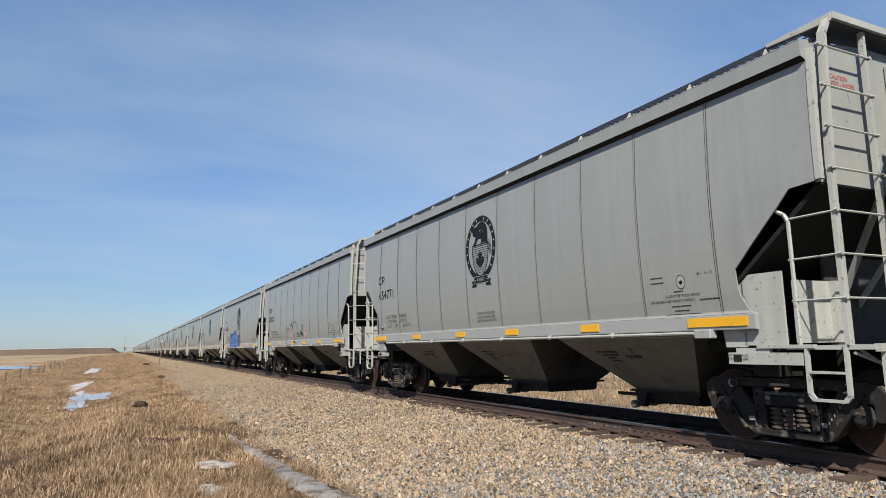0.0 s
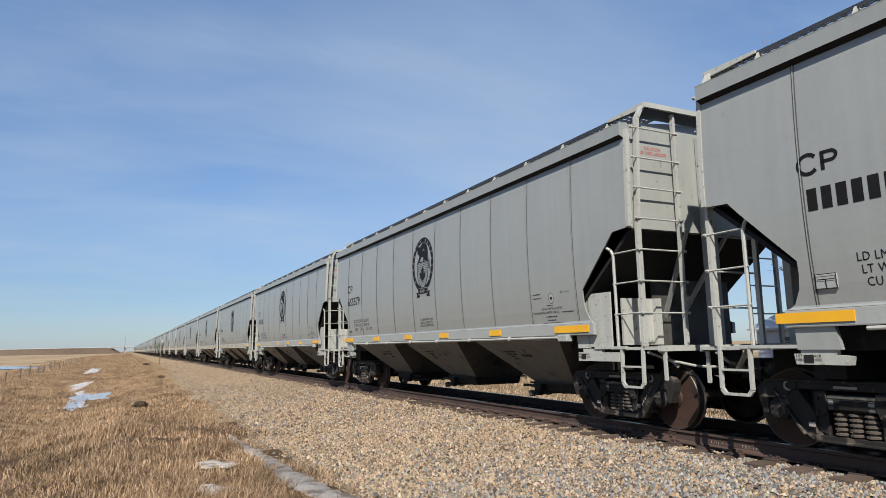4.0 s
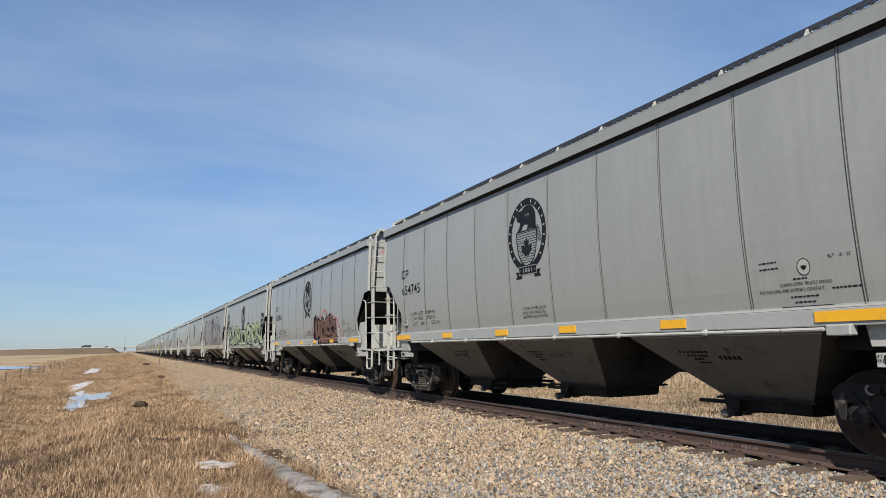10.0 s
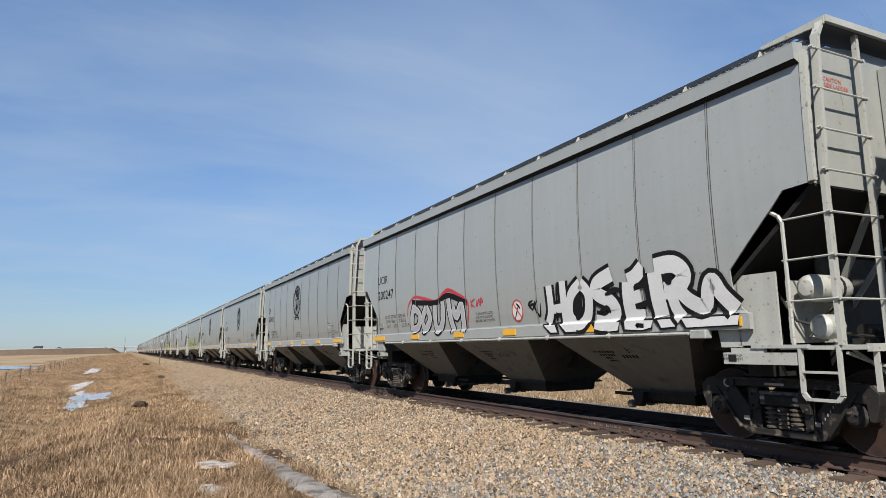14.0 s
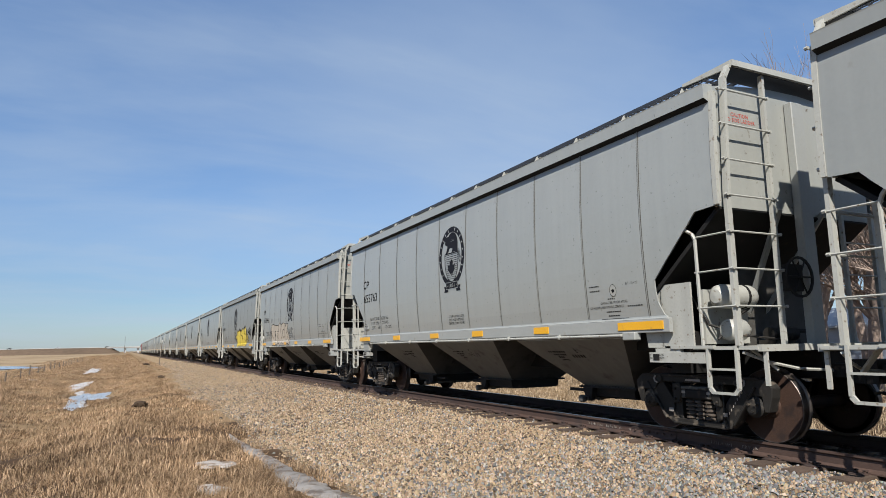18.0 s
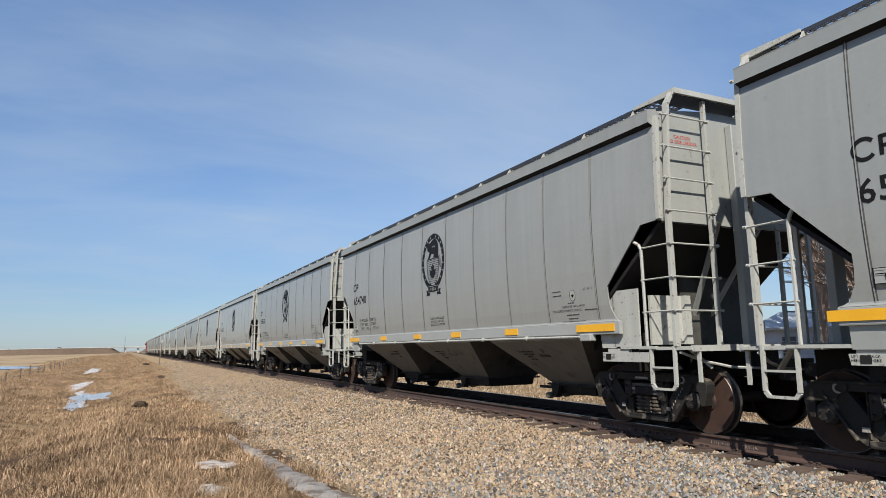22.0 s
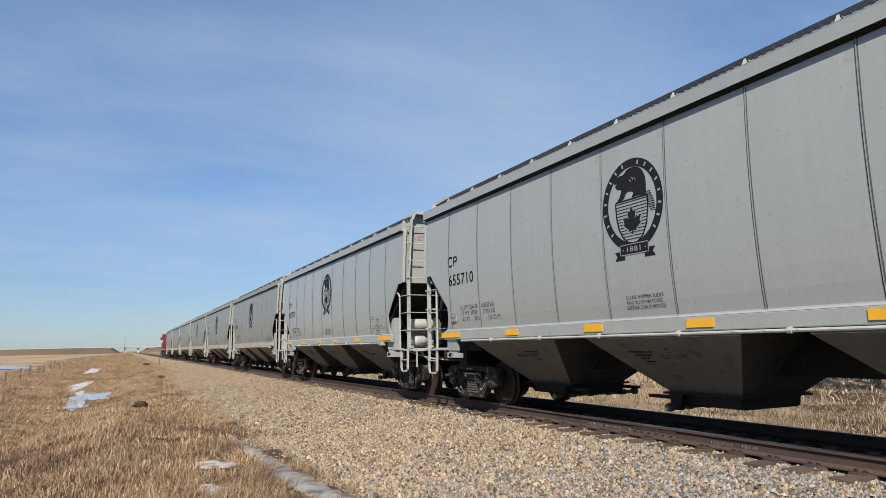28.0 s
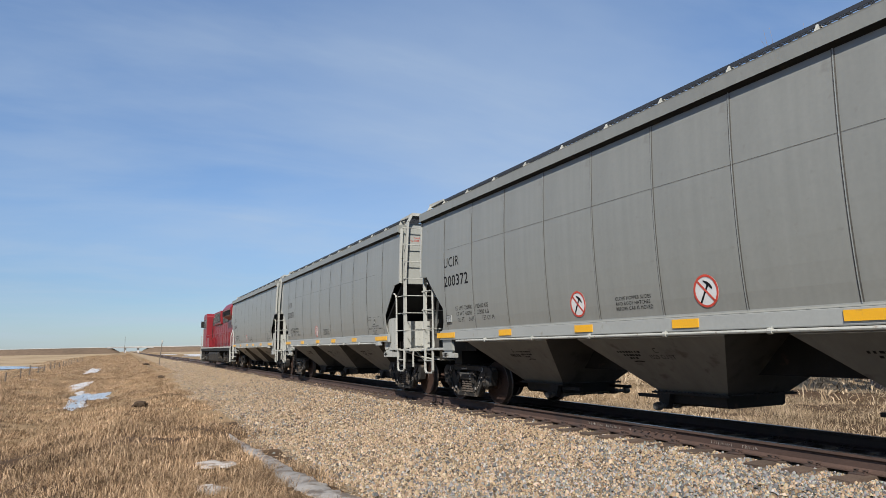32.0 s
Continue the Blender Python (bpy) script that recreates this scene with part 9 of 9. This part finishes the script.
    part("end_handrail", pipe(B(), [(-1.47, -10.15, 1.2), (-1.5, -10.15, 2.2), (-1.35, -10.1, 2.75), (-1.1, -10.1, 2.8)], .03, 6), PALE, lo, "white end handrail")
    part("end_handrail", pipe(B(), [(-1.47, 10.0, 1.2), (-1.47, 10.0, 2.6), (-1.1, 9.9, 2.7)], .03, 6), PALE, lo)
    bm = B()
    prism(bm, [(-1.45, .35), (-1.5, 1.0), (-1.3, 1.15), (1.3, 1.15), (1.5, 1.0), (1.45, .35), (1.1, .25), (-1.1, .25)], "y", -3.2, 3.4)
    part("fuel_tank", bm, CAST, lo, "grimy dark fuel tank", bevel=.04)
    wheels = wheelset_mesh(.53)
    for y in (-6.9, 6.9):
        bm = B()
        for s in (-1, 1):
            prism(bm, [(-2.6, .55), (-2.6, .95), (-2.2, 1.1), (2.2, 1.1), (2.6, .95), (2.6, .55), (2.1, .75), (1.6, .75), (1.2, .55), (.6, .75), (-.6, .75), (-1.2, .55), (-1.6, .75), (-2.1, .75)], "x", min(s * 1.0, s * 1.2), max(s * 1.0, s * 1.2))
        bx = part("power_bogie", bm, DUSTY, lo, "grey six-wheel power truck", bevel=.02, at=pose(0, y, 0))
        for k in (-1.95, 0, 1.95):
            part("driving_wheelset", wheels, None, bx, at=pose(0, k, .53))
            for s in (-1, 1):
                part("axle_box", box(B(), s * 1.1 - .16, s * 1.1 + .16, k - .22, k + .22, .34, .74), CAST, bx, bevel=.03)
        bm = B()
        for k in (-1.0, 1.0):
            tube(bm, (-1.25, k - .25, .98), (-1.25, k + .25, .98), .11, 10)
        part("brake_cylinder", bm, CAST, bx)
    bm = B()
    box(bm, -.35, .35, 6.2, 6.9, 4.6, 4.8)
    part("air_conditioner", bm, LOCOGREY, lo, bevel=.04)
    bm = B()
    for x in (-.25, 0, .25):
        tube(bm, (x, 4.9, 4.6), (x, 5.4, 4.68), .05, 8, .09)
    part("horn", bm, LOCOGREY, lo)
    part("headlight", tube(B(), (0, 8.1, 4.35), (0, 8.32, 4.32), .16, 12), PALE, lo)
    part("exhaust_stack", box(B(), -.4, .4, -1.0, -.3, 4.4, 4.75), DARK, lo)
    return lo


LOCO = build_loco()
LOCO_AT = 42 * PITCH + 2.65

# ---------------------------------------------------------------- things beside the line
ICE = material("grey_blue_ice", (0.225, 0.262, 0.305), 0.32, grain=0.12, scale=1.5, bump=0.1, spots=((0.374, 0.403, 0.432), 0.44, 1.2))
SNOW = material("old_dirty_snow", (0.374, 0.374, 0.382), 0.7, grain=0.1, scale=3, bump=0.4, spots=((0.24, 0.205, 0.165), 0.42, 1.6))
WATER = material("pond_ice", (0.216, 0.252, 0.302), 0.2, grain=0.06, scale=.2, bump=0.02)
CONCRETE = material("bridge_concrete", (0.374, 0.367, 0.353), 0.85, grain=0.08, scale=.4, bump=0.1)
EARTH = material("brown_embankment", (0.108, 0.078, 0.055), 0.95, grain=0.2, scale=.05, bump=0.2, coarse=.01, spec=.1)
SOIL = material("dark_turned_soil", (0.060, 0.042, 0.028), 0.95, grain=0.3, scale=6, bump=0.8, spec=.1)
POST = material("grey_fence_wood", (0.094, 0.076, 0.061), 0.9, grain=0.25, scale=9, bump=0.5)
BARK = material("bare_bark", (0.215, 0.165, 0.135), 0.9, grain=0.2, scale=9, bump=0.4)
CRUST = material("dirty_snow_crust", (0.320, 0.298, 0.275), 0.8, grain=0.16, scale=6, bump=0.8, spots=((0.155, 0.112, 0.075), 0.48, 5))
GRAYICE = material("dirty_grey_ice", (0.205, 0.190, 0.172), 0.5, grain=0.22, scale=3, bump=0.8, spots=((0.095, 0.074, 0.055), 0.47, 4))
SIDING = material("pale_siding", (0.396, 0.418, 0.446), 0.6, grain=0.06, scale=2, bump=0.1)
ROOFING = material("dark_shingle_roof", (0.09, 0.085, 0.085), 0.85, grain=0.2, scale=4, bump=0.3)


def patch(name, label, cx, cy, rx, ry, z, mat, seed, cat="ice", thick=.05, turn=0.0):
    """A low irregular sheet of ice or snow with a rounded rim."""
    rng = random.Random(seed)
    n = 72
    ph = [rng.uniform(0, 6.28) for _ in range(4)]
    bm = B()
    rings = []
    ct, st = math.cos(turn), math.sin(turn)
    for f, h in ((1.0, -.05), (.97, .4), (.86, .9), (.5, 1.0)):
        ring_ = []
        for i in range(n):
            a = 2 * math.pi * i / n
            k = f * (1 + .18 * math.sin(2 * a + ph[0]) + .15 * math.sin(3 * a + ph[1]) + .12 * math.sin(5 * a + ph[2]) + .07 * math.sin(9 * a + ph[3]) + .035 * math.sin(17 * a + ph[0]))
            u, v = rx * k * math.cos(a), ry * k * math.sin(a)
            x, y = cx + u * ct - v * st, cy + u * st + v * ct
            ring_.append(bm.verts.new((x, y, z + thick * h)))
        rings.append(ring_)
    for p, q in zip(rings, rings[1:]):
        for i in range(n):
            j = (i + 1) % n
            bm.faces.new((p[i], p[j], q[j], q[i]))
    bm.faces.new(rings[-1])
    return tagged(new(name, finish(bm, name, mat, True)), label, cat)


for k_, (x_, y_, rx_, ry_, z_, kind_) in enumerate(SHEETS):
    if kind_ == "slab":
        continue
    nm_, lb_, mt_, ct_, th_ = {"ice": ("ice_patch", "grey-blue ice in the ditch among dry grass", ICE, "ice", .02), "snow": ("snow_patch", "strip of old snow in the ditch", SNOW, "snow", .025),
                               "crust": ("snow_patch", "crust of dirty snow in the grass", CRUST, "snow", .022), "slab": ("ice_slab", "long dirty grey ice slab between grass and ballast", GRAYICE, "ice", .018)}[kind_]
    patch(nm_, lb_, x_, y_, rx_, ry_, z_, mt_, k_ + 1, ct_, th_)
patch("frozen_pond", "pale blue strip of ice on the field", -33.0, 121.0, 13.5, 13.0, -.93, WATER, 12, "pond", .06)
for k_, (x_, y_, r_) in enumerate(((10.5, 330.0, 3.0), (12.5, 225.0, 3.0), (19.0, 290.0, 5.0))):
    patch("snow_patch", "old snow in the field beyond the line", x_, y_, r_, r_ * 7, -.64, SNOW, 20 + k_, "snow", .1)


def ice_strip():
    """One long ragged slab of dirty ice along the foot of the ballast."""
    bm = B()
    rows = []
    ys = (6.6, 8.1, 9.3, 10.7, 12.2, 13.5, 14.4)
    for i in range(131):
        y = 6.6 + .06 * i
        c = float(np.interp(y, ys, (-5.80, -5.88, -5.98, -6.03, -6.09, -6.12, -6.13)))
        w = float(np.interp(y, ys, (.30, .27, .22, .16, .13, .07, .01)))
        n1 = lambda f, s: noise.noise(Vector((s, y * f, 0)))
        left, right = c - w * (1 + .45 * n1(1.6, 1) + .3 * n1(5, 2)), c + w * (1 + .45 * n1(1.9, 3) + .3 * n1(6, 4))
        row = []
        for k in range(9):
            u = k / 8
            x = left + (right - left) * u
            top = .0 if 0 < k < 8 else -.07
            row.append(bm.verts.new((x, y, -.462 + top - .05 * abs(2 * u - 1) ** 3 + .022 * noise.noise(Vector((x * 5, y * 3, 7))) + .010 * noise.noise(Vector((x * 14, y * 11, 1))))))
        rows.append(row)
    for a, b in zip(rows, rows[1:]):
        for k in range(8):
            bm.faces.new((a[k], a[k + 1], b[k + 1], b[k]))
    tagged(new("ice_slab", finish(bm, "ice_slab", GRAYICE, True)), "long dirty grey ice slab between grass and ballast", "ice")


ice_strip()


def rock_lump(x, y, z, s, seed):
    bm = B()
    bmesh.ops.create_icosphere(bm, subdivisions=3, radius=1)
    for v in bm.verts:
        k = 1 + .5 * noise.noise(v.co * 2.3 + Vector((seed, 0, 0)))
        v.co = Vector((x + v.co.x * s * k, y + v.co.y * s * 1.3 * k, z + v.co.z * s * .55 * k))
    return bm


tagged(new("earth_clod", finish(rock_lump(-7.65, 23.4, -.44, .20, 3), "earth_clod", SOIL, True)), "dark clod of earth in the grass", "earth")
tagged(new("earth_clod", finish(rock_lump(-6.0, 47.0, -.50, .26, 5), "earth_clod", SOIL, True)), "dark eroded bank in the grass", "earth")
tagged(new("earth_clod", finish(rock_lump(-5.7, 91.0, -.50, .45, 6), "earth_clod", SOIL, True)), "dark eroded bank in the grass", "earth")


def fence():
    top = thing("wire_fence", "old wooden post and wire fence along the field", "fence")
    rng = random.Random(3)
    pts = []
    for i in range(20):
        y = 42 + 7.0 * i + rng.uniform(-1.2, 1.2)
        x = -15.6 - .012 * (y - 42)
        z = ground_height(x, y)
        h = rng.uniform(.65, 1.0)
        lean = rng.uniform(-.06, .06)
        bm = B()
        tube(bm, (x, y, z - .2), (x + lean, y, z + h), rng.uniform(.045, .07), 8, .045)
        part("post", bm, POST, top)
        pts.append((x + lean * .8, y, z))
    for k in range(3):
        bm = B()
        pipe(bm, [(x - .07, y, z + .2 + .22 * k) for x, y, z in pts], .008, 4)
        part("wire", bm, POST, top)


fence()


def marker_post():
    top = thing("marker_post", "thin leaning marker post with a small white board", "sign post")
    bm = B()
    tube(bm, (-4.57, 83, -.6), (-4.30, 83, 2.5), .045, 8)
    part("post", bm, POST, top)
    bm = B()
    box(bm, -4.40, -4.22, 82.93, 82.97, 2.2, 2.5)
    ob = part("board", bm, PALE, top, "small white board", bevel=.01)


marker_post()


def ridge(name, label, outline, y0, y1, mat):
    """A long earth bank: crest heights along x, sloping down to the ground on both sides."""
    bm = B()
    rows = [[], [], [], []]
    for x, h in outline:
        w = max(2.0, h * 2.2)
        ym = y0 + (y1 - y0) * (x - outline[0][0]) / (outline[-1][0] - outline[0][0])
        n1 = 1 + .05 * noise.noise(Vector((x * .02, 0, 0)))
        for r, (dy, z) in zip(rows, ((-w - 12, -2.5), (-5, h * n1), (5, h * n1), (w + 12, -2.5))):
            r.append(bm.verts.new((x, ym + dy, z)))
    for a, b in zip(rows, rows[1:]):
        for i in range(len(a) - 1):
            bm.faces.new((a[i], a[i + 1], b[i + 1], b[i]))
    return tagged(new(name, finish(bm, name, mat, True)), label, "embankment", kind="structure")


ridge("embankment", "brown road embankment on the far side of the fields", [(-700 + 11 * i, 2.0 + 3.4 * i / 60) for i in range(60)] + [(-40, 5.45), (-30, 5.5), (-22, 5.5), (-17, 2.5), (-10, -2.0)], 900, 800, EARTH)
ridge("embankment", "brown road embankment on the far side of the fields", [(4, -2.0), (11, 2.8), (16, 5.4)] + [(28 + 14 * i, 5.5 + .02 * i) for i in range(62)], 800, 860, EARTH)


def overpass():
    top = thing("road_overpass", "pale concrete road overpass across the railway", "bridge")
    part("deck", box(B(), -26, 20, 792, 808, 4.6, 5.5), CONCRETE, top, "pale concrete deck")
    for y in (792, 808):
        part("parapet", box(B(), -26, 20, y - .3, y + .3, 5.5, 6.2), CONCRETE, top)
        part("guard_rail", box(B(), 20, 330, y + 5, y + 5.4, 5.4, 6.3), CONCRETE, top)
    for x in (-8.5, 4.5):
        for y in (795, 800, 805):
            part("pier", box(B(), x - .9, x + .9, y - .9, y + .9, -2, 4.8), CONCRETE, top)
        part("pier_cap", box(B(), x - 1.2, x + 1.2, 793, 807, 4.2, 4.8), CONCRETE, top)
    part("lamp_mast", tube(B(), (-9, 780, -1), (-9, 780, 17), .22, 8, .12), POST, top)


overpass()


def road_at(x):
    """A point of the road on the bank and over the bridge."""
    return x, float(np.interp(x, (-700, -26, 20, 886), (900, 802.3, 801.1, 860))), float(np.interp(x, (-700, -34, -26, 20, 28, 900), (2.05, 5.5, 5.55, 5.55, 5.6, 6.75)))


def crest_rail():
    bm = B()
    for i in range(56):
        a, b = road_at(-700 + 12 * i), road_at(-688 + 12 * i)
        bar(bm, (a[0], a[1] - 4.6, a[2] + .35), (b[0], b[1] - 4.6, b[2] + .35), .5, .25)
    tagged(new("guard_rail", finish(bm, "guard_rail", CONCRETE)), "long pale guard rail along the embankment road", "guard rail", kind="structure")


crest_rail()


def road_wheels(top, xs, r, wide):
    for x in xs:
        for s in (-1, 1):
            bm = B()
            tube(bm, (x, s * wide - .15, r), (x, s * wide + .15, r), r, 14)
            part("wheel", bm, INK, top)


def lorry():
    top = thing("box_truck", "dark box truck on the embankment road", "truck")
    bm = box(B(), -2.4, 4.6, -1.2, 1.2, 1.0, 3.1)
    part("cargo_box", bm, GRATE, top, "long dark cargo box", bevel=.08)
    bm = prism(B(), [(-2.6, .7), (-2.6, 2.7), (-3.5, 2.6), (-3.9, 1.75), (-4.8, 1.6), (-4.9, .7)], "y", -1.1, 1.1)
    cab = part("cab", bm, DARK, top, "dark conventional cab", bevel=.05)
    bm = prism(B(), [(-3.65, 1.85), (-3.4, 2.5), (-2.9, 2.5), (-2.9, 1.85)], "y", -1.12, 1.12)
    part("window", bm, GLASS, cab)
    part("chassis", box(B(), -4.7, 4.4, -.5, .5, .65, .98), DARK, top)
    road_wheels(top, (-4.0, 2.2, 3.3), .48, 1.0)
    return top


def saloon(label, mat):
    top = thing("passenger_car", label, "car", "cars on the embankment road")
    bm = prism(B(), [(-2.3, .35), (-2.35, .8), (-1.3, .95), (-.6, 1.45), (1.1, 1.45), (1.9, 1.0), (2.3, .95), (2.3, .35)], "y", -.9, .9)
    body = part("body", bm, mat, top, bevel=.06)
    bm = prism(B(), [(-1.05, 1.0), (-.55, 1.38), (1.0, 1.38), (1.6, 1.02)], "y", -.92, .92)
    part("window", bm, GLASS, body)
    road_wheels(top, (-1.45, 1.4), .34, .78)
    return top


# thing, place along the road at ten seconds
TRAFFIC = [(lorry(), -46.6), (saloon("dark passenger car on the embankment road", DARK), -27.0), (saloon("pale passenger car on the embankment road", SIDING), 17.0), (saloon("dark passenger car on the embankment road", LOCOGREY), 64.5)]


def farm_building(x, y, w, d, h, rot):
    top = thing("farm_shed", "pale sided shed with a pale metal roof behind bare trees", "shed", at=pose(x, y, ground_height(x, y), 0, 0, rot))
    part("wall", box(B(), -w / 2, w / 2, -d / 2, d / 2, -.3, h), SIDING, top, "pale horizontal siding")
    bm = B()
    prism(bm, [(-w / 2 - .4, h), (0, h + w * .22), (w / 2 + .4, h), (w / 2 + .4, h - .12), (0, h + w * .22 - .14), (-w / 2 - .4, h - .12)], "y", -d / 2 - .4, d / 2 + .4)
    part("roof", bm, SIDING, top, "pale metal roof")
    wdw = part("window", box(B(), -w / 2 - .03, -w / 2 + .02, -1.2, -.2, 1.0, 2.0), GLASS, top)
    part("door", box(B(), -w / 2 - .03, -w / 2 + .02, 1.0, 2.0, 0, 2.05), ROOFING, top)
    for i in range(8):
        part("siding_board", box(B(), -w / 2 - .035, -w / 2, -d / 2, d / 2, .1 + .33 * i, .13 + .33 * i), SIDING, top)


farm_building(30, 24, 5, 8, 2.6, -8)


def bare_tree(x, y, h, seed):
    """A leafless tree: tapering trunk, forking limbs and fine twigs."""
    rng = random.Random(seed)
    top = thing("bare_tree", "leafless deciduous tree with pale grey-brown twigs", "tree", "bare trees beyond the track")
    z0 = ground_height(x, y)
    wood, twigs = B(), B()

    def grow(p, d, length, r, level):
        n = 4 if level < 2 else 3
        for i in range(n):
            d = (d + Vector((rng.gauss(0, .10), rng.gauss(0, .10), rng.gauss(.03, .06)))).normalized()
            q = p + d * length / n
            r2 = r * (.90 if level < 3 else .8)
            tube(wood if level < 3 else twigs, p, q, r, 7 if level < 2 else (5 if level < 3 else 3), r2)
            p, r = q, r2
            if level < 4 and (i > 0 or level > 0):
                for _ in range(2 if level > 1 or rng.random() < .5 else 1):
                    ax = Vector((rng.uniform(-1, 1), rng.uniform(-1, 1), rng.uniform(-.2, .5))).normalized()
                    nd = (d + ax * rng.uniform(.5, .95)).normalized()
                    nd.z = max(nd.z, -.1)
                    grow(p, nd, length * rng.uniform(.50, .78), r * .58, level + 1)
        if level < 4:
            grow(p, d, length * .62, r * .8, level + 1)

    grow(Vector((x, y, z0 - .2)), Vector((rng.uniform(-.08, .08), rng.uniform(-.08, .08), 1)), h * .42, h * .017, 0)
    part("trunk", wood, BARK, top)
    part("twig_work", twigs, BARK, top, "fine bare twigs")


for args_ in ((20.3, 16.7, 15.4, 11), (24.5, 21.8, 17.7, 12), (17.5, 15.0, 13.5, 1), (21.0, 13.0, 15.0, 2), (15.5, 10.5, 11.5, 3), (23.0, 18.5, 15.0, 4), (14.0, 7.0, 12.0, 5), (26.0, 22.5, 14.5, 6), (19.0, 8.0, 14.0, 7)):
    bare_tree(*args_)

# ---------------------------------------------------------------- motion


def motions():
    times = [float(i) for i in range(33)]
    for n, car in CARS.items():
        walk(car, [(t, pose(0, place(t) + PITCH * n, 0)) for t in times])
    walk(LOCO, [(t, pose(0, place(t) + LOCO_AT, 0)) for t in times])
    for ob, x in TRAFFIC:
        walk(ob, [(float(t), pose(*road_at(x - 11.4 * (t - 10)), 0, 0, -8.4)) for t in range(0, 33, 2)])
    rolled = {}
    things = list(CARS.values()) + [LOCO]
    for ob in [c for t in things for c in t.children_recursive if c.name.split(".")[0] in ("wheelset", "driving_wheelset")]:
        p = ob.matrix_basis.translation.copy()
        key = (round(p.y, 3), round(p.z, 3))
        if key not in rolled:
            rows = []
            for f in range(32 * FPS + 1):
                t = f / FPS
                rows.append((t, pose(p.x, p.y, p.z, math.degrees((along(0) - along(t)) / p.z) % 360)))
            walk(ob, rows)
            rolled[key] = ob.animation_data
        else:
            ob.rotation_mode = "QUATERNION"
            keys = ob.animation_data_create()
            keys.action = rolled[key].action
            keys.action_slot = rolled[key].action_slot


motions()
